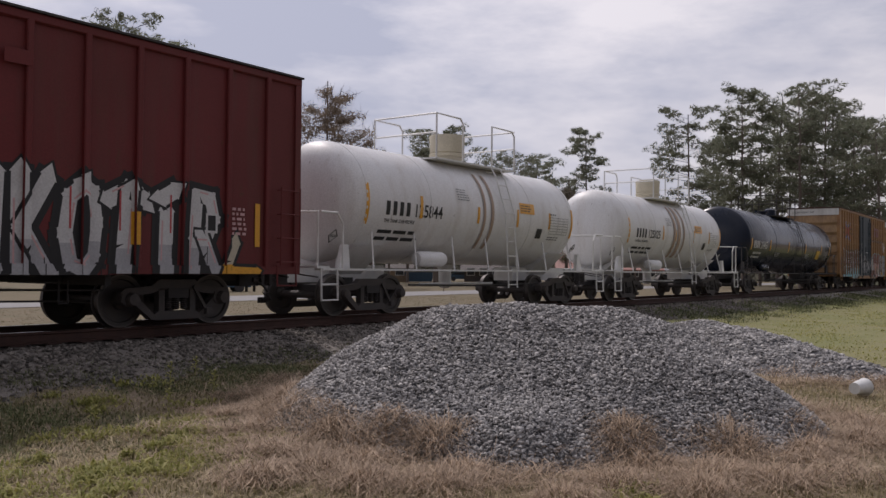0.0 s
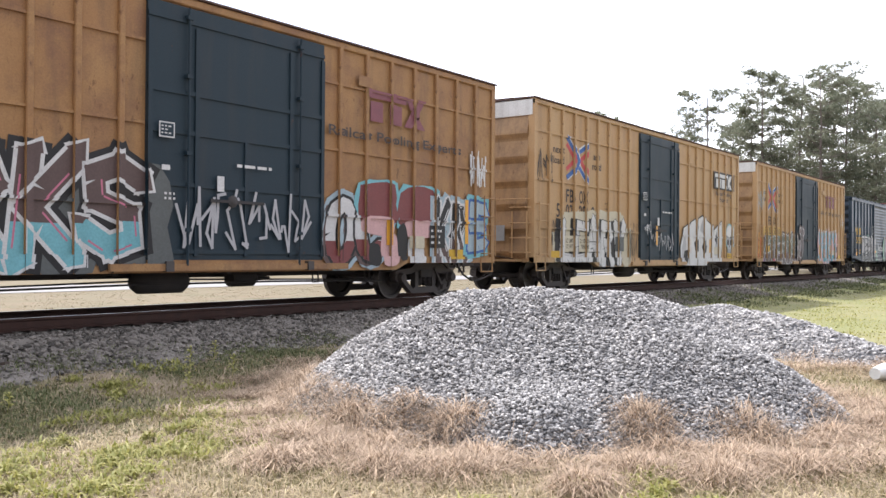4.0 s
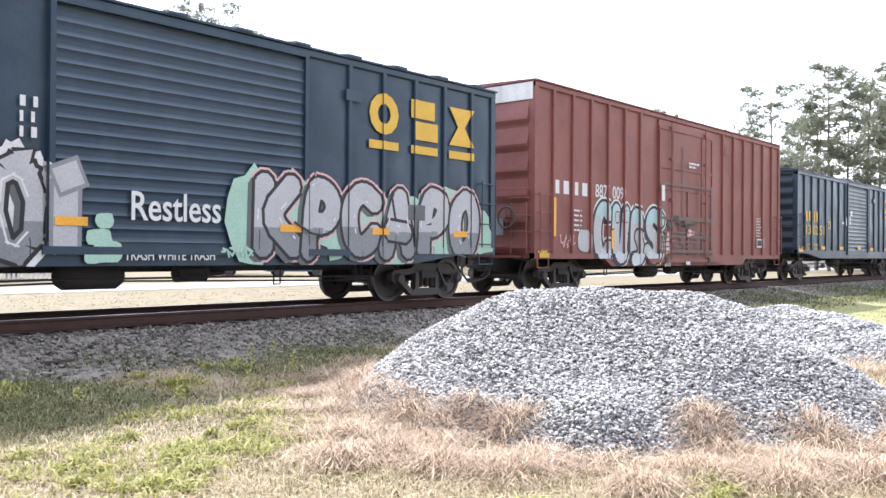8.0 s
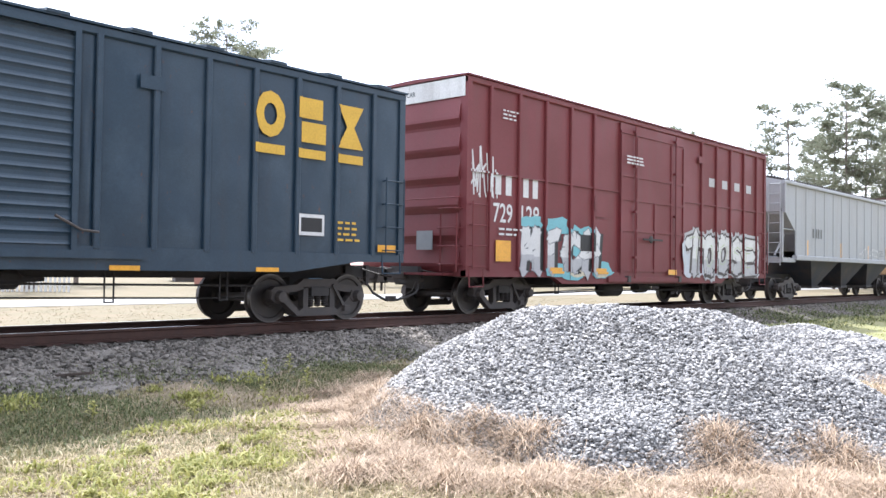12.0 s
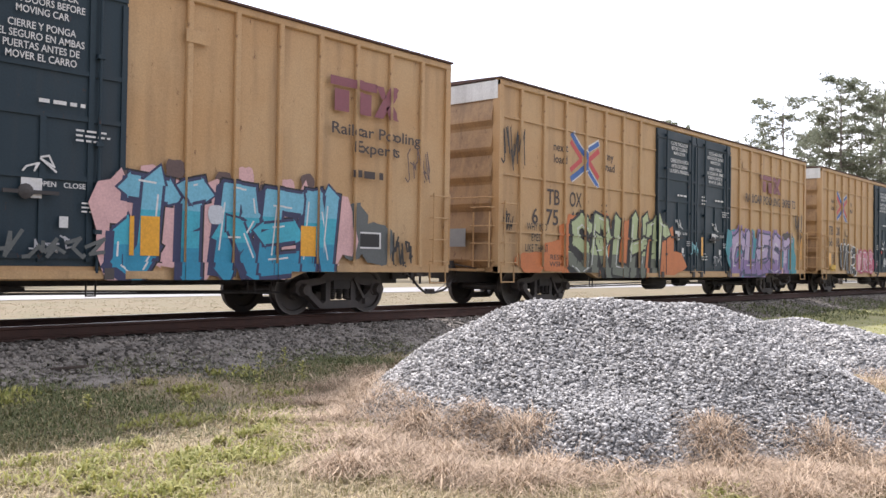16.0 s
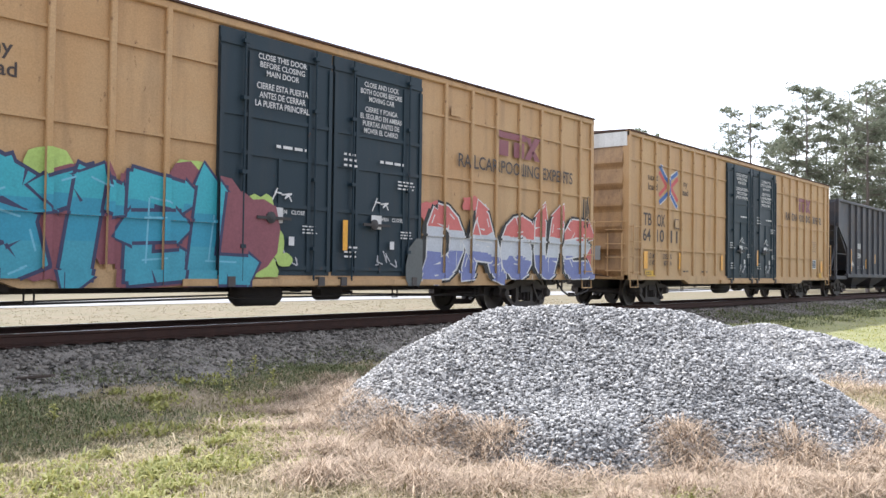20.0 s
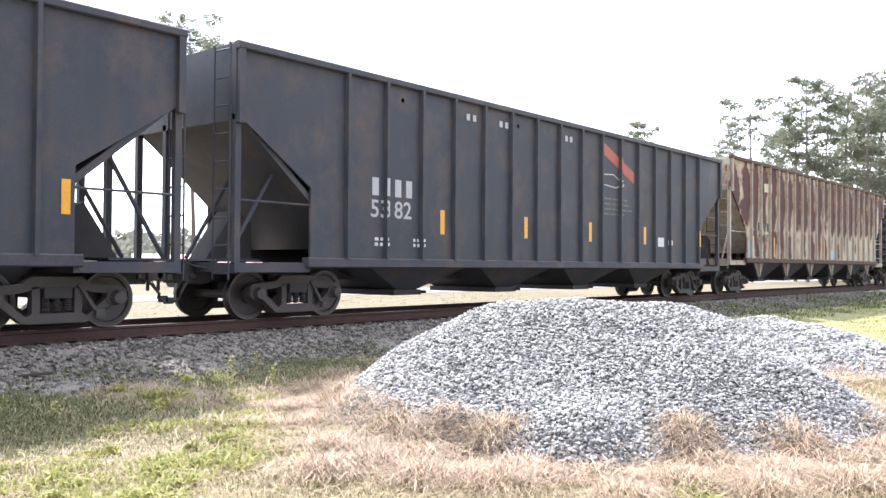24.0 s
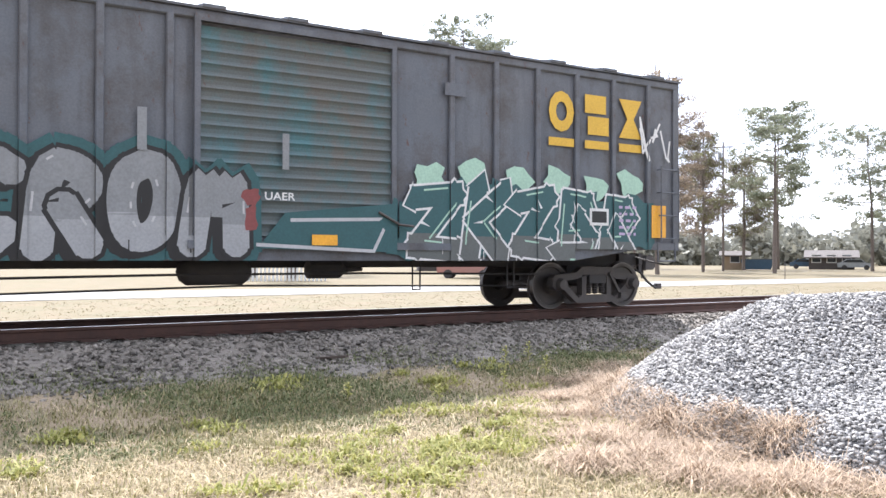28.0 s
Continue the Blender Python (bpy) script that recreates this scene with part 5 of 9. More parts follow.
def steps_and_ladder(ob, x, z0, z1, mat, y=-1.56, w=0.46):
    b = Build()
    for dx in (0, w):
        b.rod((x + dx, y - 0.1, z0), (x + dx, y - 0.1, z1), 0.016)
    ladder = part("ladder", b, mat, ob)
    n = max(2, int((z1 - z0) / 0.42) + 1)
    rung = Build().rod((0, 0, 0), (w, 0, 0), 0.013).rod((0, 0, 0), (0, 0.1, 0), 0.012).rod((w, 0, 0), (w, 0.1, 0), 0.012).mesh("rung", mat)
    for k in range(n):
        part("rung", rung, mat, ladder, at=pose(x, y - 0.1, z0 + 0.06 + (z1 - z0 - 0.12) * k / (n - 1)))
    part("stirrup_step", Build().path([(x, y, z0), (x, y - 0.02, z0 - 0.36), (x + w, y - 0.02, z0 - 0.36), (x + w, y, z0)], 0.02), mat, ob)


def dented(a, b, z0, z1, mat, seed):
    """A thin side sheet between two posts, buckled by use."""
    nx, nz = 9, 26
    X, Z = np.meshgrid(np.linspace(a, b, nx), np.linspace(z0, z1, nz))
    u, v = (X - a) / (b - a), (Z - z0) / (z1 - z0)
    k = seed * 0.37 + a * 2.1
    wave = 0.5 + 0.28 * np.sin(6.5 * v * (1.6 + 0.3 * math.sin(k)) + 2.2 * u + k) + 0.22 * np.sin(11 * v - 4.0 * u + 2.3 * k) * np.cos(3 * u + k)
    D = 0.003 + 0.034 * np.sin(np.pi * u) ** 0.7 * np.sin(np.pi * np.clip(v * 1.02, 0, 1)) ** 0.5 * wave
    i = (np.arange(nz - 1)[:, None] * nx + np.arange(nx - 1)[None]).ravel()
    me = cloud("side_panel", np.stack([X, SIDE - D, Z], -1).reshape(-1, 3), np.stack([i, i + 1, i + nx + 1, i + nx], -1), mat)
    me.polygons.foreach_set("use_smooth", [True] * len(me.polygons))
    return me


def boxcar(front, length, high, low, mat, label, doors, door_mat, posts=(0.8, 0.87), belts=(), ends="steps", header=None, door_style="plug", truck_at=1.65, drop=0.14, roof_ribs=False, post_mat=None, trims=None, brake_wheel=False, roof_mat=None, name="boxcar"):
    """A closed boxcar. doors: local start and end of the door opening; low: bottom of the body at the trucks."""
    ob, surf = railcar(name, label, "freight car", front)
    d0, d1 = doors
    peak = 0.2 if roof_ribs else 0.05
    sill_to = low - drop
    part("body", Build().box(0.05, length - 0.05, SIDE, -SIDE, low, high), mat, ob)
    # side sill: deeper between the trucks
    a0, a1 = truck_at + 1.25, length - truck_at - 1.25
    run_in = 0.35
    if roof_ribs:
        a0, a1, run_in = truck_at - 0.5, length - truck_at + 0.5, 1.5
    part("side_sill", Build().slab([(0.0, low - 0.005), (a0, low - 0.005), (a0 + run_in, sill_to), (a1 - run_in, sill_to), (a1, low - 0.005), (length, low - 0.005), (length, low + 0.13), (0.0, low + 0.13)], SIDE - 0.05, SIDE + 0.1), mat, ob)
    part("top_chord", Build().box(0.0, length, SIDE - 0.05, SIDE + 0.1, high - 0.13, high + 0.005, c=0.02), trims or mat, ob)
    part("roof", Build().along([(-1.6, high + 0.006), (1.6, high + 0.006), (1.6, high + 0.04), (0, high + 0.04 + peak), (-1.6, high + 0.04)], -0.03, length + 0.03), roof_mat or trims or mat, ob)
    if roof_ribs:
        rib = Build().along([(-1.62, -0.01), (0, peak + 0.0), (1.62, -0.01), (1.62, 0.035), (0, peak + 0.055), (-1.62, 0.035)], -0.16, 0.16).mesh("roof_rib", mat)
        n = int(length / 1.12)
        for k in range(n):
            part("roof_rib", rib, mat, ob, at=pose(0.6 + (length - 1.2) * k / (n - 1), 0, high + 0.04))
    # corner posts
    for x in (0.0, length - 0.14):
        part("corner_post", Build().box(x, x + 0.14, SIDE - 0.045, SIDE + 0.15, low, high - 0.02, c=0.02), post_mat or mat, ob)
    # side posts
    pd = 0.065
    post_z0, post_z1 = low + 0.1, high - 0.1
    pm = Build().sweep([[(-0.05, 0.01, z), (-0.05, -pd * 0.75, z), (-0.035, -pd, z), (0.035, -pd, z), (0.05, -pd * 0.75, z), (0.05, 0.01, z)] for z in (post_z0, post_z1)]).mesh("side_post", post_mat or mat)
    p0, pitch, r0, r_pitch = posts if len(posts) == 4 else posts * 2
    xs = [p0 + pitch * k for k in range(20) if p0 + pitch * k < d0 - 0.2] + [length - r0 - r_pitch * k for k in range(20) if length - r0 - r_pitch * k > d1 + 0.2]
    for x in xs:
        part("side_post", pm, mat, ob, at=pose(x, SIDE, 0))
    spans = [(0.14, d0)] + [(d1, length - 0.14)]
    skin = []
    if roof_ribs:
        rails = sorted([0.09, d0 - 0.03, d1 + 0.03, length - 0.09] + xs)
        skin = [(a + 0.05, b - 0.05) for a, b in zip(rails, rails[1:]) if b - a < 2.0]
        for a, b in skin:
            part("side_panel", dented(a, b, low + 0.13, high - 0.13, mat, front), mat, ob, "dented steel side panel")
    for z in belts:
        for a, b in spans:
            part("belt_rail", Build().box(a, b, SIDE - 0.035, SIDE + 0.01, z - 0.022, z + 0.022), mat, ob)
    # ends
    zs = np.linspace(low + 0.1, high - (0.42 if header else 0.1), 64)
    if ends == "steps":
        saw = lambda z: (6 * (zs[-1] - z) / (zs[-1] - zs[0])) % 1.0
        prof = [(-0.025 - 0.085 * min(saw(z) / 0.75, 1.0 if saw(z) < 0.75 else (1 - saw(z)) / 0.25), z) for z in zs]
    else:
        prof = [(-0.02 - 0.085 * (0.5 + 0.5 * math.sin(2 * math.pi * 7 * (z - zs[0]) / (zs[-1] - zs[0]))) ** 0.8, z) for z in zs]
    for x, s in ((0.05, 1), (length - 0.05, -1)):
        pts = [(x + s * p, z) for p, z in prof]
        poly = [(x + s * 0.02, zs[0])] + pts + [(x + s * 0.02, zs[-1])]
        # yellow and rib-roofed cars get the end colours with gap shade painted in
        part("end_panel", Build().slab(poly, SIDE + 0.14, -SIDE - 0.14), YELLOWEND if mat in (YELLOW, YELLOW2) else ENDSHADE if roof_ribs else mat, ob, "corrugated steel end")
        if header:
            head_panel = part("end_header", Build().box(min(x - s * 0.0, x - s * 0.06), max(x, x - s * 0.06), SIDE + 0.02, -SIDE - 0.02, high - 0.42, high - 0.02), header, ob, "pale painted panel above the end")
            if s > 0:
                tris = letter_tris("EXCESS HEIGHT CAR")
                txt = Build()
                for t in tris:
                    txt.add([(-0.0145, 0.55 - p[0] * 0.135, high - 0.28 + p[1] * 0.15) for p in t], [(0, 1, 2)])
                part("lettering", txt, P_GREY, head_panel, "painted words")
        if roof_ribs:
            part("end_gable", Build().sweep([[(x - s * 0.02, SIDE, high - 0.1), (x - s * 0.02, 0, high + peak - 0.01), (x - s * 0.02, -SIDE, high - 0.1)], [(x + s * 0.08, SIDE, high - 0.1), (x + s * 0.08, 0, high + peak - 0.01), (x + s * 0.08, -SIDE, high - 0.1)]]), mat, ob)
    hold = Build().path([(0.03, -1.46, 0), (-0.2, -1.42, 0), (-0.2, -0.95, 0), (0.0, -0.92, 0)], 0.013).mesh("end_grab_iron", mat)
    for z in (low + 0.25, low + 0.62, low + 1.0, low + 1.4):
        part("end_grab_iron", hold, mat, ob, at=pose(0, 0, z))
    part("crossover_step", Build().box(-0.28, 0.04, -1.2, 1.2, low + 0.02, low + 0.07), mat, ob)
    if header:
        part("end_board", Build().box(-0.135, -0.12, -0.75, -0.3, low + 0.55, low + 0.95, c=0.004), WALLGREY, ob, "grey steel board on the car end")
        rails_ = Build()
        for y in (-1.44, -1.0):
            rails_.rod((-0.16, y, low + 0.1), (-0.16, y, low + 1.3), 0.02)
        part("end_ladder", rails_, mat, ob)
        part("end_handrail", Build().path([(-0.05, -1.46, low + 1.62), (-0.17, -1.4, low + 1.62), (-0.17, 1.4, low + 1.62), (-0.05, 1.46, low + 1.62)], 0.014), mat, ob)
    if brake_wheel:
        part("brake_wheel", Build().turned((-0.2, -0.9, low + 0.95), [(0.22, -0.012), (0.25, -0.02), (0.27, 0), (0.25, 0.02), (0.22, 0.012), (0.22, -0.012)], 20, "x", caps=False).rod((-0.2, -1.13, low + 0.95), (-0.2, -0.67, low + 0.95), 0.012).rod((-0.2, -0.9, low + 0.72), (-0.2, -0.9, low + 1.18), 0.012).rod((-0.22, -0.9, low + 0.95), (0.0, -0.9, low + 0.95), 0.03), STEEL, ob)
    steps_and_ladder(ob, 0.10, low + 0.15, low + 1.55, mat)
    steps_and_ladder(ob, length - 0.56, low + 0.15, low + 1.55, mat)
    # doors
    dz0, dz1 = low + 0.02, high - 0.16
    relief = [(x - 0.05, x + 0.05, pd) for x in xs]
    if door_style == "louvre":
        n = 17
        zz = np.linspace(dz0 + 0.12, dz1 - 0.06, n * 6 + 1)
        pr = [(SIDE - 0.05 - 0.022 * max(0.0, abs(((k % 6) / 6.0) * 2 - 1) * 2 - 1), z) for k, z in enumerate(zz)]
        poly = [(SIDE + 0.01, zz[0])] + pr + [(SIDE + 0.01, zz[-1])]
        door = part("door", Build().along(poly, d0 + 0.06, d1 - 0.06), door_mat, ob, "corrugated sliding door")
        part("door_frame", Build().box(d0 - 0.02, d0 + 0.06, SIDE - 0.10, SIDE + 0.02, dz0, dz1).box(d1 - 0.06, d1 + 0.02, SIDE - 0.10, SIDE + 0.02, dz0, dz1).box(d0 - 0.02, d1 + 0.02, SIDE - 0.10, SIDE + 0.02, dz1, dz1 + 0.09), mat, door)
        part("door_track", Build().box(d0 - 0.1, d1 + 1.0, SIDE - 0.11, SIDE, dz0 - 0.06, dz0 + 0.05), mat, door)
        part("handle", Build().path([(d1 - 0.3, SIDE - 0.13, dz0 + 0.5), (d1 + 0.05, SIDE - 0.15, dz0 + 0.32), (d1 + 0.3, SIDE - 0.14, dz0 + 0.30)], 0.02), STEEL, door)
        relief += [(d0 - 0.02, d1 + 0.02, 0.09)]
    else:
        leaves = 2 if door_style == "double" else 1
        lw = (d1 - d0) / leaves
        for k in range(leaves):
            a, b = d0 + lw * k + 0.03, d0 + lw * (k + 1) - 0.03
            door = part("door", Build().box(a, b, SIDE - 0.055, SIDE + 0.02, dz0 + 0.04, dz1), door_mat, ob, "plug door")
            for x in (a, a + (b - a) * 0.23, a + (b - a) * 0.50, a + (b - a) * 0.77, b - 0.08):
                part("door_stiffener", Build().box(x, x + 0.08, SIDE - 0.085, SIDE - 0.05, dz0 + 0.1, dz1 - 0.3 if abs(x - a - (b - a) * 0.5) > 0.1 else dz0 + (dz1 - dz0) * 0.5), door_mat, door)
            for q in (0.02, 0.29, 0.50, 0.66, 0.95):
                z = dz0 + 0.06 + (dz1 - dz0 - 0.12) * q
                part("door_belt", Build().box(a, b, SIDE - 0.078, SIDE - 0.05, z, z + 0.07), door_mat, door)
            for x in (a + 0.19 * (b - a), a + 0.83 * (b - a)):
                part("lock_rod", Build().rod((x, SIDE - 0.115, dz0 - 0.05), (x, SIDE - 0.115, dz1 - 0.02), 0.022), door_mat, door)
                for q in (0.12, 0.42, 0.72, 0.95):
                    z = dz0 + (dz1 - dz0) * q
                    part("rod_guide", Build().box(x - 0.05, x + 0.05, SIDE - 0.145, SIDE - 0.05, z, z + 0.06), door_mat, door)
            part("handle", Build().turned((a + 0.42 * (b - a), SIDE - 0.13, dz0 + 1.0), [(0.05, 0.02), (0.10, 0.0), (0.10, -0.02), (0.03, -0.04)], 12).box(a + 0.3 * (b - a), a + 0.6 * (b - a), SIDE - 0.15, SIDE - 0.12, dz0 + 0.97, dz0 + 1.02), UNDER, door)
            for q in (0.1, 0.9):
                part("door_roller", Build().box(a + (b - a) * q - 0.07, a + (b - a) * q + 0.07, SIDE - 0.15, SIDE - 0.04, dz0 - 0.14, dz0 + 0.02), STEEL, door)
            relief += [(a, b, 0.09)]
        part("door_sill", Build().box(d0 - 0.6, d1 + 0.6, SIDE - 0.12, SIDE - 0.01, dz0 - 0.13, dz0 - 0.02), mat, ob)
    # thin signs of wear on the small fittings
    part("placard_board", Build().box(d1 + 0.9, d1 + 1.3, SIDE - 0.075, SIDE - 0.066, high - 0.75, high - 0.55), mat, ob)
    truck(ob, truck_at)
    truck(ob, length - truck_at)
    couplers(ob, length)
    underframe(ob, length, truck_at, low, sill_to - 0.22)
    cuts = sorted({v for a, b, _ in relief for v in (a, b)})
    surf["xs"] = sorted(set(cuts) | {0.0, a0 + run_in, a1 - run_in, length} | {v for s_ in skin for v in s_})
    surf["foot"] = lambda x: 99.0 if x < 0 or x > length else (sill_to if a0 + run_in < x < a1 - run_in else low)

    def depth(x, z):
        for a, b, d in relief:
            if a < x < b:
                return d
        if z < low + 0.135:
            return 0.052
        if any(a < x < b for a, b in skin):
            return 0.038
        return 0.036 if any(abs(z - q) < 0.023 for q in belts) and not d0 < x < d1 else 0.0

    surf["depth"] = depth
    surf["zs"] = [low + 0.135] + [q + e for q in belts for e in (-0.023, 0.023)]
    return surf


def tank_car(front, length, mat, rail_mat, label, shell, radius, mid_z, dome, dome_kind, truck_at, dish=1.0):
    """A tank car: shell with dished heads, saddles, running boards, a platform with rails and a ladder."""
    ob, surf = railcar("tank_car", label, "freight car", front)
    s0, s1 = shell
    prof = [(0.02, s0), (radius * 0.45, s0 + 0.03 * dish), (radius * 0.72, s0 + 0.12 * dish), (radius * 0.9, s0 + 0.3 * dish), (radius * 0.98, s0 + 0.5 * dish), (radius, s0 + 0.65 * dish)]
    prof = prof + [(radius, s0 + 0.65 + (s1 - s0 - 1.3) * k / 6) for k in range(1, 6)] + [(r, s0 + s1 - x) for r, x in reversed(prof)]
    part("shell", Build().turned((0, 0, mid_z), prof, 48, "x"), mat, ob, smooth=True)
    for x in [s0 + 0.7 + (s1 - s0 - 1.4) * k / 4 for k in range(5)]:
        part("weld_band", Build().turned((0, 0, mid_z), [(radius - 0.01, x - 0.03), (radius + 0.008, x - 0.02), (radius + 0.008, x + 0.02), (radius - 0.01, x + 0.03)], 48, "x"), mat, ob, smooth=True)
    for x in (truck_at, length - truck_at):
        part("saddle", Build().sweep([[(x - 0.5, -1.0, mid_z - radius * 0.72), (x - 0.5, -0.3, 0.85), (x - 0.5, 0.3, 0.85), (x - 0.5, 1.0, mid_z - radius * 0.72)], [(x + 0.5, -1.0, mid_z - radius * 0.72), (x + 0.5, -0.3, 0.85), (x + 0.5, 0.3, 0.85), (x + 0.5, 1.0, mid_z - radius * 0.72)]]), mat, ob)
        part("stub_sill", Build().box(x - truck_at + 0.1 if x < length / 2 else x - 1.3, x + 1.3 if x < length / 2 else length - 0.1, -0.3, 0.3, 0.68, 1.05), rail_mat, ob)
    board = Build().box(0.15, length - 0.15, -1.5, -1.28, 0.93, 0.97).box(0.15, length - 0.15, 1.28, 1.5, 0.93, 0.97)
    part("running_board", board, rail_mat, ob)
    for k in range(7):
        x = s0 + 0.8 + (s1 - s0 - 1.6) * k / 6
        part("board_bracket", Build().rod((x, -1.4, 0.94), (x + 0.25, -radius * 0.86, mid_z - radius * 0.5), 0.02), rail_mat, ob)
    for x, e in ((0.0, 1), (length, -1)):
        part("end_platform", Build().box(min(x, x + e * 0.35), max(x, x + e * 0.35), -1.5, 1.5, 0.97, 1.01), rail_mat, ob)
        part("end_rail", Build().path([(x + e * 0.08, 1.4, 1.0), (x + e * 0.08, 1.4, 2.05), (x + e * 0.08, 0.3, 2.08), (x + e * 0.08, -1.42, 2.05), (x + e * 0.08, -1.42, 1.0)], 0.025), rail_mat, ob)
        part("grab_rail", Build().path([(x + e * 0.1, -1.48, 2.05), (x + e * 0.55, -1.48, 2.05), (x + e * 0.72, -1.48, 1.85), (x + e * 0.72, -1.48, 0.98)], 0.024), rail_mat, ob)
        part("corner_steps", Build().path([(x + e * 0.1, -1.5, 0.98), (x + e * 0.1, -1.52, 0.36), (x + e * 0.55, -1.52, 0.36), (x + e * 0.55, -1.5, 0.98)], 0.024).rod((x + e * 0.1, -1.52, 0.66), (x + e * 0.55, -1.52, 0.66), 0.02), rail_mat, ob)
        part("brace", Build().slab([(x + e * 0.9, 0.95), (x + e * 1.05, 1.45), (x + e * 1.2, 1.45), (x + e * 1.25, 0.95)], -1.2, -1.1), rail_mat, ob)
    # top platform
    top = mid_z + radius
    p0, p1 = dome
    part("top_platform", Build().box(p0 - 0.6, p1 + 0.6, -0.95, -0.35, top - 0.12, top - 0.08).box(p0 - 0.6, p1 + 0.6, 0.35, 0.95, top - 0.12, top - 0.08), rail_mat, ob)
    for y in (-0.95, 0.95):
        for u, v in ((p0 - 0.6, p0 + 0.5), (p1 - 0.5, p1 + 0.6)):
            part("platform_rail", Build().path([(u, y, top - 0.1), (u, y, top + 0.95), (v - 0.12, y, top + 0.95), (v, y, top + 0.82), (v, y, top - 0.1)], 0.024), rail_mat, ob)
    for x in (p0 - 0.6, p1 + 0.6):
        for z in (top + 0.95, top + 0.5):
            part("cross_rail", Build().rod((x, -0.95, z), (x, 0.95, z), 0.021), rail_mat, ob)
    xm = (p0 + p1) / 2
    if dome_kind == "drum":
        part("manway_dome", Build().turned((xm, 0, top - 0.08), [(0.42, 0), (0.42, 0.22), (0.46, 0.24), (0.46, 0.30), (0.42, 0.32), (0.44, 0.34), (0.46, 0.74), (0.44, 0.78), (0.02, 0.8)], 24, "z"), P_CREAM, ob, "cream valve dome", smooth=True)
    else:
        part("manway_dome", Build().turned((xm + 0.5, 0, top - 0.08), [(0.3, 0), (0.3, 0.3), (0.28, 0.42), (0.15, 0.5), (0.02, 0.52)], 20, "z"), mat, ob, smooth=True)
        part("valve", Build().turned((xm - 0.9, 0, top - 0.05), [(0.22, 0), (0.22, 0.16), (0.3, 0.18), (0.3, 0.24), (0.02, 0.26)], 16, "z").rod((xm - 2.0, 0, top - 0.05), (xm - 2.0, 0, top + 0.18), 0.08, 10), mat, ob)
    lx = p1 - 0.55
    lad = Build()
    for dx in (0, 0.42):
        lad.path([(lx + dx, -1.52, 0.52), (lx + dx, -radius - 0.12, mid_z), (lx + dx, -radius * 0.78 - 0.1, mid_z + radius * 0.72), (lx + dx, -0.95, top - 0.08)], 0.02)
    ladder = part("ladder", lad, rail_mat, ob)
    rung = Build().rod((0, 0, 0), (0.42, 0, 0), 0.014).mesh("rung", rail_mat)
    for k in range(9):
        z = 0.6 + (top - 0.8) * k / 8
        y = -1.52 + (1.52 - radius - 0.12) * min(1, (z - 0.52) / (mid_z - 0.52)) if z < mid_z else -(math.sqrt(max(0.05, radius**2 - (z - mid_z) ** 2)) + 0.1)
        part("rung", rung, rail_mat, ladder, at=pose(lx, y, z))
    part("brake_reservoir", Build().turned((truck_at + 1.9, -1.15, 1.2), [(0.02, -0.55), (0.14, -0.5), (0.18, -0.4), (0.18, 0.4), (0.14, 0.5), (0.02, 0.55)], 14, "x"), mat, ob, smooth=True)
    part("bottom_outlet", Build().turned((length / 2, 0, 0.75), [(0.1, -0.25), (0.16, -0.2), (0.16, 0.2), (0.25, 0.35)], 14, "z").rod((length / 2 - 1.6, -0.4, 0.62), (length / 2 + 1.6, -0.4, 0.62), 0.03), rail_mat, ob)
    part("pipe_run", Build().path([(truck_at + 1.2, -1.1, 0.62), (length / 2, -1.05, 0.58), (length - truck_at - 1.2, -1.1, 0.62)], 0.022), UNDER, ob)
    truck(ob, truck_at)
    truck(ob, length - truck_at)
    couplers(ob, length)
    surf["curved"] = True
    surf["zs"] = [mid_z - radius + 0.1 * k for k in range(1, int(20 * radius))]
    surf["depth"] = lambda x, z: math.sqrt(max(0.0, radius**2 - (z - mid_z) ** 2)) + SIDE
    return surf


def cut_side(length, low, high, za, zb, inset):
    return [(0.0, high), (length, high), (length, za), (length - inset, zb), (length - inset, low), (inset, low), (inset, zb), (0.0, za)]


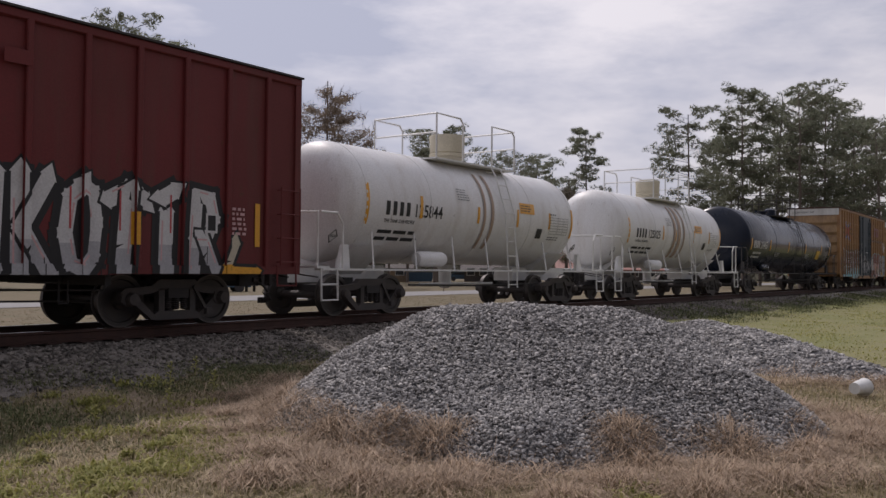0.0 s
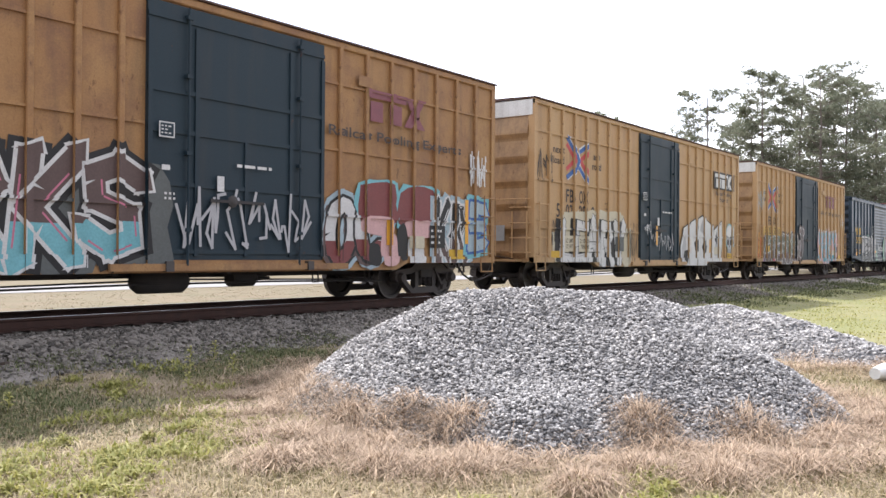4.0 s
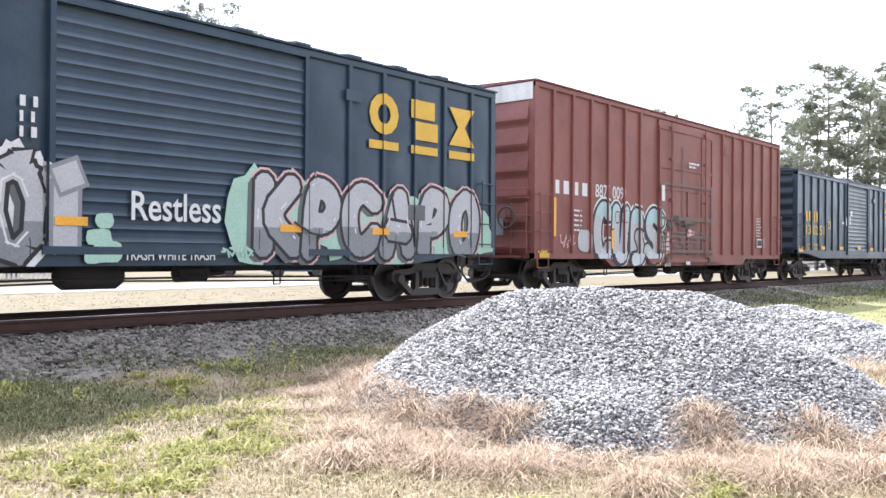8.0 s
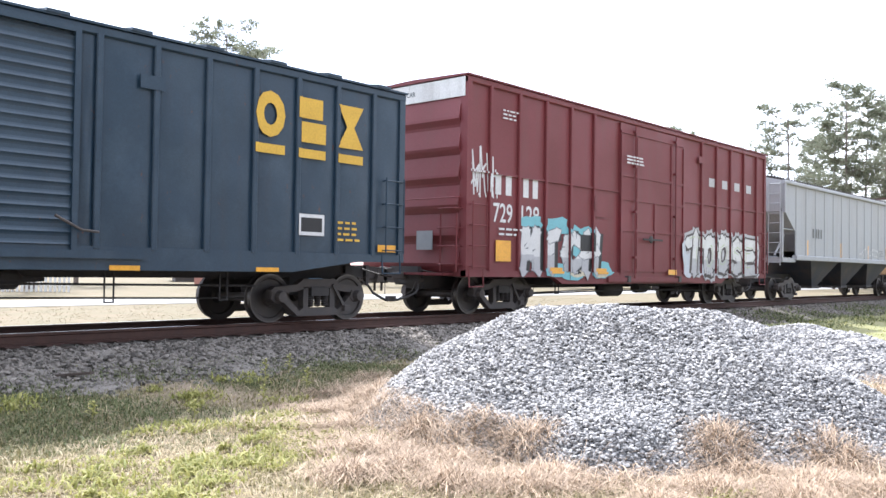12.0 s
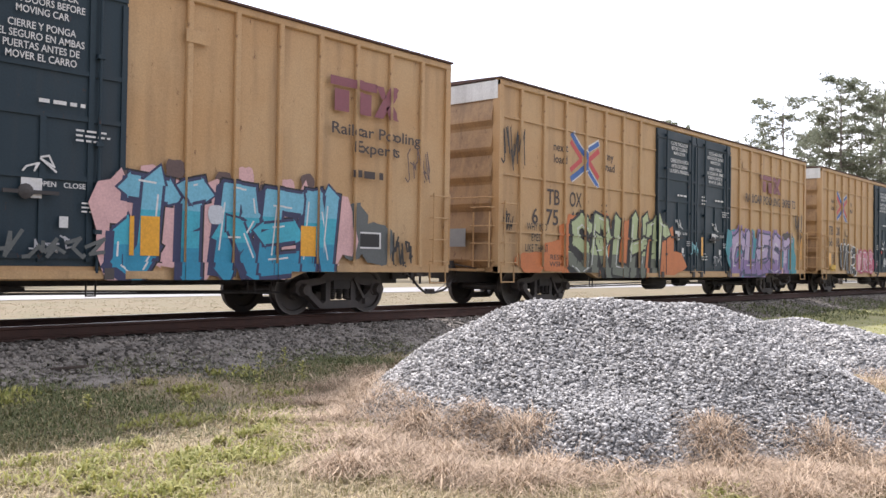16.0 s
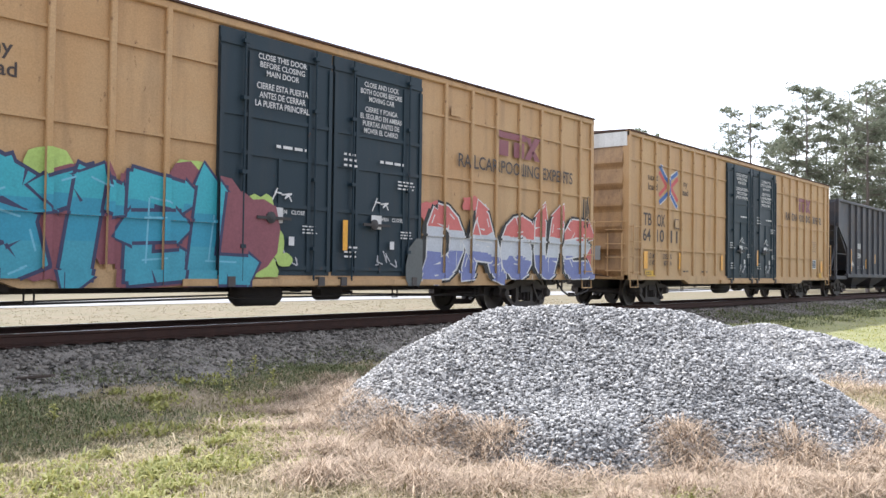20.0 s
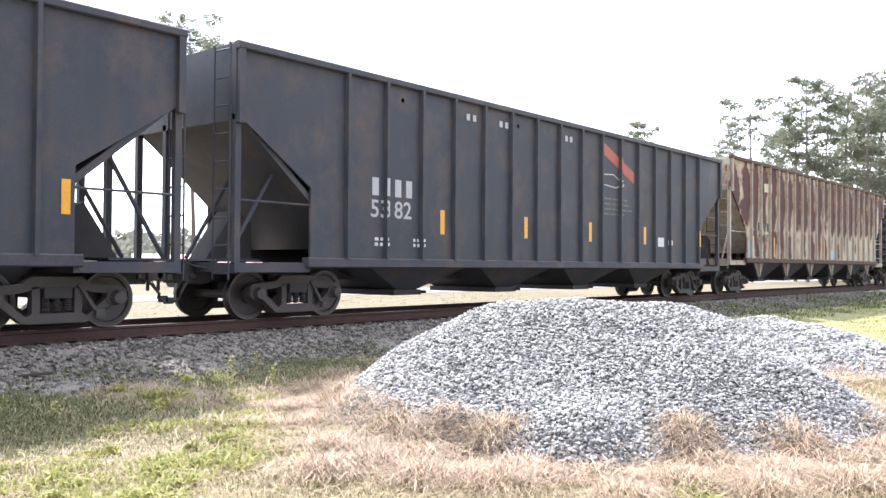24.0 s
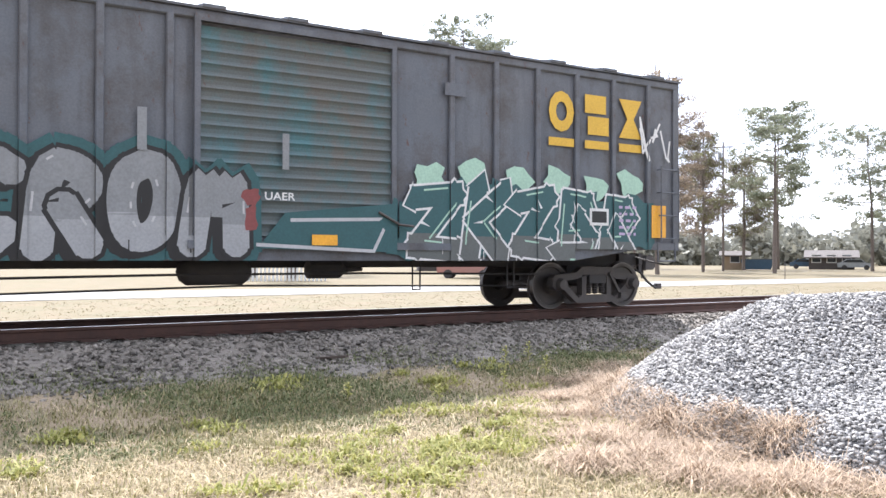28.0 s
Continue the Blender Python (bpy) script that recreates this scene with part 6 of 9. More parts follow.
def hopper(front, length, high, low, mat, label, pitch, bays, za, zb, inset, truck_at, bay_mat, post_mat=None, top_style="open", bay_low=0.34, smooth_posts=False, first_post=None, webs=False):
    """A hopper car: slope-ended sides with posts, open ends with slope sheets, and discharge bays below."""
    ob, surf = railcar("hopper_car", label, "freight car", front)
    pm = post_mat or mat
    poly = cut_side(length, low, high, za, zb, inset)
    part("side_sheet", Build().slab(poly, SIDE, SIDE + 0.05), mat, ob)
    part("far_side_sheet", Build().slab(poly, -SIDE - 0.05, -SIDE), mat, ob)
    for x, e in ((0.0, 1), (length, -1)):
        part("end_wall", Build().box(min(x, x + e * 0.06), max(x, x + e * 0.06), SIDE + 0.05, -SIDE - 0.05, za - 0.1, high), mat, ob)
        part("slope_sheet", Build().sweep([[(x + e * 0.03, y, za), (x + e * 0.12, y, za + 0.06), (x + e * (inset + 1.0), y, low + 0.35), (x + e * (inset + 0.95), y, low + 0.25)] for y in (SIDE + 0.05, -SIDE - 0.05)]), pm, ob, "sloping end sheet")
        for y in (SIDE + 0.03, 0.5, -SIDE - 0.12):
            part("corner_post", Build().box(x + (0 if e > 0 else -0.11), x + (0.11 if e > 0 else 0), y, y + 0.1, low - 0.05, za), pm, ob)
        part("brace", Build().rod((x + e * 0.1, SIDE + 0.35, low + 0.05), (x + e * 1.0, SIDE + 0.35, za - 0.9), 0.035).rod((x + e * 0.1, 0.0, low + 0.05), (x + e * 1.0, 0.0, za - 0.9), 0.035).rod((x + e * 0.05, SIDE + 0.06, low + 1.0), (x + e * inset, SIDE + 0.06, low + 1.0), 0.02), pm, ob)
        part("end_sill", Build().box(min(x, x + e * inset), max(x, x + e * inset), -1.5, 1.5, low - 0.18, low - 0.02), pm, ob)
        part("end_platform", Build().box(min(x, x + e * 0.9), max(x, x + e * 0.9), -1.0, 1.0, low, low + 0.04), pm, ob)
        part("ridge", Build().slab([(x + e * 0.3, low), (x + e * 1.3, low), (x + e * 1.3, low + 0.7), (x + e * 0.9, low + 0.9)], -0.25, 0.25), UNDER, ob)
        bl = Build()
        for dy in (0.08, 0.5):
            bl.rod((x - e * 0.08, SIDE + dy, low - 0.3), (x - e * 0.08, SIDE + dy, high), 0.018)
        lad = part("ladder", bl, pm, ob)
        rung = Build().rod((0, 0, 0), (0, 0.42, 0), 0.014).mesh("rung", pm)
        for k in range(9):
            part("rung", rung, pm, lad, at=pose(x - e * 0.08, SIDE + 0.08, low - 0.2 + (high - low + 0.1) * k / 8))
    cm = RAILM if webs else pm
    part("top_chord", Build().box(-0.02, length + 0.02, SIDE - 0.08, SIDE + 0.06, high - 0.1, high + 0.03, c=0.02), cm, ob)
    part("far_top_chord", Build().box(-0.02, length + 0.02, -SIDE - 0.06, -SIDE + 0.08, high - 0.1, high + 0.03, c=0.02), pm, ob)
    part("side_sill", Build().box(inset - 0.1, length - inset + 0.1, SIDE - 0.07, SIDE + 0.1, low - 0.1, low + 0.08, c=0.02), cm, ob)
    if top_style == "open":
        part("load", grid_sheet("load", np.linspace(0.3, length - 0.3, 60), np.linspace(-1.4, 1.4, 10), lambda x, y: high - 0.55 + 0.12 * waves(x, y, 1.4), UNDER), UNDER, ob, "dark load below the rim")
        cb = Build()
        for k in range(4):
            x = length * (k + 1) / 5
            cb.rod((x, SIDE, high - 0.35), (x, -SIDE, high - 0.35), 0.05)
        part("cross_brace", cb, pm, ob)
    else:
        part("roof", Build().along([(-1.5, high), (1.5, high), (1.5, high + 0.02), (0.9, high + 0.16), (-0.9, high + 0.16), (-1.5, high + 0.02)], 0, length), mat, ob)
        walkb = Build().box(0.1, length - 0.1, -1.05, -0.55, high + 0.19, high + 0.22)
        part("running_board", walkb, STEEL, ob)
        st = Build()
        for k in range(int(length / 0.28)):
            st.box(0.1 + 0.28 * k, 0.14 + 0.28 * k, -1.08, -1.04, high + 0.1, high + 0.26)
        part("board_support", st, STEEL, ob)
        for k in range(5):
            part("hatch", Build().turned((length * (k + 0.5) / 5, 0.2, high + 0.16), [(0.4, 0), (0.4, 0.08), (0.3, 0.12), (0.02, 0.13)], 16, "z"), mat, ob, smooth=True)
    pd = 0.028 if smooth_posts else 0.085
    pw = 0.09 if smooth_posts else 0.055
    full = Build().sweep([[(-pw, 0.01, z), (-pw * 0.6, -pd, z), (pw * 0.6, -pd, z), (pw, 0.01, z)] for z in (low + 0.05, high - 0.08)]).mesh("side_post", pm)
    n = round((length - 2 * inset) / pitch)
    xs = [inset + (length - 2 * inset) * k / n for k in range(n + 1)]
    if first_post:
        xs = [first_post + pitch * k for k in range(40) if first_post + pitch * k < length - inset + 0.1]
    for x in xs:
        part("side_post", full, pm, ob, at=pose(x, SIDE, 0))
    for x, e in ((0.06, 1), (length - 0.06, -1)):
        part("end_post", Build().box(x - 0.06, x + 0.06, SIDE - 0.07, SIDE + 0.02, za - 0.15, high - 0.05), pm, ob)
    w = (length - 2 * truck_at - 2.6) / bays
    for k in range(bays):
        a = truck_at + 1.3 + w * k
        c = a + w / 2
        part("discharge_bay", Build().sweep([[(a + 0.05, y0, low), (a + w - 0.05, y0, low), (c + 0.28, y1, bay_low + 0.1), (c - 0.28, y1, bay_low + 0.1)] for y0, y1 in ((-1.42, -0.95), (1.42, 0.95))]), bay_mat, ob, "sloped discharge bay")
        part("bay_gate", Build().box(c - 0.42, c + 0.42, -1.0, 1.0, bay_low, bay_low + 0.11).rod((c + 0.45, -1.1, bay_low + 0.06), (c + 0.45, 1.0, bay_low + 0.06), 0.035), UNDER, ob)
    if webs:
        for k in range(bays + 1):
            x = truck_at + 1.3 + w * k
            part("bay_web", Build().slab([(x - 0.5, low - 0.08), (x + 0.5, low - 0.08), (x + 0.07, low - 0.62), (x - 0.07, low - 0.62)], -1.46, -1.40), BAYRUST, ob, "rusty sloping web between the bays")
            part("web_rib", Build().box(x - 0.03, x + 0.03, -1.5, -1.46, low - 0.6, low - 0.08), pm, ob)
    part("centre_sill", Build().box(0.1, length - 0.1, -0.3, 0.3, 0.66, 0.98), UNDER, ob)
    truck(ob, truck_at)
    truck(ob, length - truck_at)
    couplers(ob, length)
    surf["xs"] = sorted(v for x in xs for v in (x - pw * 0.7, x + pw * 0.7))

    def depth(x, z):
        return pd if any(abs(x - p) < pw * 0.7 for p in xs) else 0.0

    surf["depth"] = depth
    return surf


def strip_marks(surf, spots, z0, z1, w=0.1):
    for x in spots:
        plate(surf, x, z0, x + w, z1, P_REFL, "reflector", "upright amber reflector strip")


# deep red boxcar at the head of what is seen
c = boxcar(-4.3, 15.72, 4.43, 0.86, DEEPRED, "deep red steel boxcar covered in white graffiti", (6.2, 9.3), DEEPRED, posts=(0.8, 0.87), ends="waves", truck_at=2.3, drop=0.02, roof_mat=UNDER)
letters(c, "NKOTIR", 9.55, 0.74, 13.95, 2.3, 11, P_WHITE, P_BLACK, "big white angular graffiti with black outlines and red drips", P_BLACK, P_BLACK, P_ROSE, P_SILVER, fat=0.36, rim=0.045, halo=0.05)
plate(c, 12.2, 1.3, 12.33, 1.8, P_REFL, "reflector", "amber reflector strip under sprayed paint")
for x in (11.2, 12.0, 12.9):
    plate(c, x, 1.5, x + 0.03, 2.1, P_RED, "paint_drip")
plate(c, 14.66, 1.33, 14.77, 2.08, P_REFL, "reflector", "upright amber reflector strip")
letters(c, "L", 13.98, 0.76, 14.7, 1.45, 5, P_CREAM, P_BLACK, "pale yellow sprayed shape", low=P_REFL)
plate(c, 13.6, 1.53, 13.84, 1.86, P_WHITE, "stencil", "white stencil panel")
plate(c, 13.64, 1.57, 13.8, 1.82, P_BLACK, "stencil")
lines(c, 14.15, 1.5, 14.5, 2.0, 6, P_ROSE, seed=3)

# two white tank cars and a black one
for front, num, seed in ((11.95, "125844", 1), (25.0, "125825", 2)):
    c = tank_car(front, 12.4, TANKWHITE, WHITEM, "white tank car with rust-brown stains and black lettering", (0.95, 11.25), 1.3, 2.4, (5.1, 7.4), "drum", 2.1)
    o = 0.0
    blocks(c, 4, 2.25, 2.12, 3.12, 2.42, P_BLACK)
    words(c, num, 3.3, 2.12, 4.3, 2.41, P_BLACK)
    words(c, "THE TANK CAR PEOPLE", 2.25, 1.96, 3.3, 2.04, P_BLACK)
    lines(c, 2.15, 1.55, 3.85, 1.84, 2, P_BLACK, 0.5, seed)
    for x, z0, z1 in ((1.62, 1.9, 2.75), (3.45 if seed == 1 else 4.55, 2.1, 2.6), (5.75, 2.1, 2.5), (7.6, 2.1, 2.55), (9.3, 2.1, 2.55), (10.6, 1.9, 2.72)):
        plate(c, x, z0, x + 0.1, z1, P_REFL, "reflector", "upright amber reflector strip")
    plate(c, 7.75, 2.46, 8.5, 2.74, P_REFL, "placard", "amber warning plate")
    lines(c, 7.8, 2.5, 8.45, 2.7, 3, P_DARK, 0.4, seed)
    plate(c, 8.7, 1.84, 8.98, 2.1, P_BLACK, "placard", "black data plate")
    for dx in (0.75, 11.0):
        paint_on(c, "placard", [([(dx, 1.62), (dx + 0.14, 1.48), (dx + 0.28, 1.62), (dx + 0.14, 1.76)], 0)], [P_BLACK], "diamond placard")
        paint_on(c, "placard", [([(dx + 0.03, 1.62), (dx + 0.14, 1.51), (dx + 0.25, 1.62), (dx + 0.14, 1.73)], 0)], [P_WHITE], "white diamond placard")
        words(c, "1830", dx + 0.06, 1.59, dx + 0.22, 1.65, P_BLACK)
    paint_on(c, "data_table", [(rect(9.35, 1.98 + 0.075 * k, 10.4, 1.99 + 0.075 * k), 0) for k in range(7)] + [(rect(x, 1.98, x + 0.01, 2.44), 0) for x in (9.35, 9.8, 10.1, 10.39)], [P_GREY], "thin ruled data table")
    lines(c, 9.35, 2.48, 9.75, 2.55, 1, P_GREY, 0.5, seed + 5)
    lines(c, 9.35, 1.8, 10.1, 1.92, 2, P_BLACK, 0.35, seed + 6)
    lines(c, 4.9, 2.6, 5.4, 2.9, 5, P_GREY, 0.3, seed + 7)
    for x, w in ((5.55, 0.2), (5.95, 0.28), (6.5, 0.12)) if seed == 2 else ((6.0, 0.1), (6.35, 0.12)):
        plate(c, x, 1.5, x + w, 3.35, P_STAIN, "stain", "brown run of spilled product")
c = tank_car(38.05, 18.2, TANKBLACK, UNDER, "glossy black tank car with white lettering", (0.85, 17.2), 1.5, 2.45, (7.9, 10.3), "domes", 2.3, 0.5)
blocks(c, 4, 1.7, 2.08, 2.6, 2.42, P_WHITE)
words(c, "204457", 2.75, 2.06, 3.85, 2.42, P_WHITE)
lines(c, 1.8, 1.6, 3.4, 1.95, 2, P_WHITE, 0.5, 8)
lines(c, 5.3, 1.75, 6.3, 1.95, 3, P_SILVER, 0.35, 9)
for x in (1.3, 4.25, 7.5, 10.9, 14.4, 16.4):
    plate(c, x, 2.0, x + 0.13, 2.5, P_REFL, "reflector", "upright amber reflector strip")
plate(c, 13.4, 1.75, 14.2, 2.2, P_YEL, "placard", "yellow warning plate")
lines(c, 11.0, 1.75, 11.9, 2.0, 4, P_SILVER, 0.4, 10)
lines(c, 15.2, 1.7, 16.2, 2.2, 6, P_SILVER, 0.4, 12)


def pool_mark(c, x0, z0, x1, z1, mat):
    """The pool's mark as plain shapes: a long bar over two blocks, and crossed slanted bars."""
    w, h = x1 - x0, z1 - z0
    p = lambda a, b: (x0 + a * w, z0 + b * h)
    box = lambda a, b, e, f: [p(a, b), p(e, b), p(e, f), p(a, f)]
    for q in (box(0, 0.74, 0.66, 1.0), box(0.06, 0.0, 0.26, 0.64), box(0.38, 0.0, 0.58, 0.64), [p(0.62, 0.0), p(0.76, 0.0), p(1.0, 1.0), p(0.86, 1.0)], [p(0.86, 0.0), p(1.0, 0.0), p(0.87, 0.42), p(0.80, 0.36)], [p(0.64, 0.97), p(0.76, 0.97), p(0.80, 0.66), p(0.74, 0.58)]):
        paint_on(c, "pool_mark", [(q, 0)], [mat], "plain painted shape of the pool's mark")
        c["n"] -= 1
    c["n"] += 1


def pool_words(c, x0, z0, x1, z1, caps=False):
    words(c, "RAILCAR POOLING EXPERTS" if caps else "Railcar Pooling Experts", x0, z0, x1, z1, P_DARK)


def door_bits(c, x):
    """Small white plates and stencils on a blue plug door."""
    plate(c, x, 2.72, x + 0.28, 2.96, P_WHITE, "stencil", "white outlined stencil")
    plate(c, x + 0.02, 2.74, x + 0.26, 2.94, NAVY, "stencil")
    lines(c, x + 0.04, 2.76, x + 0.24, 2.92, 3, P_WHITE, 0.4, 77)
    plate(c, x + 0.05, 2.22, x + 0.2, 2.3, P_WHITE, "stencil", "white paint patch")
    plate(c, x + 1.1, 1.95, x + 1.24, 2.2, P_WHITE, "placard", "white door placard")
    lines(c, x + 1.5, 2.35, x + 2.3, 2.45, 1, P_WHITE, 0.5, 78)
    lines(c, x + 0.1, 1.75, x + 0.35, 1.9, 2, P_WHITE, 0.5, 79)


COLS = {"short": ((1.2, 1.70, 2.45, 3.18), 0.21, 1), "long": ((1.30, 1.80, 2.70, 3.5), 0.27, 1), "split": ((0.95, 1.83, 2.77), 0.255, 0), "four": ((1.28, 1.84, 2.79, 3.74), 0.26, 1)}


def box_marks(c, mark, number, style="short", code="TB"):
    """Road slogan, arrows, owner's mark and number on a yellow boxcar; all places as on the car."""
    lx, lz, mx, mz, nx, nz, n1 = mark
    words(c, "next\nload", lx - 0.72, lz + 0.40, lx - 0.2, lz + 0.85, P_DARK)
    cross_logo(c, lx, lz, lx + 1.26, lz + 1.2)
    words(c, "any\nroad", lx + 1.5, lz + 0.40, lx + 2.05, lz + 0.82, P_DARK)
    cols, cw, lead = COLS[style]
    for k in (0, 1):
        x = cols[lead + k]
        words(c, (code, "OX")[k], x + 0.02, mz, x + 2.1 * cw, mz + 0.36, P_DARK)
    for x, g in zip(cols, number):
        words(c, g, x, nz, x + cw * len(g) - 0.03, nz + 0.37, P_DARK)
    lines(c, mx + 2.3, 2.25, mx + 2.55, 2.55, 2, P_DARK, 0.3, 4)


FB = dict(posts=(0.79, 0.688, 0.79, 0.745), belts=(4.17, 2.92, 1.68), header=CREAMW, truck_at=2.0, drop=0.14, roof_mat=RAILM)
c = boxcar(57.05, 15.5, 4.97, 0.78, YELLOW2, "worn yellow boxcar with blue door and colourful graffiti", (6.0, 9.8), NAVY, **FB)
box_marks(c, (1.66, 3.05, 1.7, 2.38, 1.1, 1.93, 3.4), ("5", "05", "71", "9"), code="FB")
letters(c, "HERKS", 0.95, 0.72, 6.0, 2.4, 21, P_BROWN, P_WHITE, "brown and white graffiti piece", P_BLACK, P_BLACK, P_PINK, P_CYAN, None, P_GREY)
scrawl(c, 6.5, 0.95, 9.4, 2.0, P_SILVER, 24, 12, 0.05)
door_bits(c, 6.2)
letters(c, "OC", 9.85, 0.7, 11.5, 2.2, 22, P_WHITE, P_BLACK, "white graffiti shapes with dark outline", P_SKY, P_BROWN, low=P_MUSH, soft=1, spikes=False)
blobs(c, ((11.35, 1.95, 0.72, 0.52, 1), (11.35, 1.95, 0.66, 0.46, 0), (12.65, 1.9, 0.78, 0.56, 1), (12.65, 1.9, 0.72, 0.50, 0), (11.3, 1.52, 0.5, 0.2, 2), (12.7, 1.48, 0.55, 0.2, 2), (11.7, 1.05, 0.28, 0.36, 2), (12.55, 1.0, 0.3, 0.34, 4), (12.1, 1.2, 0.18, 0.4, 3), (11.2, 0.95, 0.22, 0.24, 3)), [P_MUSH, P_CYAN, P_ROSE, P_BLACK, P_WHITE], "red-brown sprayed humps with cyan rims")
letters(c, "KR", 13.15, 0.75, 14.35, 2.15, 23, P_BLACK, P_WHITE, "black graffiti shapes with white edges", P_SKY, None, P_WHITE, P_BROWN)
letters(c, "E", 14.44, 1.0, 15.1, 2.2, 24, P_SKY, P_BLUE, "blue and cyan sprayed shape", P_CYAN, fat=0.42)
scrawl(c, 14.47, 2.5, 15.12, 3.35, P_WHITE, 25, 8, 0.035)
for x0, z0, x1, z1 in ((11.58, 1.14, 11.71, 1.65), (14.29, 1.2, 14.42, 2.2)):
    plate(c, x0, z0, x1, z1, P_REFL, "reflector", "upright amber reflector strip")
plate(c, 13.69, 0.86, 14.22, 1.07, P_YEL, "placard", "yellow notice plate")
plate(c, 12.99, 1.1, 13.54, 1.58, P_BLACK, "stencil", "black data panel")
lines(c, 13.04, 1.15, 13.5, 1.53, 3, P_WHITE, 0.4, 26)
plate(c, 12.31, 1.08, 12.81, 1.34, P_CREAM, "stencil", "clean stencil panel")
pool_mark(c, 10.95, 3.58, 12.8, 4.2, P_MAROON)
pool_words(c, 9.9, 3.13, 14.1, 3.38)

c = boxcar(74.37, 15.68, 4.97, 0.78, YELLOW, "yellow steel boxcar with dark blue door and white graffiti", (6.33, 9.5), NAVY, **FB)
box_marks(c, (1.73, 3.0, 1.72, 2.40, 1.2, 1.98, 3.75), ("5", "02", "28", "9"), code="FB")
blobs(c, ((1.9, 1.95, 0.5, 0.22, 0), (3.0, 2.0, 0.7, 0.25, 0), (4.3, 2.1, 0.8, 0.2, 0), (5.1, 1.9, 0.3, 0.3, 0)), [P_CREAM], "pale overspray above the piece", 0.3)
letters(c, "LEARV", 1.3, 0.63, 5.35, 2.0, 31, P_WHITE, P_BLACK, "white graffiti with heavy black shadow", None, P_BLACK, P_SILVER, None, None, P_CREAM, fat=0.38, rim=0.02, drop=(-0.24, 0.02))
scrawl(c, 0.12, 2.75, 0.95, 3.7, P_BLACK, 3, 5)
scrawl(c, 0.95, 1.2, 1.4, 1.95, P_BLACK, 4, 4, 0.025)
scrawl(c, 5.45, 0.8, 6.2, 2.0, P_BLACK, 5, 5, 0.025)
for x0, x1 in ((1.61, 2.16), (2.42, 3.0)):
    plate(c, x0, 1.07, x1, 1.5, P_CREAM, "stencil", "clean stencil panel")
    words(c, "LD LMT\nLT WT" if x0 < 2 else "211000\n70000", x0 + 0.07, 1.15, x1 - 0.07, 1.42, P_DARK)
plate(c, 0.9, 0.9, 1.35, 1.08, P_YEL, "placard", "yellow notice plate")
plate(c, 4.68, 1.1, 5.27, 1.53, P_GREY, "placard", "grey routing board")
scrawl(c, 7.3, 1.1, 8.9, 1.75, P_SILVER, 34, 8, 0.03)
scrawl(c, 6.6, 1.5, 7.2, 2.1, P_WHITE, 35, 3, 0.025)
door_bits(c, 6.45)
slabs = (((9.75, 0.66), (9.7, 1.3), (10.0, 1.95), (11.05, 2.28), (11.2, 1.9), (11.3, 1.4), (11.1, 0.64)), ((11.15, 0.64), (11.35, 2.3), (11.75, 2.42), (12.85, 2.05), (12.9, 1.6), (12.6, 0.64)), ((12.6, 0.64), (12.95, 1.95), (13.75, 2.3), (13.8, 1.5), (13.6, 0.64)))
paint_on(c, "graffiti", [(grown(q, 0.05), 1) for q in slabs] + [(q, 0) for q in slabs] + [(q, 2) for q in (((9.85, 0.7), (9.8, 1.25), (10.1, 1.75), (10.25, 1.2), (10.2, 0.68)), ((11.5, 1.9), (11.75, 2.3), (11.9, 1.75)), ((13.0, 1.0), (13.2, 2.0), (13.35, 1.0)))] + [(q, 1) for q in (((9.95, 0.85), (10.05, 1.15), (10.4, 1.2), (10.25, 0.72)), ((10.95, 1.45), (11.3, 1.62), (11.35, 1.2), (11.1, 1.12)), ((11.7, 1.3), (11.95, 1.62), (12.0, 1.25), (12.25, 1.42), (12.1, 1.05), (11.85, 1.12)), ((13.0, 1.6), (13.2, 1.9), (13.25, 1.4)))], [P_WHITE, P_BLACK, P_SILVER], "white slab-like graffiti with black chips")
for x in (10.45, 12.45):
    plate(c, x, 1.1, x + 0.12, 1.6, P_REFL, "reflector", "upright amber reflector strip")
plate(c, 12.95, 1.05, 13.5, 1.32, P_CREAM, "stencil", "clean stencil panel")
skull(c, 14.25, 1.02, 14.97, 2.2)
plate(c, 14.34, 0.9, 14.86, 1.1, P_YEL, "placard", "yellow notice plate")
lines(c, 14.4, 0.94, 14.8, 1.06, 2, P_DARK, 0.5, 37)
plate(c, 12.9, 3.5, 14.95, 4.15, P_BLACK, "stencil", "black painted panel")
pool_mark(c, 13.0, 3.56, 14.85, 4.08, P_WHITE)
words(c, "Railcar Pooling\nExperts", 13.1, 3.0, 14.8, 3.42, P_DARK)
plate(c, 7.41, 1.32, 7.53, 1.93, P_REFL, "reflector", "upright amber reflector strip")

c = boxcar(92.34, 15.66, 4.97, 0.78, YELLOW, "yellow boxcar with blue door, purple and teal graffiti", (5.86, 9.82), NAVY, **FB)
box_marks(c, (1.60, 2.98, 1.58, 2.38, 1.05, 1.92, 3.55), ("5", "05", "50", "0"), code="FB")
blobs(c, ((1.1, 1.3, 0.2, 0.6, 0), (1.0, 1.0, 0.15, 0.3, 1), (0.5, 1.35, 0.3, 0.5, 2)), [P_ROSE, P_PURPLE, P_ORANGE], "pink, orange and yellow overspray", 0.3)
letters(c, "HTERNB", 1.25, 0.68, 6.1, 2.02, 41, P_SMOKE, P_WHITE, "dark grey and white blocky graffiti", P_BROWN, P_BLACK, P_LILAC, P_BROWN, None, P_BROWN, fat=0.4, rim=0.04)
plate(c, 0.85, 1.93, 3.5, 2.3, P_OCHRE, "stencil", "clean yellow band behind the number")
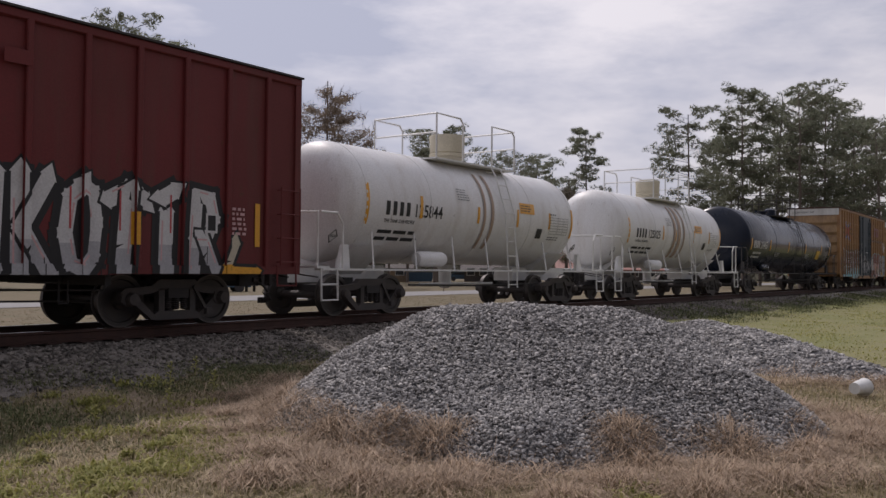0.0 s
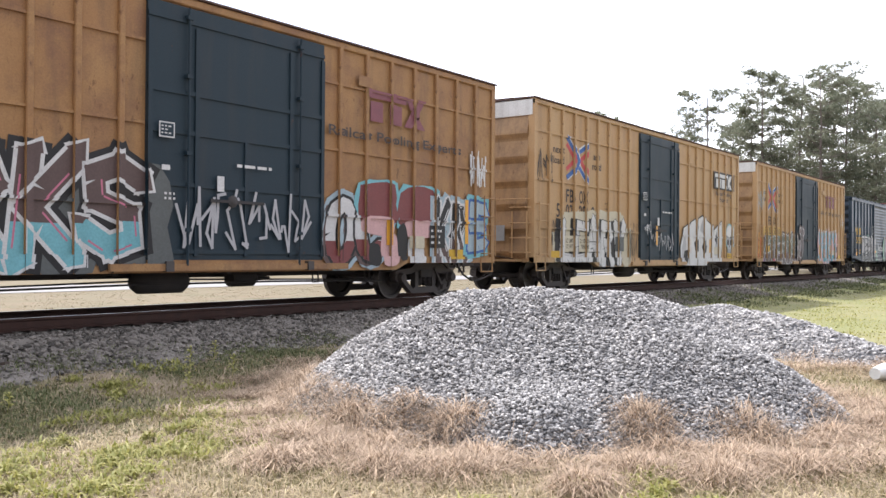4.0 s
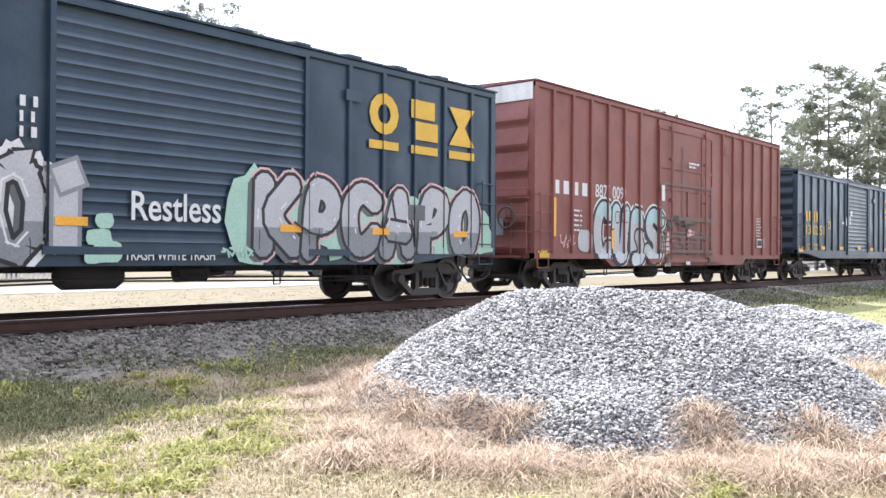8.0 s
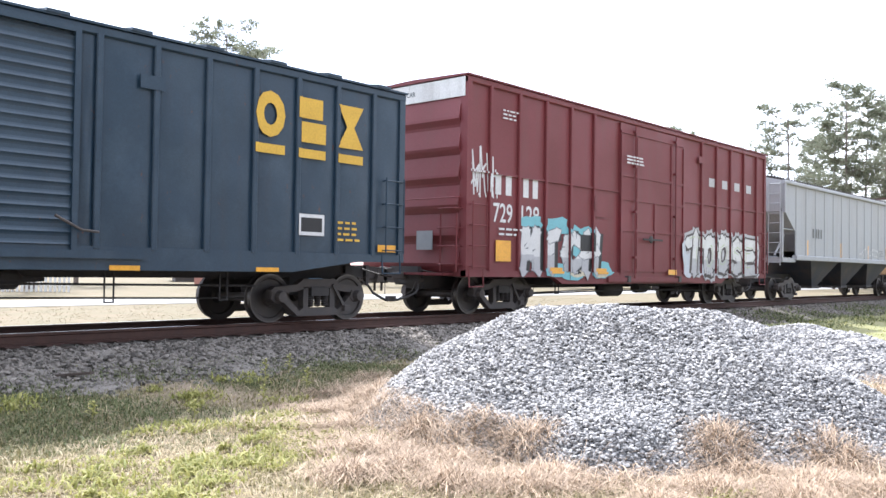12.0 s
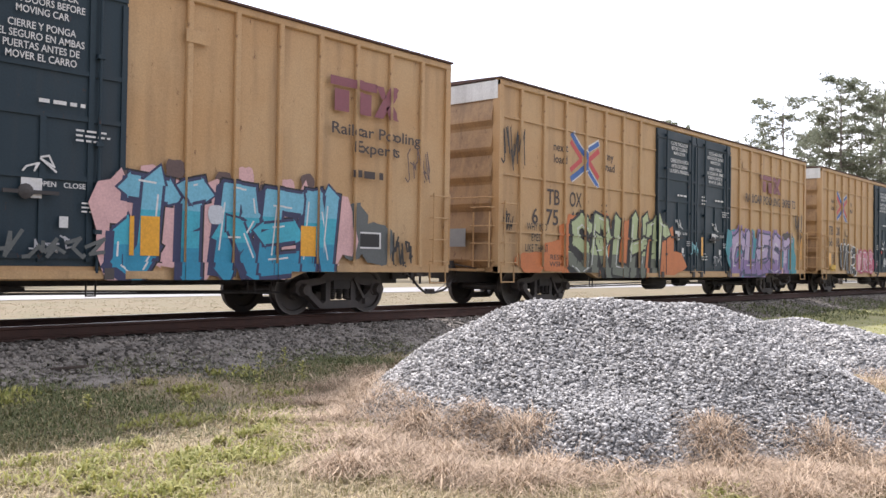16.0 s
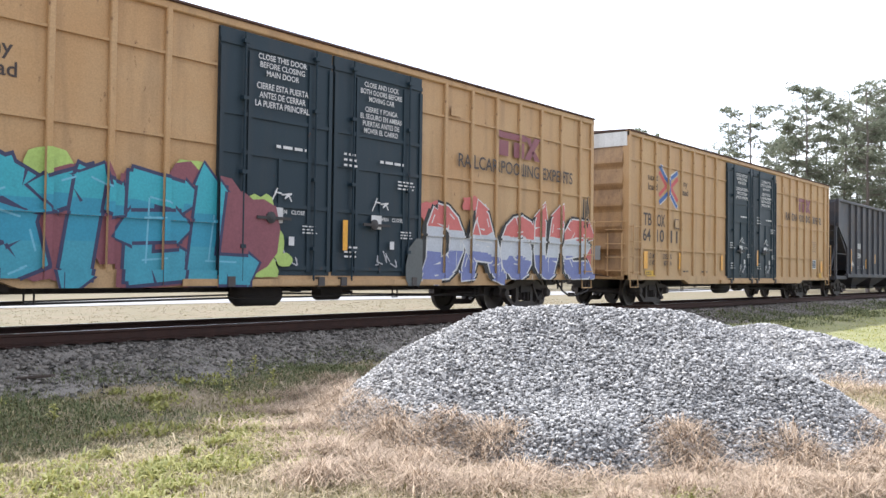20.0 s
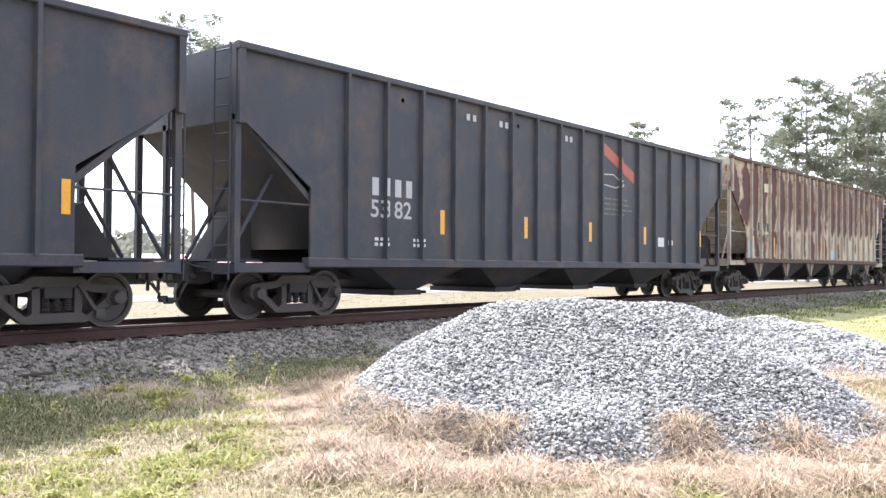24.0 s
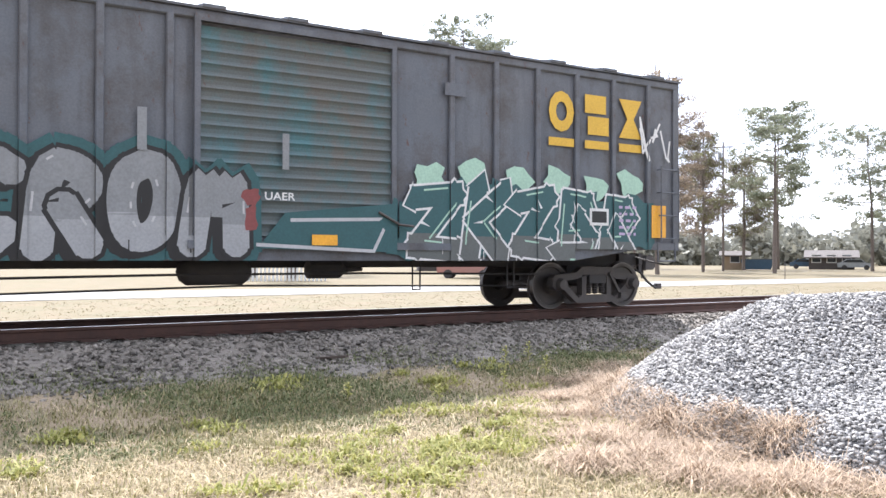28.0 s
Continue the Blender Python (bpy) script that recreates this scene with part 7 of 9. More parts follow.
for x, g in zip(COLS["short"][0], ("5", "05", "50", "0")):
    words(c, g, x, 1.96, x + 0.21 * len(g) - 0.03, 2.27, P_DARK)
letters(c, "J", 6.15, 0.9, 7.0, 2.4, 43, P_BROWN, P_SILVER, "silver-edged shape on the door", P_BROWN, soft=1)
plate(c, 1.35, 1.2, 1.85, 1.45, P_YEL, "placard", "yellow notice plate")
plate(c, 2.16, 0.79, 2.5, 0.89, P_RED, "reflector", "small red tag")
letters(c, "PERCS", 9.95, 0.64, 13.75, 2.4, 42, P_BREEZE, P_ROSE, "light blue graffiti with pink gaps and white edge", P_WHITE, P_ROSE, P_WHITE, P_TEALB, None, P_ROSE, fat=0.36, rim=0.03, halo=0.08, drop=(-0.08, -0.08), spikes=False, soft=1)
for x in (10.17, 12.34):
    plate(c, x, 1.11, x + 0.13, 1.6, P_REFL, "reflector", "upright amber reflector strip")
plate(c, 12.83, 1.1, 13.38, 1.36, P_CREAM, "stencil", "clean stencil panel")
plate(c, 13.64, 1.24, 13.94, 1.53, P_GREY, "stencil", "dark data panel")
plate(c, 14.19, 0.91, 14.68, 1.08, P_YEL, "placard", "yellow notice plate")
pool_mark(c, 11.5, 3.58, 13.43, 4.2, P_MAROON)
pool_words(c, 10.34, 3.13, 14.6, 3.38)
scrawl(c, 0.15, 2.9, 0.95, 3.9, P_SKY, 6, 5)
scrawl(c, 14.7, 2.6, 15.3, 3.4, P_WHITE, 7, 4)
strip_marks(c, (0.25,), 1.1, 2.0)

CSX = dict(posts=(0.8, 0.87), ends="waves", door_style="louvre", truck_at=1.62, drop=0.2, roof_ribs=True)


def rail_marks(c, big, groups):
    mx, mz = 0.92, 2.34
    blocks(c, 2, mx, mz, mx + 0.58, mz + 0.4, P_YEL, gap=0.2)
    blocks(c, 2, mx + 0.92, mz, mx + 1.45, mz + 0.4, P_YEL, gap=0.2)
    x = mx + 0.05
    for g in groups:
        words(c, g, x, 1.82, x + 0.28 * len(g), 2.2, P_YEL)
        x += 0.82
    words(c, "LD LMT\nLT WT", 1.0, 1.2, 1.45, 1.48, P_YEL)
    words(c, "158200\n61800", 1.85, 1.2, 2.35, 1.48, P_YEL)
    a, z0, b, z1 = big
    blocks(c, 3, a, z0, b, z1, P_YEL, "three large yellow underlined owner's marks", 0.45, True)


c = boxcar(109.86, 15.66, 4.44, 0.95, BLUE, "dark blue boxcar with silver graffiti and yellow marks", (5.95, 10.35), BLUE, **CSX)
rail_marks(c, (11.85, 2.9, 14.9, 3.95), ("158", "559"))
letters(c, "MEHO", 2.7, 0.78, 5.9, 2.2, 51, P_SILVER, P_BLACK, "silver graffiti piece over mint shading", P_WHITE, P_GREY, P_WHITE, P_DULL, None, None, P_MINT, fat=0.36)
words(c, "Restless", 7.1, 1.4, 8.6, 1.82, P_WHITE, "script", "white sprayed script")
words(c, "TRASH WHITE TRASH", 7.0, 0.83, 8.5, 0.98, P_WHITE, "script", "white sprayed script")
letters(c, "I", 5.75, 0.85, 6.55, 2.2, 52, P_SILVER, P_DULL, "silver sprayed shape", fat=0.5, spikes=False)
blobs(c, ((6.7, 1.38, 0.14, 0.11, 0), (6.62, 1.15, 0.2, 0.12, 0), (6.75, 0.95, 0.22, 0.16, 0), (6.55, 0.88, 0.14, 0.1, 0)), [P_MINT], "mint sprayed bubbles", 0.1)
letters(c, "KPCAPO", 9.2, 0.8, 15.1, 2.3, 53, P_SILVER, P_BLACK, "round silver graffiti letters", P_ROSE, P_GREY, P_WHITE, P_DULL, None, P_MINT, fat=0.4, soft=2, halo=0.04, spikes=False)
plate(c, 12.89, 1.6, 13.38, 1.9, P_GREY, "stencil", "dark data panel")
scrawl(c, 8.6, 0.85, 9.2, 1.05, P_MINT, 10, 4)
plate(c, 0.8, 1.1, 1.3, 1.31, P_REFL, "reflector", "amber reflector plate")
for x in (6.0, 9.75, 11.93, 14.25):
    plate(c, x, 1.3, x + 0.45, 1.42, P_REFL, "reflector", "amber reflector plate")
lines(c, 5.55, 2.4, 5.85, 3.0, 3, P_WHITE, 0.7, 13)

c = boxcar(127.03, 15.62, 4.97, 0.86, RED, "oxide red boxcar with silver graffiti", (6.07, 9.73), RED, posts=(0.79, 0.855), header=CREAMW, truck_at=1.9, drop=0.2, roof_mat=RED, brake_wheel=True)
blocks(c, 4, 0.8, 2.42, 2.4, 2.74, P_WHITE)
words(c, "887", 2.74, 2.42, 3.33, 2.76, P_WHITE)
words(c, "009", 3.6, 2.42, 4.18, 2.76, P_WHITE)
letters(c, "CUBS", 2.65, 0.64, 6.3, 2.42, 61, P_SILVER, P_BLACK, "large pale bubble graffiti with dark gaps", P_WHITE, P_BLACK, P_WHITE, P_HAZE, P_CYAN2, fat=0.44, soft=2, rim=0.06, halo=0.05, spikes=False, split=(0.2, 0.74))
blobs(c, ((3.85, 1.95, 0.12, 0.17, 1), (3.85, 1.95, 0.1, 0.14, 0), (4.2, 1.98, 0.12, 0.18, 1), (4.2, 1.98, 0.1, 0.15, 0), (2.2, 1.3, 0.3, 0.28, 0)), [P_SILVER, P_BLACK], "pale sprayed ovals", 0.08)
words(c, "2012", 6.38, 0.64, 6.75, 0.76, P_WHITE, "script", "white sprayed year")
scrawl(c, 1.1, 1.1, 1.68, 1.44, P_ROSE, 62, 4, 0.03)
plate(c, 0.74, 1.39, 0.88, 2.31, P_REFL, "reflector", "upright amber reflector strip")
plate(c, 0.17, 0.88, 0.58, 1.05, P_YEL, "placard", "yellow notice plate")
plate(c, 3.55, 1.12, 3.69, 1.6, P_REFL, "reflector", "upright amber reflector strip")
for q in ((6.1, 2.98, 9.6, 3.04), (6.1, 1.98, 9.6, 2.06), (6.1, 1.02, 9.65, 1.12), (6.12, 1.0, 6.2, 2.4), (7.55, 1.0, 7.62, 4.2), (9.5, 1.1, 9.58, 3.1), (6.3, 1.5, 9.3, 1.54), (8.6, 1.1, 8.65, 3.9)):
    plate(c, *q, P_BROWN, "grease_line", "dark greased rail of the door")
blobs(c, ((7.9, 1.95, 0.16, 0.22, 0), (8.05, 1.62, 0.3, 0.1, 1), (6.75, 1.85, 0.25, 0.09, 2), (6.55, 1.3, 0.12, 0.3, 1)), [P_BROWN, P_ROSE, P_DTEAL], "worn patches on the door", 0.5, 12)
scrawl(c, 6.3, 1.2, 8.6, 2.1, P_BROWN, 12, 8, 0.025)
lines(c, 6.2, 1.0, 9.6, 1.7, 5, P_BROWN, 0.3, 33, "grime_streak")
plate(c, 6.95, 1.95, 7.25, 2.12, P_BLACK, "stencil", "dark data plate")
plate(c, 6.15, 2.5, 6.35, 2.95, P_WHITE, "stencil", "white paint patch")
lines(c, 1.6, 1.5, 2.2, 2.1, 5, P_WHITE, 0.35, 14)
lines(c, 7.9, 3.55, 8.6, 3.75, 2, P_WHITE, 0.6, 15)
lines(c, 13.4, 1.6, 13.9, 2.3, 7, P_WHITE, 0.35, 16)
plate(c, 13.45, 1.25, 13.95, 1.55, P_WHITE, "stencil")
plate(c, 13.5, 1.3, 13.9, 1.5, P_BLACK, "stencil")
plate(c, 7.72, 0.68, 8.0, 0.78, P_WHITE, "stencil", "white paint patch")

for front, num, yel in ((144.55, ("13", "02", "51"), 0), (161.7, ("13", "05", "44"), 1)):
    c = boxcar(front, 15.68, 4.24, 1.08, BLUE, "dark blue-green boxcar with yellow marks and louvred door", (6.25, 9.35), BLUE, **CSX)
    rail_marks(c, (12.25, 2.8, 14.6, 3.82), num)
    plate(c, 0.12, 1.13, 0.62, 1.33, P_REFL, "reflector", "amber reflector plate")
    for x, z in ((2.8, 1.24), (5.25, 1.25), (7.65, 1.28), (9.85, 1.24), (12.3, 1.24), (15.0, 1.26)):
        zz = z if yel == 0 else z - 0.42
        if yel and (x < 2.9 or x > 14.5):
            zz = z - (0.42 if x < 14.5 else 0)
        plate(c, x, zz, x + 0.46, zz + 0.13, P_REFL, "reflector", "amber reflector plate")
    plate(c, 13.15, 1.5, 13.72, 1.86, P_WHITE, "stencil", "white stencil panel")
    plate(c, 13.2, 1.56, 13.67, 1.8, P_BLACK, "stencil")
    plate(c, 3.62, 2.1, 3.94, 2.4, P_YEL, "stencil", "yellow outlined stencil")
    plate(c, 3.66, 2.14, 3.90, 2.36, BLUE, "stencil")
    for x, z0, z1, w in ((5.5, 2.35, 2.45, 0.3), (6.0, 2.3, 2.65, 0.12), (6.4, 2.35, 2.7, 0.14), (6.5, 2.75, 2.95, 0.3)):
        plate(c, x, z0, x + w, z1, P_WHITE, "stencil", "white paint patch")
    lines(c, 14.0, 1.4, 14.6, 1.8, 4, P_YEL, 0.4, 18)
    if yel:
        plate(c, 5.45, 2.1, 5.85, 2.42, P_REFL, "reflector")

c = boxcar(179.2, 15.7, 4.96, 0.82, MAROON, "maroon boxcar with white lettering and cyan graffiti", (6.06, 9.65), MAROON, posts=(0.79, 1.02), belts=(3.02,), header=CREAMW, truck_at=1.9, drop=0.16, roof_mat=MAROON, brake_wheel=False)
blocks(c, 2, 0.95, 2.58, 1.6, 3.0, P_WHITE)
blocks(c, 2, 1.95, 2.58, 2.58, 3.0, P_WHITE)
words(c, "729", 0.93, 1.98, 1.6, 2.4, P_WHITE)
words(c, "128", 1.93, 1.98, 2.6, 2.4, P_WHITE)
blocks(c, 4, 11.3, 3.58, 14.6, 3.84, P_SILVER, gap=0.7)
scrawl(c, 0.05, 2.4, 1.05, 3.55, P_WHITE, 14, 8, 0.04)
blobs(c, ((2.3, 2.0, 0.45, 0.2, 0), (3.3, 2.0, 0.6, 0.22, 0), (4.4, 1.7, 0.5, 0.4, 0), (5.3, 1.0, 0.5, 0.22, 0), (3.6, 0.95, 0.9, 0.2, 0), (4.2, 0.95, 0.4, 0.15, 1), (5.2, 0.9, 0.3, 0.1, 1)), [P_CYAN, P_CREAM], "cyan overspray round the piece", 0.3)
letters(c, "MICH", 1.85, 0.9, 5.2, 2.0, 71, P_WHITE, P_DULL, "silver graffiti with cyan clouds", None, P_BLACK, None, P_SILVER, None, None, fat=0.42, rim=0.02, drop=(0.14, 0.0))
plate(c, 4.3, 1.45, 4.9, 1.85, P_BLACK, "stencil", "black data panel")
letters(c, "TOOSE", 9.95, 0.86, 14.8, 2.15, 72, P_WHITE, P_DARK, "pale green-white block graffiti", P_SILVER, P_DARK, P_FERN, P_SILVER, None, P_HAZE, fat=0.4)
blobs(c, ((5.2, 2.6, 0.4, 0.3, 0),), [MAROON], "repainted patch")
plate(c, 1.0, 1.15, 1.53, 1.6, P_REFL, "reflector", "amber reflector plate")
for x in (3.03, 5.0, 8.6):
    plate(c, x, 0.9, x + 0.5, 1.04, P_REFL, "reflector", "amber reflector plate")
lines(c, 1.1, 1.68, 1.9, 1.9, 2, P_WHITE, 0.4, 20)
lines(c, 6.3, 3.75, 7.4, 4.0, 3, P_WHITE, 0.5, 21)
lines(c, 1.2, 4.2, 1.8, 4.45, 3, P_WHITE, 0.4, 22)

c = hopper(196.6, 16.75, 4.28, 1.58, GREY, "light grey covered hopper car with smooth sides", 1.05, 3, 3.3, 2.45, 1.25, 1.75, COAL, top_style="closed", bay_low=0.42, smooth_posts=True)
strip_marks(c, (2.4, 6.2, 9.87, 12.47, 15.2), 1.68, 2.25, 0.11)
plate(c, 12.6, 1.86, 13.05, 2.16, P_BLACK, "stencil", "black data panel")
lines(c, 12.65, 1.9, 13.0, 2.12, 3, P_WHITE, 0.5, 24)
lines(c, 11.6, 1.8, 12.2, 2.1, 4, P_GREY, 0.3, 25)
blocks(c, 4, 2.9, 2.35, 4.0, 2.7, P_GREY)
scrawl(c, 8.6, 1.72, 11.5, 2.15, P_WHITE, 16, 6, 0.03)

TB = dict(header=CREAMW, truck_at=2.42, drop=0.13, door_style="double", roof_mat=RAILM)
TBD = (7.05, 11.97)


def door_notes(c, seed):
    words(c, "CLOSE THIS DOOR\nBEFORE CLOSING\nMAIN DOOR", 7.8, 4.14, 8.85, 4.5, P_WHITE)
    words(c, "CIERRE ESTA PUERTA\nANTES DE CERRAR\nLA PUERTA PRINCIPAL", 7.75, 3.62, 8.92, 4.02, P_WHITE)
    words(c, "CLOSE AND LOCK\nBOTH DOORS BEFORE\nMOVING CAR", 10.17, 4.10, 11.3, 4.46, P_WHITE)
    words(c, "CIERRE Y PONGA\nEL SEGURO EN AMBAS\nPUERTAS ANTES DE\nMOVER EL CARRO", 10.17, 3.5, 11.3, 4.0, P_WHITE)
    for x in (7.75, 10.15):
        plate(c, x + 0.35, 1.72, x + 0.62, 1.98, P_WHITE, "placard", "white door placard")
        scrawl(c, x + 0.35, 2.05, x + 0.8, 2.3, P_WHITE, seed + 2, 2, 0.025)
    lines(c, 7.25, 1.85, 7.7, 2.1, 3, P_WHITE, 0.4, seed + 3)
    for x in (7.2, 9.7):
        words(c, "OPEN", x + 1.0, 1.88, x + 1.25, 1.95, P_WHITE)
        words(c, "CLOSE", x + 1.35, 1.88, x + 1.65, 1.95, P_WHITE)
        lines(c, x + 1.6, 1.55, x + 2.0, 1.72, 3, P_WHITE, 0.4, seed + 6)
        lines(c, x + 0.1, 1.15, x + 0.5, 1.4, 3, P_WHITE, 0.4, seed + 7)
        lines(c, x + 1.0, 2.95, x + 1.7, 3.05, 1, P_WHITE, 0.5, seed + 8)
        plate(c, x + 1.3, 1.35, x + 1.42, 1.5, P_WHITE, "placard", "small white door card")
        scrawl(c, x + 0.9, 1.0, x + 1.5, 1.32, P_SILVER, seed + 9, 3, 0.022)
    lines(c, 11.2, 2.5, 11.7, 2.7, 3, P_WHITE, 0.4, seed + 4)
    lines(c, 9.75, 2.8, 10.1, 3.1, 3, P_WHITE, 0.4, seed + 5)
    plate(c, 9.75, 1.3, 9.87, 1.85, P_REFL, "reflector")


def low_plates(c, number="80700"):
    """Amber plates, weight stencils and the yellow notice low on a double-door boxcar."""
    for x0, x1 in ((0.95, 1.2), (3.3, 3.42), (6.62, 6.78)):
        plate(c, x0, 1.1, x1, 1.6, P_REFL, "reflector", "upright amber reflector plate")
    words(c, "LD LMT\nLT WT", 1.28, 1.2, 1.68, 1.55, P_DARK)
    words(c, "205300\n" + number, 2.2, 1.2, 2.75, 1.55, P_DARK)
    plate(c, 1.04, 0.88, 1.57, 1.05, P_YEL, "placard", "yellow notice plate")
    lines(c, 1.1, 0.91, 1.5, 1.02, 2, P_DARK, 0.5, 7)
    plate(c, 3.0, 2.35, 3.3, 2.63, P_DARK, "stencil", "small outlined square")
    plate(c, 3.02, 2.37, 3.28, 2.61, YELLOW, "stencil")
    for x in (3.6, 5.0):
        lines(c, x, 1.0, x + 0.5, 1.08, 1, P_DARK, 0.6, 8)


def end_data(c):
    plate(c, 16.34, 1.26, 16.99, 1.63, P_WHITE, "stencil", "white framed data panel")
    plate(c, 16.38, 1.3, 16.95, 1.59, P_NAVYP, "stencil")
    lines(c, 16.42, 1.33, 16.9, 1.56, 4, P_WHITE, 0.3, 91)
    plate(c, 17.65, 1.1, 17.9, 1.59, P_REFL, "reflector", "broad amber reflector plate")
    plate(c, 17.25, 0.87, 17.76, 1.07, P_YEL, "placard", "yellow notice plate")
    for x in (16.38, 16.75):
        lines(c, x, 1.95, x + 0.27, 2.42, 6, P_DARK, 0.35, 92)


c = boxcar(215.06, 18.92, 4.96, 0.78, YELLOW, "yellow double-door boxcar with black and cyan graffiti", TBD, NAVY, belts=(), posts=(0.83, 0.855), **TB)
box_marks(c, (1.97, 3.18, 1.87, 2.45, 1.28, 2.0, 4.25), ("6", "65", "11", "2"), "long")
door_notes(c, 30)
letters(c, "NEIN", 0.95, 0.74, 4.1, 1.98, 81, P_BROWN, P_SILVER, "white and brown graffiti piece", P_CREAM, None, P_WHITE, P_LILAC, None, P_WHITE, fat=0.36)
letters(c, "CARD", 4.1, 0.78, 6.6, 2.0, 82, P_BLACK, P_WHITE, "black graffiti letters with white edges", P_WHITE, None, P_SILVER, P_GREY, None, P_WHITE, fat=0.4, soft=1, spikes=False)
blobs(c, [(11.9 + 0.42 * k, 2.05 + 0.12 * (k % 3), 0.16, 0.15, k % 2) for k in range(10)] + [(16.35, 1.5, 0.35, 0.5, 2), (16.9, 1.3, 0.4, 0.4, 2)], [P_BROWN, P_ROSE, P_GREY], "dark and pink overspray dots", 0.15)
letters(c, "JIREN", 11.8, 0.62, 15.95, 2.2, 83, P_SPRAY, P_INDIGO, "bright blue graffiti piece with dark outline", P_BLACK, P_INDIGO, P_WHITE, P_DEEPSKY, P_BREEZE, P_ROSE, fat=0.4, rim=0.04, halo=0.03, lean=0.2)
blobs(c, ((13.45, 1.65, 0.14, 0.15, 0),), [P_HAZE], "pale sprayed dot", 0.05)
plate(c, 12.03, 1.0, 12.1, 1.56, P_REFL, "reflector", "amber reflector strip")
plate(c, 12.2, 1.0, 12.5, 1.57, P_REFL, "reflector", "broad amber reflector plate")
plate(c, 15.12, 1.04, 15.45, 1.55, P_REFL, "reflector", "broad amber reflector plate")
plate(c, 16.43, 1.2, 17.0, 1.5, P_WHITE, "stencil", "white framed data panel")
plate(c, 16.47, 1.23, 16.96, 1.47, P_BLACK, "stencil")
scrawl(c, 17.26, 0.88, 17.84, 1.5, P_BLACK, 84, 6, 0.04)
scrawl(c, 17.6, 2.4, 18.3, 3.2, P_BROWN, 85, 5, 0.025)
scrawl(c, 7.2, 0.95, 11.6, 1.3, P_GREY, 86, 16, 0.05)
scrawl(c, 7.6, 1.0, 9.2, 1.6, P_WHITE, 31, 6, 0.05)
scrawl(c, 7.7, 3.3, 9.0, 4.3, P_WHITE, 32, 5, 0.04)
pool_mark(c, 15.7, 3.6, 17.4, 4.2, P_MAROON)
lines(c, 16.27, 2.42, 17.27, 2.64, 1, P_DARK, 0.6, 87)
words(c, "Railcar Pooling\nExperts", 15.75, 2.85, 18.0, 3.4, P_DARK)
for x0, x1 in ((1.95, 2.46), (2.55, 3.2)):
    plate(c, x0, 1.06, x1, 1.5, YELLOW, "stencil", "clean stencil panel")
    if x0 < 2:
        words(c, "LD LMT\nLT WT", x0 + 0.06, 1.12, x1 - 0.06, 1.42, P_DARK)
    else:
        lines(c, x0 + 0.05, 1.12, x1 - 0.05, 1.4, 2, P_DARK, 0.5, 40)
strip_marks(c, (3.5, 6.5), 1.1, 1.6)

c = boxcar(235.6, 18.84, 4.96, 0.78, YELLOW, "yellow double-door boxcar with olive and purple graffiti", TBD, NAVY, belts=(4.17, 2.92, 1.68), posts=(0.80, 0.895, 0.67, 0.905), **TB)
box_marks(c, (2.83, 2.95, 1.95, 2.36, 1.35, 1.88, 4.4), ("6", "75", "49", "3"), "four")
door_notes(c, 50)
blobs(c, ((1.2, 1.0, 0.6, 0.26, 0), (2.2, 1.15, 0.7, 0.42, 0), (3.0, 1.1, 0.5, 0.45, 0), (7.9, 1.05, 0.9, 0.35, 0), (6.6, 0.95, 0.5, 0.3, 0)), [P_ORANGE], "orange-red sprayed background", 0.25)
words(c, "RESIN\nWSH1", 1.95, 0.92, 2.6, 1.2, P_DARK, "script", "dark sprayed words")
letters(c, "SRLHT", 2.8, 0.63, 7.5, 2.28, 92, P_FERN, P_BLACK, "pale green and grey graffiti with angular black outline", None, P_BLACK, P_WHITE, P_SMOKE, None, P_ORANGE, fat=0.36, rim=0.06, lean=0.14, drop=(-0.13, -0.09))
letters(c, "CLESI", 12.0, 0.66, 17.3, 2.15, 93, P_LILAC, P_INDIGO, "purple and lilac graffiti piece on teal", P_PURPLE, P_INDIGO, P_WHITE, P_PURPLE, None, P_TEAL, P_ROSE, fat=0.36, lean=0.22)
blobs(c, ((16.75, 2.1, 0.3, 0.14, 0), (17.1, 2.15, 0.25, 0.1, 0)), [P_DARK], "dark rubbed patch", 0.35)
plate(c, 18.16, 1.31, 18.3, 2.28, P_REFL, "reflector", "upright amber reflector strip")
scrawl(c, 0.05, 3.0, 0.82, 3.95, P_BLACK, 51, 5, 0.035)
words(c, "WHY YO\nEYES\nLIKE THAT", 0.97, 1.25, 1.78, 1.9, P_BLACK, "script", "black sprayed words")
scrawl(c, 0.15, 1.6, 0.5, 2.2, P_BLACK, 53, 3, 0.03)
scrawl(c, 17.7, 1.9, 18.4, 3.0, P_BLACK, 54, 4, 0.04)
scrawl(c, 9.0, 1.3, 9.5, 1.75, P_CYAN, 55, 4, 0.03)
pool_mark(c, 14.4, 3.55, 16.25, 4.12, P_MAROON)
pool_words(c, 13.15, 3.13, 17.7, 3.42, True)

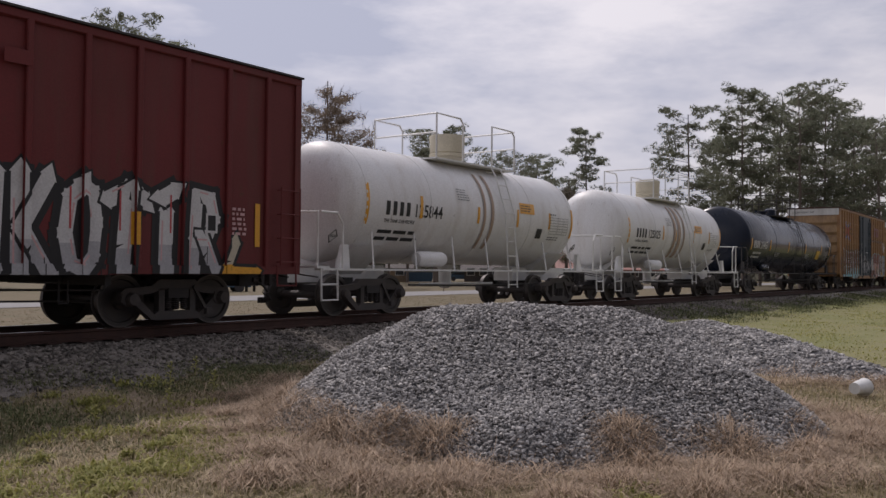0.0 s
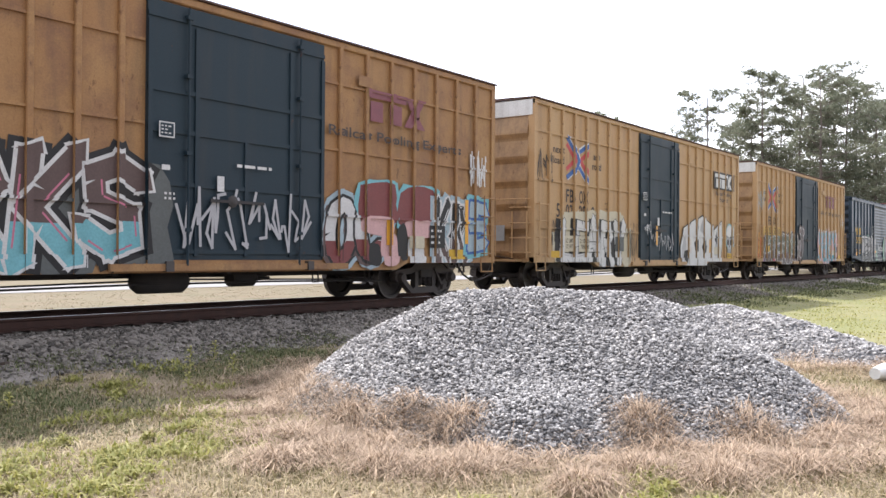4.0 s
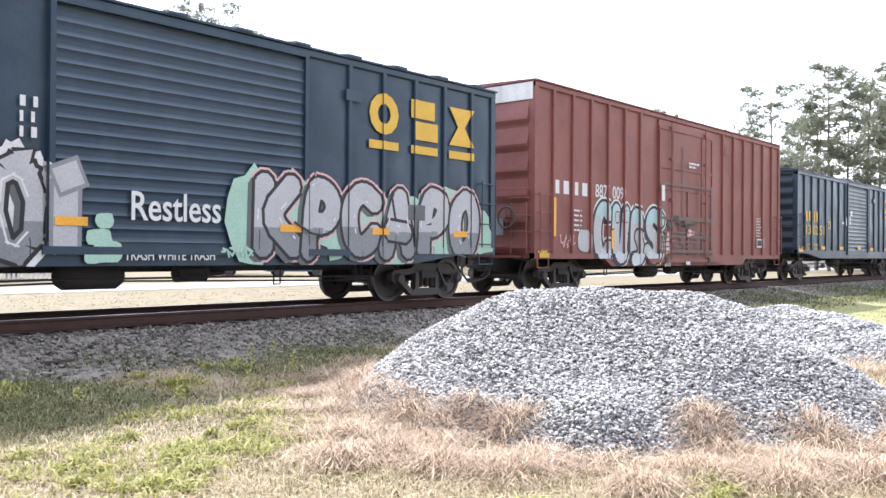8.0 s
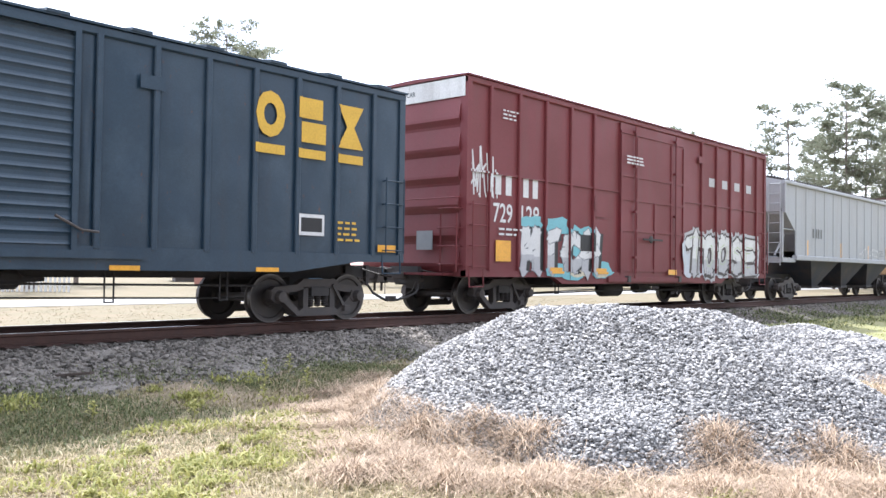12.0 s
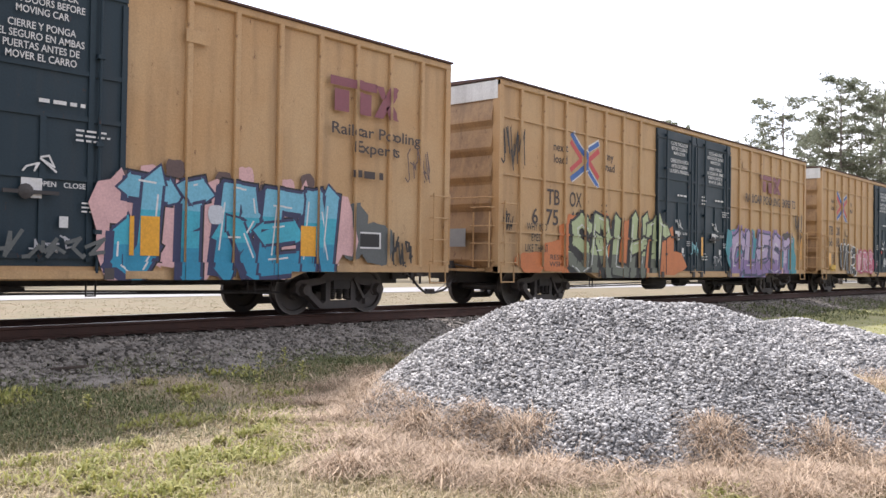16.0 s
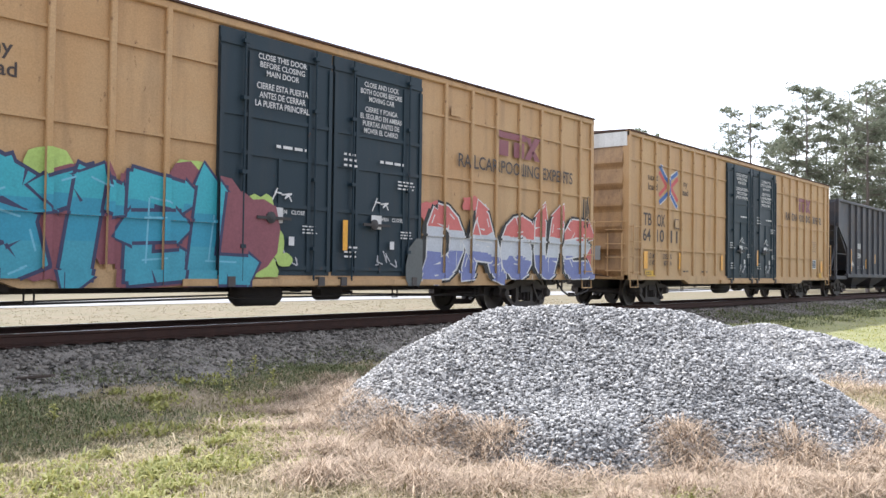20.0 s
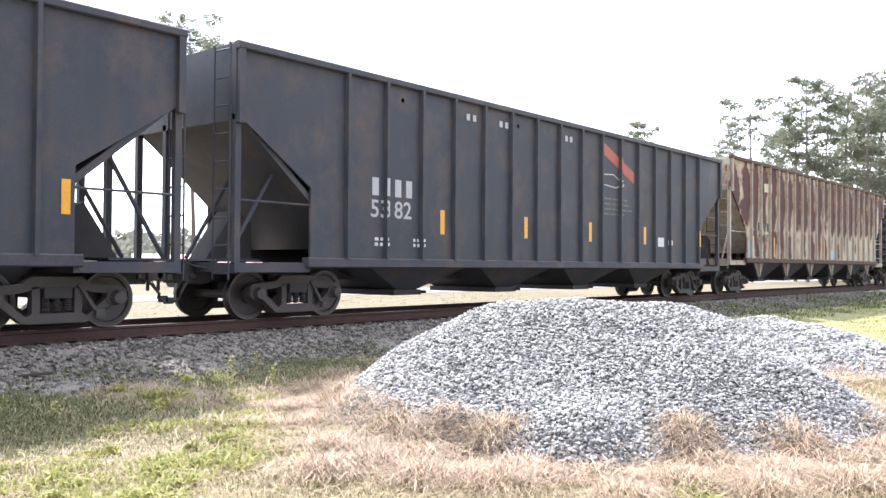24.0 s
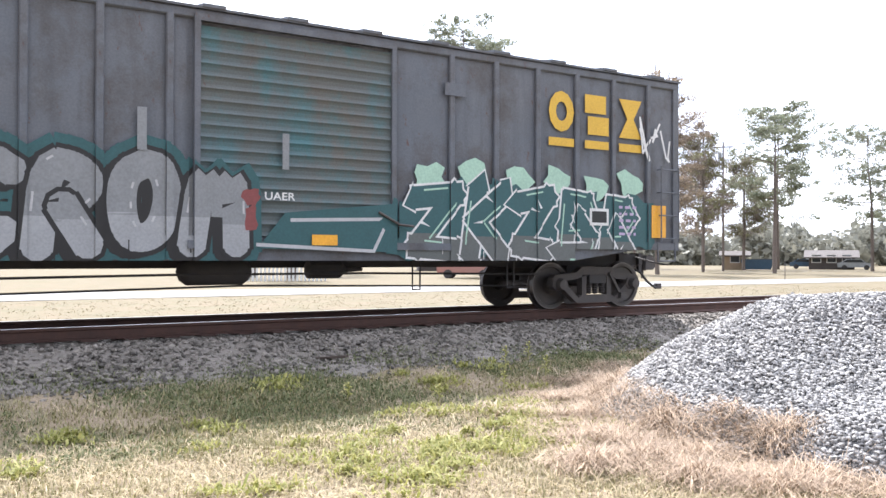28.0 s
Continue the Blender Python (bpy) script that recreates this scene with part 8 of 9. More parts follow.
c = boxcar(256.24, 18.84, 4.96, 0.78, YELLOW, "yellow double-door boxcar with black, pink and teal graffiti", TBD, NAVY, belts=(4.17, 2.92, 1.68), posts=(0.80, 0.895, 0.67, 0.905), **TB)
box_marks(c, (1.96, 2.95, 0.95, 2.34, 0.96, 1.88, 3.6), ("66", "38", "81"), "split")
door_notes(c, 60)
low_plates(c, "80500")
letters(c, "VIE", 2.35, 0.66, 4.35, 2.02, 101, P_BLACK, P_WHITE, "bold black graffiti letters with white edge", None, P_BLACK, None, None, None, None, fat=0.46, rim=0.045, spikes=False, soft=1)
plate(c, 3.65, 1.15, 3.77, 1.62, P_REFL, "reflector", "upright amber reflector strip")
letters(c, "GRS", 4.65, 0.85, 6.75, 1.78, 102, P_PINK, P_WHITE, "pink bubble graffiti with white outline", P_MAGENTA, None, P_ROSE, P_MAGENTA, None, P_MAGENTA, fat=0.42, soft=2, spikes=False, rim=0.03)
blobs(c, ((4.8, 1.3, 0.25, 0.38, 0),), [P_ROSE], "pale pink sprayed oval", 0.08)
letters(c, "SPNTR", 12.0, 0.68, 15.6, 1.98, 103, P_CYAN, P_BLACK, "teal and pink graffiti piece", P_ROSE, P_INDIGO, P_WHITE, P_TEAL, None, P_ROSE, fat=0.38)
letters(c, "BUS", 15.75, 0.74, 18.45, 2.0, 104, P_AZURE, P_DARK, "blue, red and green rounded graffiti", P_PINK, P_INDIGO, P_ROSE, P_SPRAY, P_GREENS, P_ROSE, fat=0.4, soft=1, spikes=False, split=(0.3, 0.74))
plate(c, 14.86, 1.21, 14.97, 1.6, P_REFL, "reflector", "upright amber reflector strip")
plate(c, 17.9, 1.16, 18.12, 1.68, P_REFL, "reflector", "broad amber reflector plate")
plate(c, 17.54, 0.99, 17.96, 1.1, P_YEL, "placard", "yellow notice plate")
plate(c, 7.73, 1.7, 7.88, 1.83, P_RED, "placard", "small red door tag")
scrawl(c, 8.1, 1.1, 8.6, 1.5, P_WHITE, 61, 4, 0.03)
scrawl(c, 10.4, 1.1, 10.9, 1.5, P_WHITE, 62, 4, 0.03)
pool_mark(c, 14.5, 3.58, 16.28, 4.12, P_MAROON)
pool_words(c, 13.15, 3.17, 17.76, 3.46, True)
plate(c, 1.1, 0.95, 1.65, 1.13, P_YEL, "placard", "yellow notice plate")

c = boxcar(277.1, 18.84, 4.96, 0.78, YELLOW, "yellow double-door boxcar with large teal and red-blue graffiti", TBD, NAVY, belts=(4.17, 2.92, 1.68), posts=(0.80, 0.895, 0.67, 0.905), **TB)
box_marks(c, (1.9, 3.0, 1.0, 2.36, 1.0, 1.9, 3.6), ("64", "43", "02"), "split")
door_notes(c, 70)
blobs(c, ((0.75, 1.7, 0.2, 0.4, 0), (1.0, 0.95, 0.25, 0.25, 0), (2.0, 2.45, 0.25, 0.15, 0), (4.4, 2.35, 0.35, 0.2, 0), (6.6, 2.4, 0.35, 0.2, 0), (7.9, 1.9, 0.3, 0.28, 0), (8.1, 1.4, 0.3, 0.3, 0), (7.9, 1.0, 0.4, 0.22, 0), (8.4, 1.1, 0.2, 0.12, 0)), [P_LIME], "lime sprayed clouds", 0.2)
letters(c, "BESTEL", 0.95, 0.64, 7.7, 2.4, 111, P_AZURE, P_INDIGO, "large blue-teal graffiti piece with lime edges", None, P_MAROON, P_BREEZE, P_TEALB, P_CYAN3, P_MAROON, fat=0.44, rim=0.045, split=(0.34, 0.72), lean=0.04)
plate(c, 0.95, 1.9, 3.55, 2.3, P_GREY, "stencil", "dark patch behind the number")
for x, g in zip(COLS["split"][0], ("64", "09", "77")):
    words(c, g, x + 0.1, 1.95, x + 0.55, 2.25, P_WHITE)
blobs(c, ((12.3, 2.1, 0.4, 0.3, 0), (13.6, 2.4, 0.35, 0.18, 0), (18.4, 1.6, 0.35, 0.6, 1), (11.8, 1.1, 0.35, 0.5, 1), (18.5, 1.2, 0.3, 0.4, 0)), [P_CORAL, P_GREY], "red and grey overspray", 0.35)
letters(c, "DAGUE", 12.1, 0.7, 18.6, 2.4, 112, P_HAZE, P_WHITE, "red to blue shaded graffiti piece", P_BLACK, P_BLACK, P_WHITE, P_SLATE, P_CORAL, None, fat=0.42, rim=0.03, halo=0.05, split=(0.36, 0.66), drop=(-0.16, -0.04), soft=1)
scrawl(c, 18.2, 2.1, 18.6, 3.0, P_BLACK, 71, 3, 0.04)
pool_mark(c, 14.5, 3.58, 16.28, 4.12, P_MAROON)
pool_words(c, 13.15, 3.17, 17.76, 3.46, True)

c = boxcar(297.9, 18.9, 4.96, 0.78, YELLOW, "clean yellow double-door boxcar with dark blue doors", TBD, NAVY, belts=(4.17, 2.92, 1.68), posts=(0.80, 0.895, 0.67, 0.905), **TB)
box_marks(c, (1.97, 3.0, 1.0, 2.36, 1.05, 1.9, 3.6), ("64", "10", "11"), "split")
door_notes(c, 80)
pool_mark(c, 14.5, 3.58, 16.28, 4.12, P_MAROON)
pool_words(c, 13.15, 3.17, 17.76, 3.46, True)
low_plates(c)
end_data(c)

c = hopper(318.2, 20.2, 4.5, 1.0, COAL, "black open-top coal hopper car with amber strips", 1.06, 4, 3.4, 2.3, 1.7, 1.7, COAL, first_post=2.05)
blocks(c, 4, 3.37, 2.3, 4.02, 2.57, P_WHITE)
words(c, "5304", 3.38, 1.84, 4.02, 2.1, P_WHITE)
scrawl(c, 2.2, 1.4, 2.75, 1.75, P_WHITE, 94, 3, 0.04)
plate(c, 2.0, 1.2, 2.12, 2.25, P_REFL, "reflector", "upright amber reflector strip")
for x in (4.93, 6.74, 9.85, 13.0, 15.6, 18.3):
    plate(c, x, 1.35 if x < 6 else 1.62, x + 0.13, 1.82 if x < 6 else 2.1, P_REFL, "reflector", "upright amber reflector strip")
lines(c, 3.2, 1.3, 3.6, 1.5, 2, P_WHITE, 0.6, 95)
lines(c, 4.1, 1.3, 4.5, 1.5, 2, P_WHITE, 0.6, 96)
paint_on(c, "stripe", [([(12.1, 4.1), (12.1, 3.8), (13.6, 3.1), (13.6, 3.4)], 0)], [P_STRIPE], "faded red diagonal stripe")
c = hopper(339.4, 19.9, 4.55, 1.0, COAL, "rust-dusted black coal hopper car with red stripe", 1.04, 4, 3.4, 2.3, 1.6, 1.7, COAL, first_post=2.46)
blocks(c, 4, 3.1, 2.28, 4.3, 2.62, P_SILVER)
words(c, "53 82", 3.1, 1.86, 4.25, 2.2, P_SILVER)
for x in (5.15, 8.22, 11.2, 14.3, 18.0):
    plate(c, x, 1.6, x + 0.14, 2.1, P_REFL, "reflector", "upright amber reflector strip")
paint_on(c, "stripe", [([(11.9, 4.3), (11.9, 3.98), (13.68, 3.28), (13.68, 3.6)], 0)], [P_STRIPE], "faded red diagonal stripe")
lines(c, 11.95, 2.3, 13.6, 2.85, 4, P_GREY, 0.35, 98)
paint_on(c, "worn_outline", [(q, 0) for q in thick([(11.95, 3.15), (11.95, 3.42), (12.5, 3.45), (13.1, 3.2), (12.6, 3.1), (11.95, 3.15)], 0.03)], [P_SILVER], "worn white outline under the stripe")
plate(c, 15.2, 1.55, 15.6, 1.82, P_WHITE, "placard", "white paper placard")
plate(c, 15.9, 1.6, 16.05, 1.75, P_WHITE, "placard")
lines(c, 3.2, 1.3, 3.6, 1.5, 2, P_WHITE, 0.6, 97)
lines(c, 4.3, 1.3, 4.7, 1.5, 2, P_WHITE, 0.6, 99)
for x in (6.0, 7.2, 10.0):
    lines(c, x, 4.05, x + 0.5, 4.25, 1, P_SILVER, 0.7, 12)

c = hopper(360.25, 21.05, 4.82, 1.22, RUSTY, "cream hopper car heavily rusted through, no roof", 0.9553, 5, 3.75, 2.3, 1.45, 1.6, COAL, OLDCREAM, bay_low=0.42, first_post=1.86, webs=True)
blocks(c, 4, 2.55, 2.3, 3.75, 2.62, P_DARK, gap=0.35)
words(c, "102 07", 2.45, 1.88, 3.68, 2.18, P_DARK)
plate(c, 1.6, 1.3, 1.96, 1.95, P_SKY, "placard", "pale blue repaint patch")
plate(c, 11.65, 1.34, 12.45, 1.74, P_SKY, "placard", "pale blue repaint patch")
for x in (2.08, 4.3, 10.4, 16.8):
    plate(c, x, 1.35, x + 0.11, 2.1, P_REFL, "reflector", "upright amber reflector strip")
plate(c, 3.26, 3.78, 3.82, 4.1, P_CREAM, "placard", "pale card plate")

c = boxcar(382.7, 15.58, 4.23, 1.08, FADED, "faded charcoal boxcar with teal and silver graffiti", (6.35, 9.38), LOUVRE, **CSX)
rail_marks(c, (12.4, 2.85, 14.6, 3.8), ("12", "97", "21"))
scrawl(c, 0.2, 3.4, 1.9, 4.1, P_WHITE, 81, 5, 0.07)
scrawl(c, 0.95, 2.5, 1.5, 3.1, P_WHITE, 82, 4, 0.05)
letters(c, "RUZ", 0.4, 0.82, 3.4, 1.85, 121, P_TEAL, P_CYAN, "teal sprayed background shapes", None, None, P_WHITE, P_DTEAL, None, P_TEAL, fat=0.4)
letters(c, "CROM", 3.35, 0.82, 7.1, 2.35, 122, P_DULL, P_BLACK, "rounded dull silver graffiti with black outline and teal glow", P_DTEAL, P_BLACK, P_SILVER, P_DULL2, None, None, fat=0.42, soft=2, rim=0.05, halo=0.12, spikes=False)
blobs(c, ((7.1, 1.75, 0.14, 0.12, 0), (7.1, 1.45, 0.1, 0.2, 0)), [P_MUSH], "dark red sprayed flecks", 0.3)
words(c, "UAER", 7.3, 1.72, 7.75, 1.83, P_WHITE, "script", "small white sprayed tag")
paint_on(c, "graffiti", [([(7.2, 1.05), (7.6, 1.55), (9.5, 1.75), (9.3, 1.5), (9.6, 1.0)], 0)] + [(q, 1) for q in thick([(7.2, 1.1), (9.0, 1.02), (9.25, 1.5), (7.7, 1.45)], 0.05)], [P_DTEAL, P_SILVER], "teal sprayed swoosh on the door")
tops = random.Random(9)
paint_on(c, "graffiti", [(blob(tops, 10.0 + 0.86 * k, 2.18 + 0.06 * (k % 2), 0.34, 0.26, 11, 0.4), 0) for k in range(6)], [P_MINT], "mint sprayed humps above the piece")
letters(c, "ZKZBR", 9.6, 0.8, 14.5, 2.15, 123, P_DTEAL, P_WHITE, "dark teal graffiti with white outlines", None, None, P_MINT, P_GREY, None, P_DTEAL, fat=0.4, rim=0.03, lean=0.25)
scrawl(c, 14.5, 2.7, 15.3, 3.5, P_WHITE, 84, 3, 0.04)
plate(c, 0.2, 1.6, 0.55, 1.9, P_REFL, "reflector")
plate(c, 0.15, 1.3, 0.6, 1.5, P_REFL, "reflector")
plate(c, 14.8, 1.3, 15.2, 1.9, P_REFL, "reflector")
plate(c, 5.6, 2.3, 5.72, 2.85, P_DULL, "stencil", "pale paint patch")
plate(c, 7.55, 2.15, 7.65, 2.65, P_DULL, "stencil", "pale paint patch")
plate(c, 8.0, 1.1, 8.4, 1.25, P_REFL, "reflector")
plate(c, 13.3, 1.5, 13.75, 1.8, P_WHITE, "stencil")
plate(c, 13.35, 1.55, 13.7, 1.75, P_BLACK, "stencil")
lines(c, 14.0, 1.3, 14.5, 1.9, 5, P_LILAC, 0.4, 130)


couple_train()


# ---- trees, far woods and buildings ----
def along_ray(az, dist):
    return dist * math.cos(radians(az)), dist * math.sin(radians(az))


def leaf_cards(centres, radii, per, size, r, flat=0.6, wide=0.45):
    """Small bent leaf or needle sprays, scattered in uneven clumps."""
    c = np.repeat(np.asarray(centres, float), per, 0)
    s = np.repeat(np.asarray(radii, float), per)
    n = len(c)
    d = r.normal(size=(n, 3))
    d /= np.linalg.norm(d, axis=1)[:, None]
    o = c + d * (s * r.uniform(0.15, 1.0, n) ** 0.5)[:, None] * np.array([1, 1, flat])
    a = r.normal(size=(n, 3))
    a /= np.linalg.norm(a, axis=1)[:, None]
    b = np.cross(a, r.normal(size=(n, 3)))
    b /= np.linalg.norm(b, axis=1)[:, None] + 1e-9
    k = (size * np.exp(r.normal(0, 0.35, n)))[:, None]
    V = np.stack([o - a * k, o + b * k * wide, o + a * k, o - b * k * wide], 1).reshape(-1, 3)
    return V, np.arange(n)[:, None] * 4 + np.array([0, 1, 2, 3])


def tree(kind, az, dist, high, crown_from, spread, seed, mat, label, per=26, lean=0.0, trunk_r=0.22, bare=0.0):
    x, y = along_ray(az, dist)
    z = float(ground_z(x, y))
    ob = thing(kind, label, "tree", pose(x, y, z - 0.05, lean, 0, seed * 40), "trees beyond the track")
    r = np.random.default_rng(seed)
    bend = r.normal(0, 0.25, (8, 2)).cumsum(0) * 0.35
    pts = [(bend[min(7, k)][0] * k / 8, bend[min(7, k)][1] * k / 8, high * 0.96 * k / 8) for k in range(9)]
    tb = Build()
    for k in range(8):
        tb.rod(pts[k], pts[k + 1], trunk_r * (1 - 0.1 * k), 8, trunk_r * (1 - 0.1 * (k + 1)) + 0.01)
    part("trunk", tb, BARK, ob, smooth=True)
    limbs, cs, rs = Build(), [], []
    pine = kind == "pine_tree"
    n = int(24 + high)
    for k in range(n):
        q = crown_from + (1 - crown_from) * (k + r.uniform(0, 1)) / n
        f = (q - crown_from) / (1 - crown_from)
        if pine:
            reach = spread * (0.30 + 0.78 * math.sin(math.pi * (0.14 + 0.74 * f)) ** 0.8) * r.uniform(0.5, 1.12)
            rise = r.uniform(0.0, 0.28) + 0.35 * f * f
        else:
            q *= 0.9
            reach = spread * (0.25 + 0.75 * math.sin(math.pi * (0.2 + 0.72 * f))) * r.uniform(0.45, 1.1)
            rise = r.uniform(0.1, 0.5)
        a = r.uniform(0, 2 * math.pi)
        t = q * 8
        i = min(7, int(t))
        p = Vector(pts[i]).lerp(Vector(pts[i + 1]), min(1.0, t - i))
        e = p + Vector((math.cos(a) * reach, math.sin(a) * reach, reach * rise))
        e.z = min(e.z, high)
        m = p.lerp(e, 0.55) + Vector((0, 0, -0.06 * reach))
        limbs.rod(p, m, 0.055 * (1.3 - f), 4, 0.04).rod(m, e, 0.04, 4, 0.015)
        if r.random() > bare:
            side = Vector((-math.sin(a), math.cos(a), 0.15))
            spots = [(p.lerp(e, u), 1.0) for u in ((0.55, 0.8, 1.0) if pine else (0.45, 0.65, 0.85, 1.0))]
            if pine:
                for u, w in ((0.5, 0.34), (0.68, -0.32), (0.82, 0.26), (0.9, -0.22)):
                    g = p.lerp(e, u) + side * (w * reach * r.uniform(0.6, 1.2))
                    limbs.rod(p.lerp(e, u - 0.15), g, 0.02, 3, 0.01)
                    spots.append((g, 0.8))
            for g, w in spots:
                cs.append((g.x + r.normal(0, 0.18), g.y + r.normal(0, 0.18), min(high, g.z + r.normal(0, 0.14))))
                rs.append(r.uniform(0.5, 1.0) * w * (0.45 + spread * (0.085 if pine else 0.11)))
    tagged(part("branchwork", limbs, BARK, ob), kind="stuff")
    V, F = leaf_cards(cs, rs, int(per * 1.35) if pine else int(per * 1.6), 0.15 if pine else 0.11, r, 0.55, 0.32 if pine else 0.45)
    part("crown", cloud("crown", V, F, mat), mat, ob)
    if not pine:
        V, F = leaf_cards(cs, [q * 1.3 for q in rs], 26, 0.5, r, 0.8, 0.035)
        tagged(part("twig_haze", cloud("twig_haze", V, F, TWIG), TWIG, ob), kind="stuff")
    return ob


def top(dist, el):
    return dist * math.tan(radians(el)) + 1.6


PINE = "tall dark green pine beyond the track"
def pines(rows):
    for az, dist, el, frm, sp, seed in rows:
        tree("pine_tree", az, dist, top(dist, el), frm * 0.9 if frm > 0.6 else frm * 0.75, sp * 1.2, seed, NEEDLE, PINE, per=25)


pines((
        (20.1, 100, 10.4, 0.42, 3.3, 1), (16.9, 104, 11.8, 0.5, 3.0, 2), (17.6, 112, 9.2, 0.4, 3.0, 3), (14.9, 106, 11.3, 0.38, 3.6, 4), (13.6, 100, 11.4, 0.34, 3.8, 5), (12.3, 108, 10.9, 0.36, 3.8, 6)))
pines((
        (10.6, 102, 8.9, 0.34, 3.4, 7), (9.2, 98, 8.6, 0.36, 3.6, 8), (11.6, 116, 10.2, 0.34, 3.6, 9), (15.9, 118, 10.0, 0.36, 3.4, 10), (8.0, 110, 8.2, 0.3, 3.6, 24), (18.8, 118, 8.4, 0.4, 3.0, 25), (13.0, 122, 10.4, 0.3, 4.0, 26), (9.9, 120, 9.3, 0.2, 3.8, 31), (12.0, 128, 9.8, 0.2, 4.2, 32), (14.2, 126, 10.2, 0.2, 4.0, 33), (8.6, 122, 8.0, 0.2, 4.0, 34)))
pines((
        (26.5, 118, 9.4, 0.5, 2.6, 11), (36.2, 122, 8.9, 0.4, 5.0, 12), (55.5, 78, 15.2, 0.72, 3.6, 13), (29.9, 125, 7.5, 0.45, 3.4, 27), (64.5, 80, 13.6, 0.5, 3.0, 28), (52.3, 104, 8.6, 0.5, 2.6, 29)))
tree("oak_tree", 43.4, 82, top(82, 12.7), 0.3, 4.6, 14, RUSTLEAF, "budding russet broadleaf tree beyond the track", 40)
tree("oak_tree", 46.8, 84, top(84, 10.8), 0.2, 3.4, 35, TWIG, "bare pale broadleaf tree beyond the track", 3)
tree("oak_tree", 40.6, 110, top(110, 7.4), 0.3, 4.2, 15, RUSTLEAF, "hazy russet broadleaf tree beyond the road", 26)
tree("oak_tree", 38.2, 112, top(112, 7.0), 0.3, 3.6, 16, PALELEAF, "hazy pale green broadleaf tree beyond the road", 26)
tree("pine_tree", 31.0, 112, top(112, 7.6), 0.4, 5.6, 17, NEEDLE, "spreading green pine beyond the road", 24)
tree("oak_tree", 40.6, 96, top(96, 9.0), 0.35, 3.6, 18, PALELEAF, "pale green broadleaf tree beyond the road", 26, trunk_r=0.15)
tree("pine_tree", 36.4, 92, top(92, 9.3), 0.42, 4.2, 19, NEEDLE, "round-topped pine beyond the road", 24)
tree("oak_tree", 27.8, 104, top(104, 6.2), 0.25, 2.2, 20, PALELEAF, "small pale green tree beside the red roof", 18)
tree("cypress_tree", 67.0, 62, top(62, 14.8), 0.3, 2.6, 21, PALELEAF, "tall thinly leafed cypress with a straight trunk", 9, trunk_r=0.38, bare=0.4)
tree("cypress_tree", 69.5, 66, top(66, 12.0), 0.3, 2.4, 22, PALELEAF, "tall thinly leafed cypress with a straight trunk", 9, trunk_r=0.3, bare=0.4)
tree("oak_tree", 44.8, 120, top(120, 6.2), 0.3, 4.5, 23, RUSTLEAF, "hazy russet broadleaf tree beyond the road", 22)

# far woods along the horizon
r7 = np.random.default_rng(70)
cs, rs = [], []
for k in range(560):
    az = r7.uniform(-4, 100)
    d = r7.uniform(170, 260)
    x, y = along_ray(az, d)
    hgt = d * math.tan(radians(1.65 + 0.45 * math.sin(az * 0.9) + 0.3 * math.sin(az * 2.7)))
    for j in range(5):
        cs.append((x + r7.normal(0, 3), y + r7.normal(0, 3), hgt * (j + r7.uniform(0.2, 1.0)) / 5))
        rs.append(r7.uniform(2.0, 4.0))
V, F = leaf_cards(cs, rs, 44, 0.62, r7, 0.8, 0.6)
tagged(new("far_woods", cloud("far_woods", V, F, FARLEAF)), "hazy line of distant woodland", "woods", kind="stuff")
cs, rs = [], []
for k in range(90):
    az = r7.uniform(2, 14)
    d = r7.uniform(125, 175)
    x, y = along_ray(az, d)
    cs.append((x, y, r7.uniform(0.3, 6.0)))
    rs.append(r7.uniform(1.2, 2.6))
V, F = leaf_cards(cs, rs, 40, 0.42, r7, 0.8)
tagged(new("understorey", cloud("understorey", V, F, NEEDLE)), "dark undergrowth below the pines", "woods", kind="stuff")


def house(az, dist, w, d, eave, ridge, wall_mat, roof_mat, label, turn=0.0, windows=4):
    x, y = along_ray(az, dist)
    ob = thing("house", label, "house", pose(x, y, float(ground_z(x, y)) + 0.0, 0, 0, az - 90 + turn))
    part("wall", Build().box(-w / 2, w / 2, -d / 2, d / 2, -0.2, eave), wall_mat, ob)
    o = 0.6
    part("roof", Build().sweep([[(-w / 2 - o, -d / 2 - o, eave - 0.05), (-w / 2 - o, 0, ridge), (-w / 2 - o, d / 2 + o, eave - 0.05), (-w / 2 - o, d / 2 + o, eave - 0.2), (-w / 2 - o, -d / 2 - o, eave - 0.2)], [(w / 2 + o, -d / 2 - o, eave - 0.05), (w / 2 + o, 0, ridge), (w / 2 + o, d / 2 + o, eave - 0.05), (w / 2 + o, d / 2 + o, eave - 0.2), (w / 2 + o, -d / 2 - o, eave - 0.2)]]), roof_mat, ob)
    for k in range(windows):
        cx = -w / 2 + w * (k + 0.5) / windows
        win = part("window", Build().box(cx - 0.6, cx + 0.6, -d / 2 - 0.06, -d / 2 - 0.01, 0.9, 2.0), WHITEM, ob)
        part("pane", Build().box(cx - 0.5, cx + 0.5, -d / 2 - 0.09, -d / 2 - 0.065, 1.0, 1.9), DARKGLASS, win)
    return ob


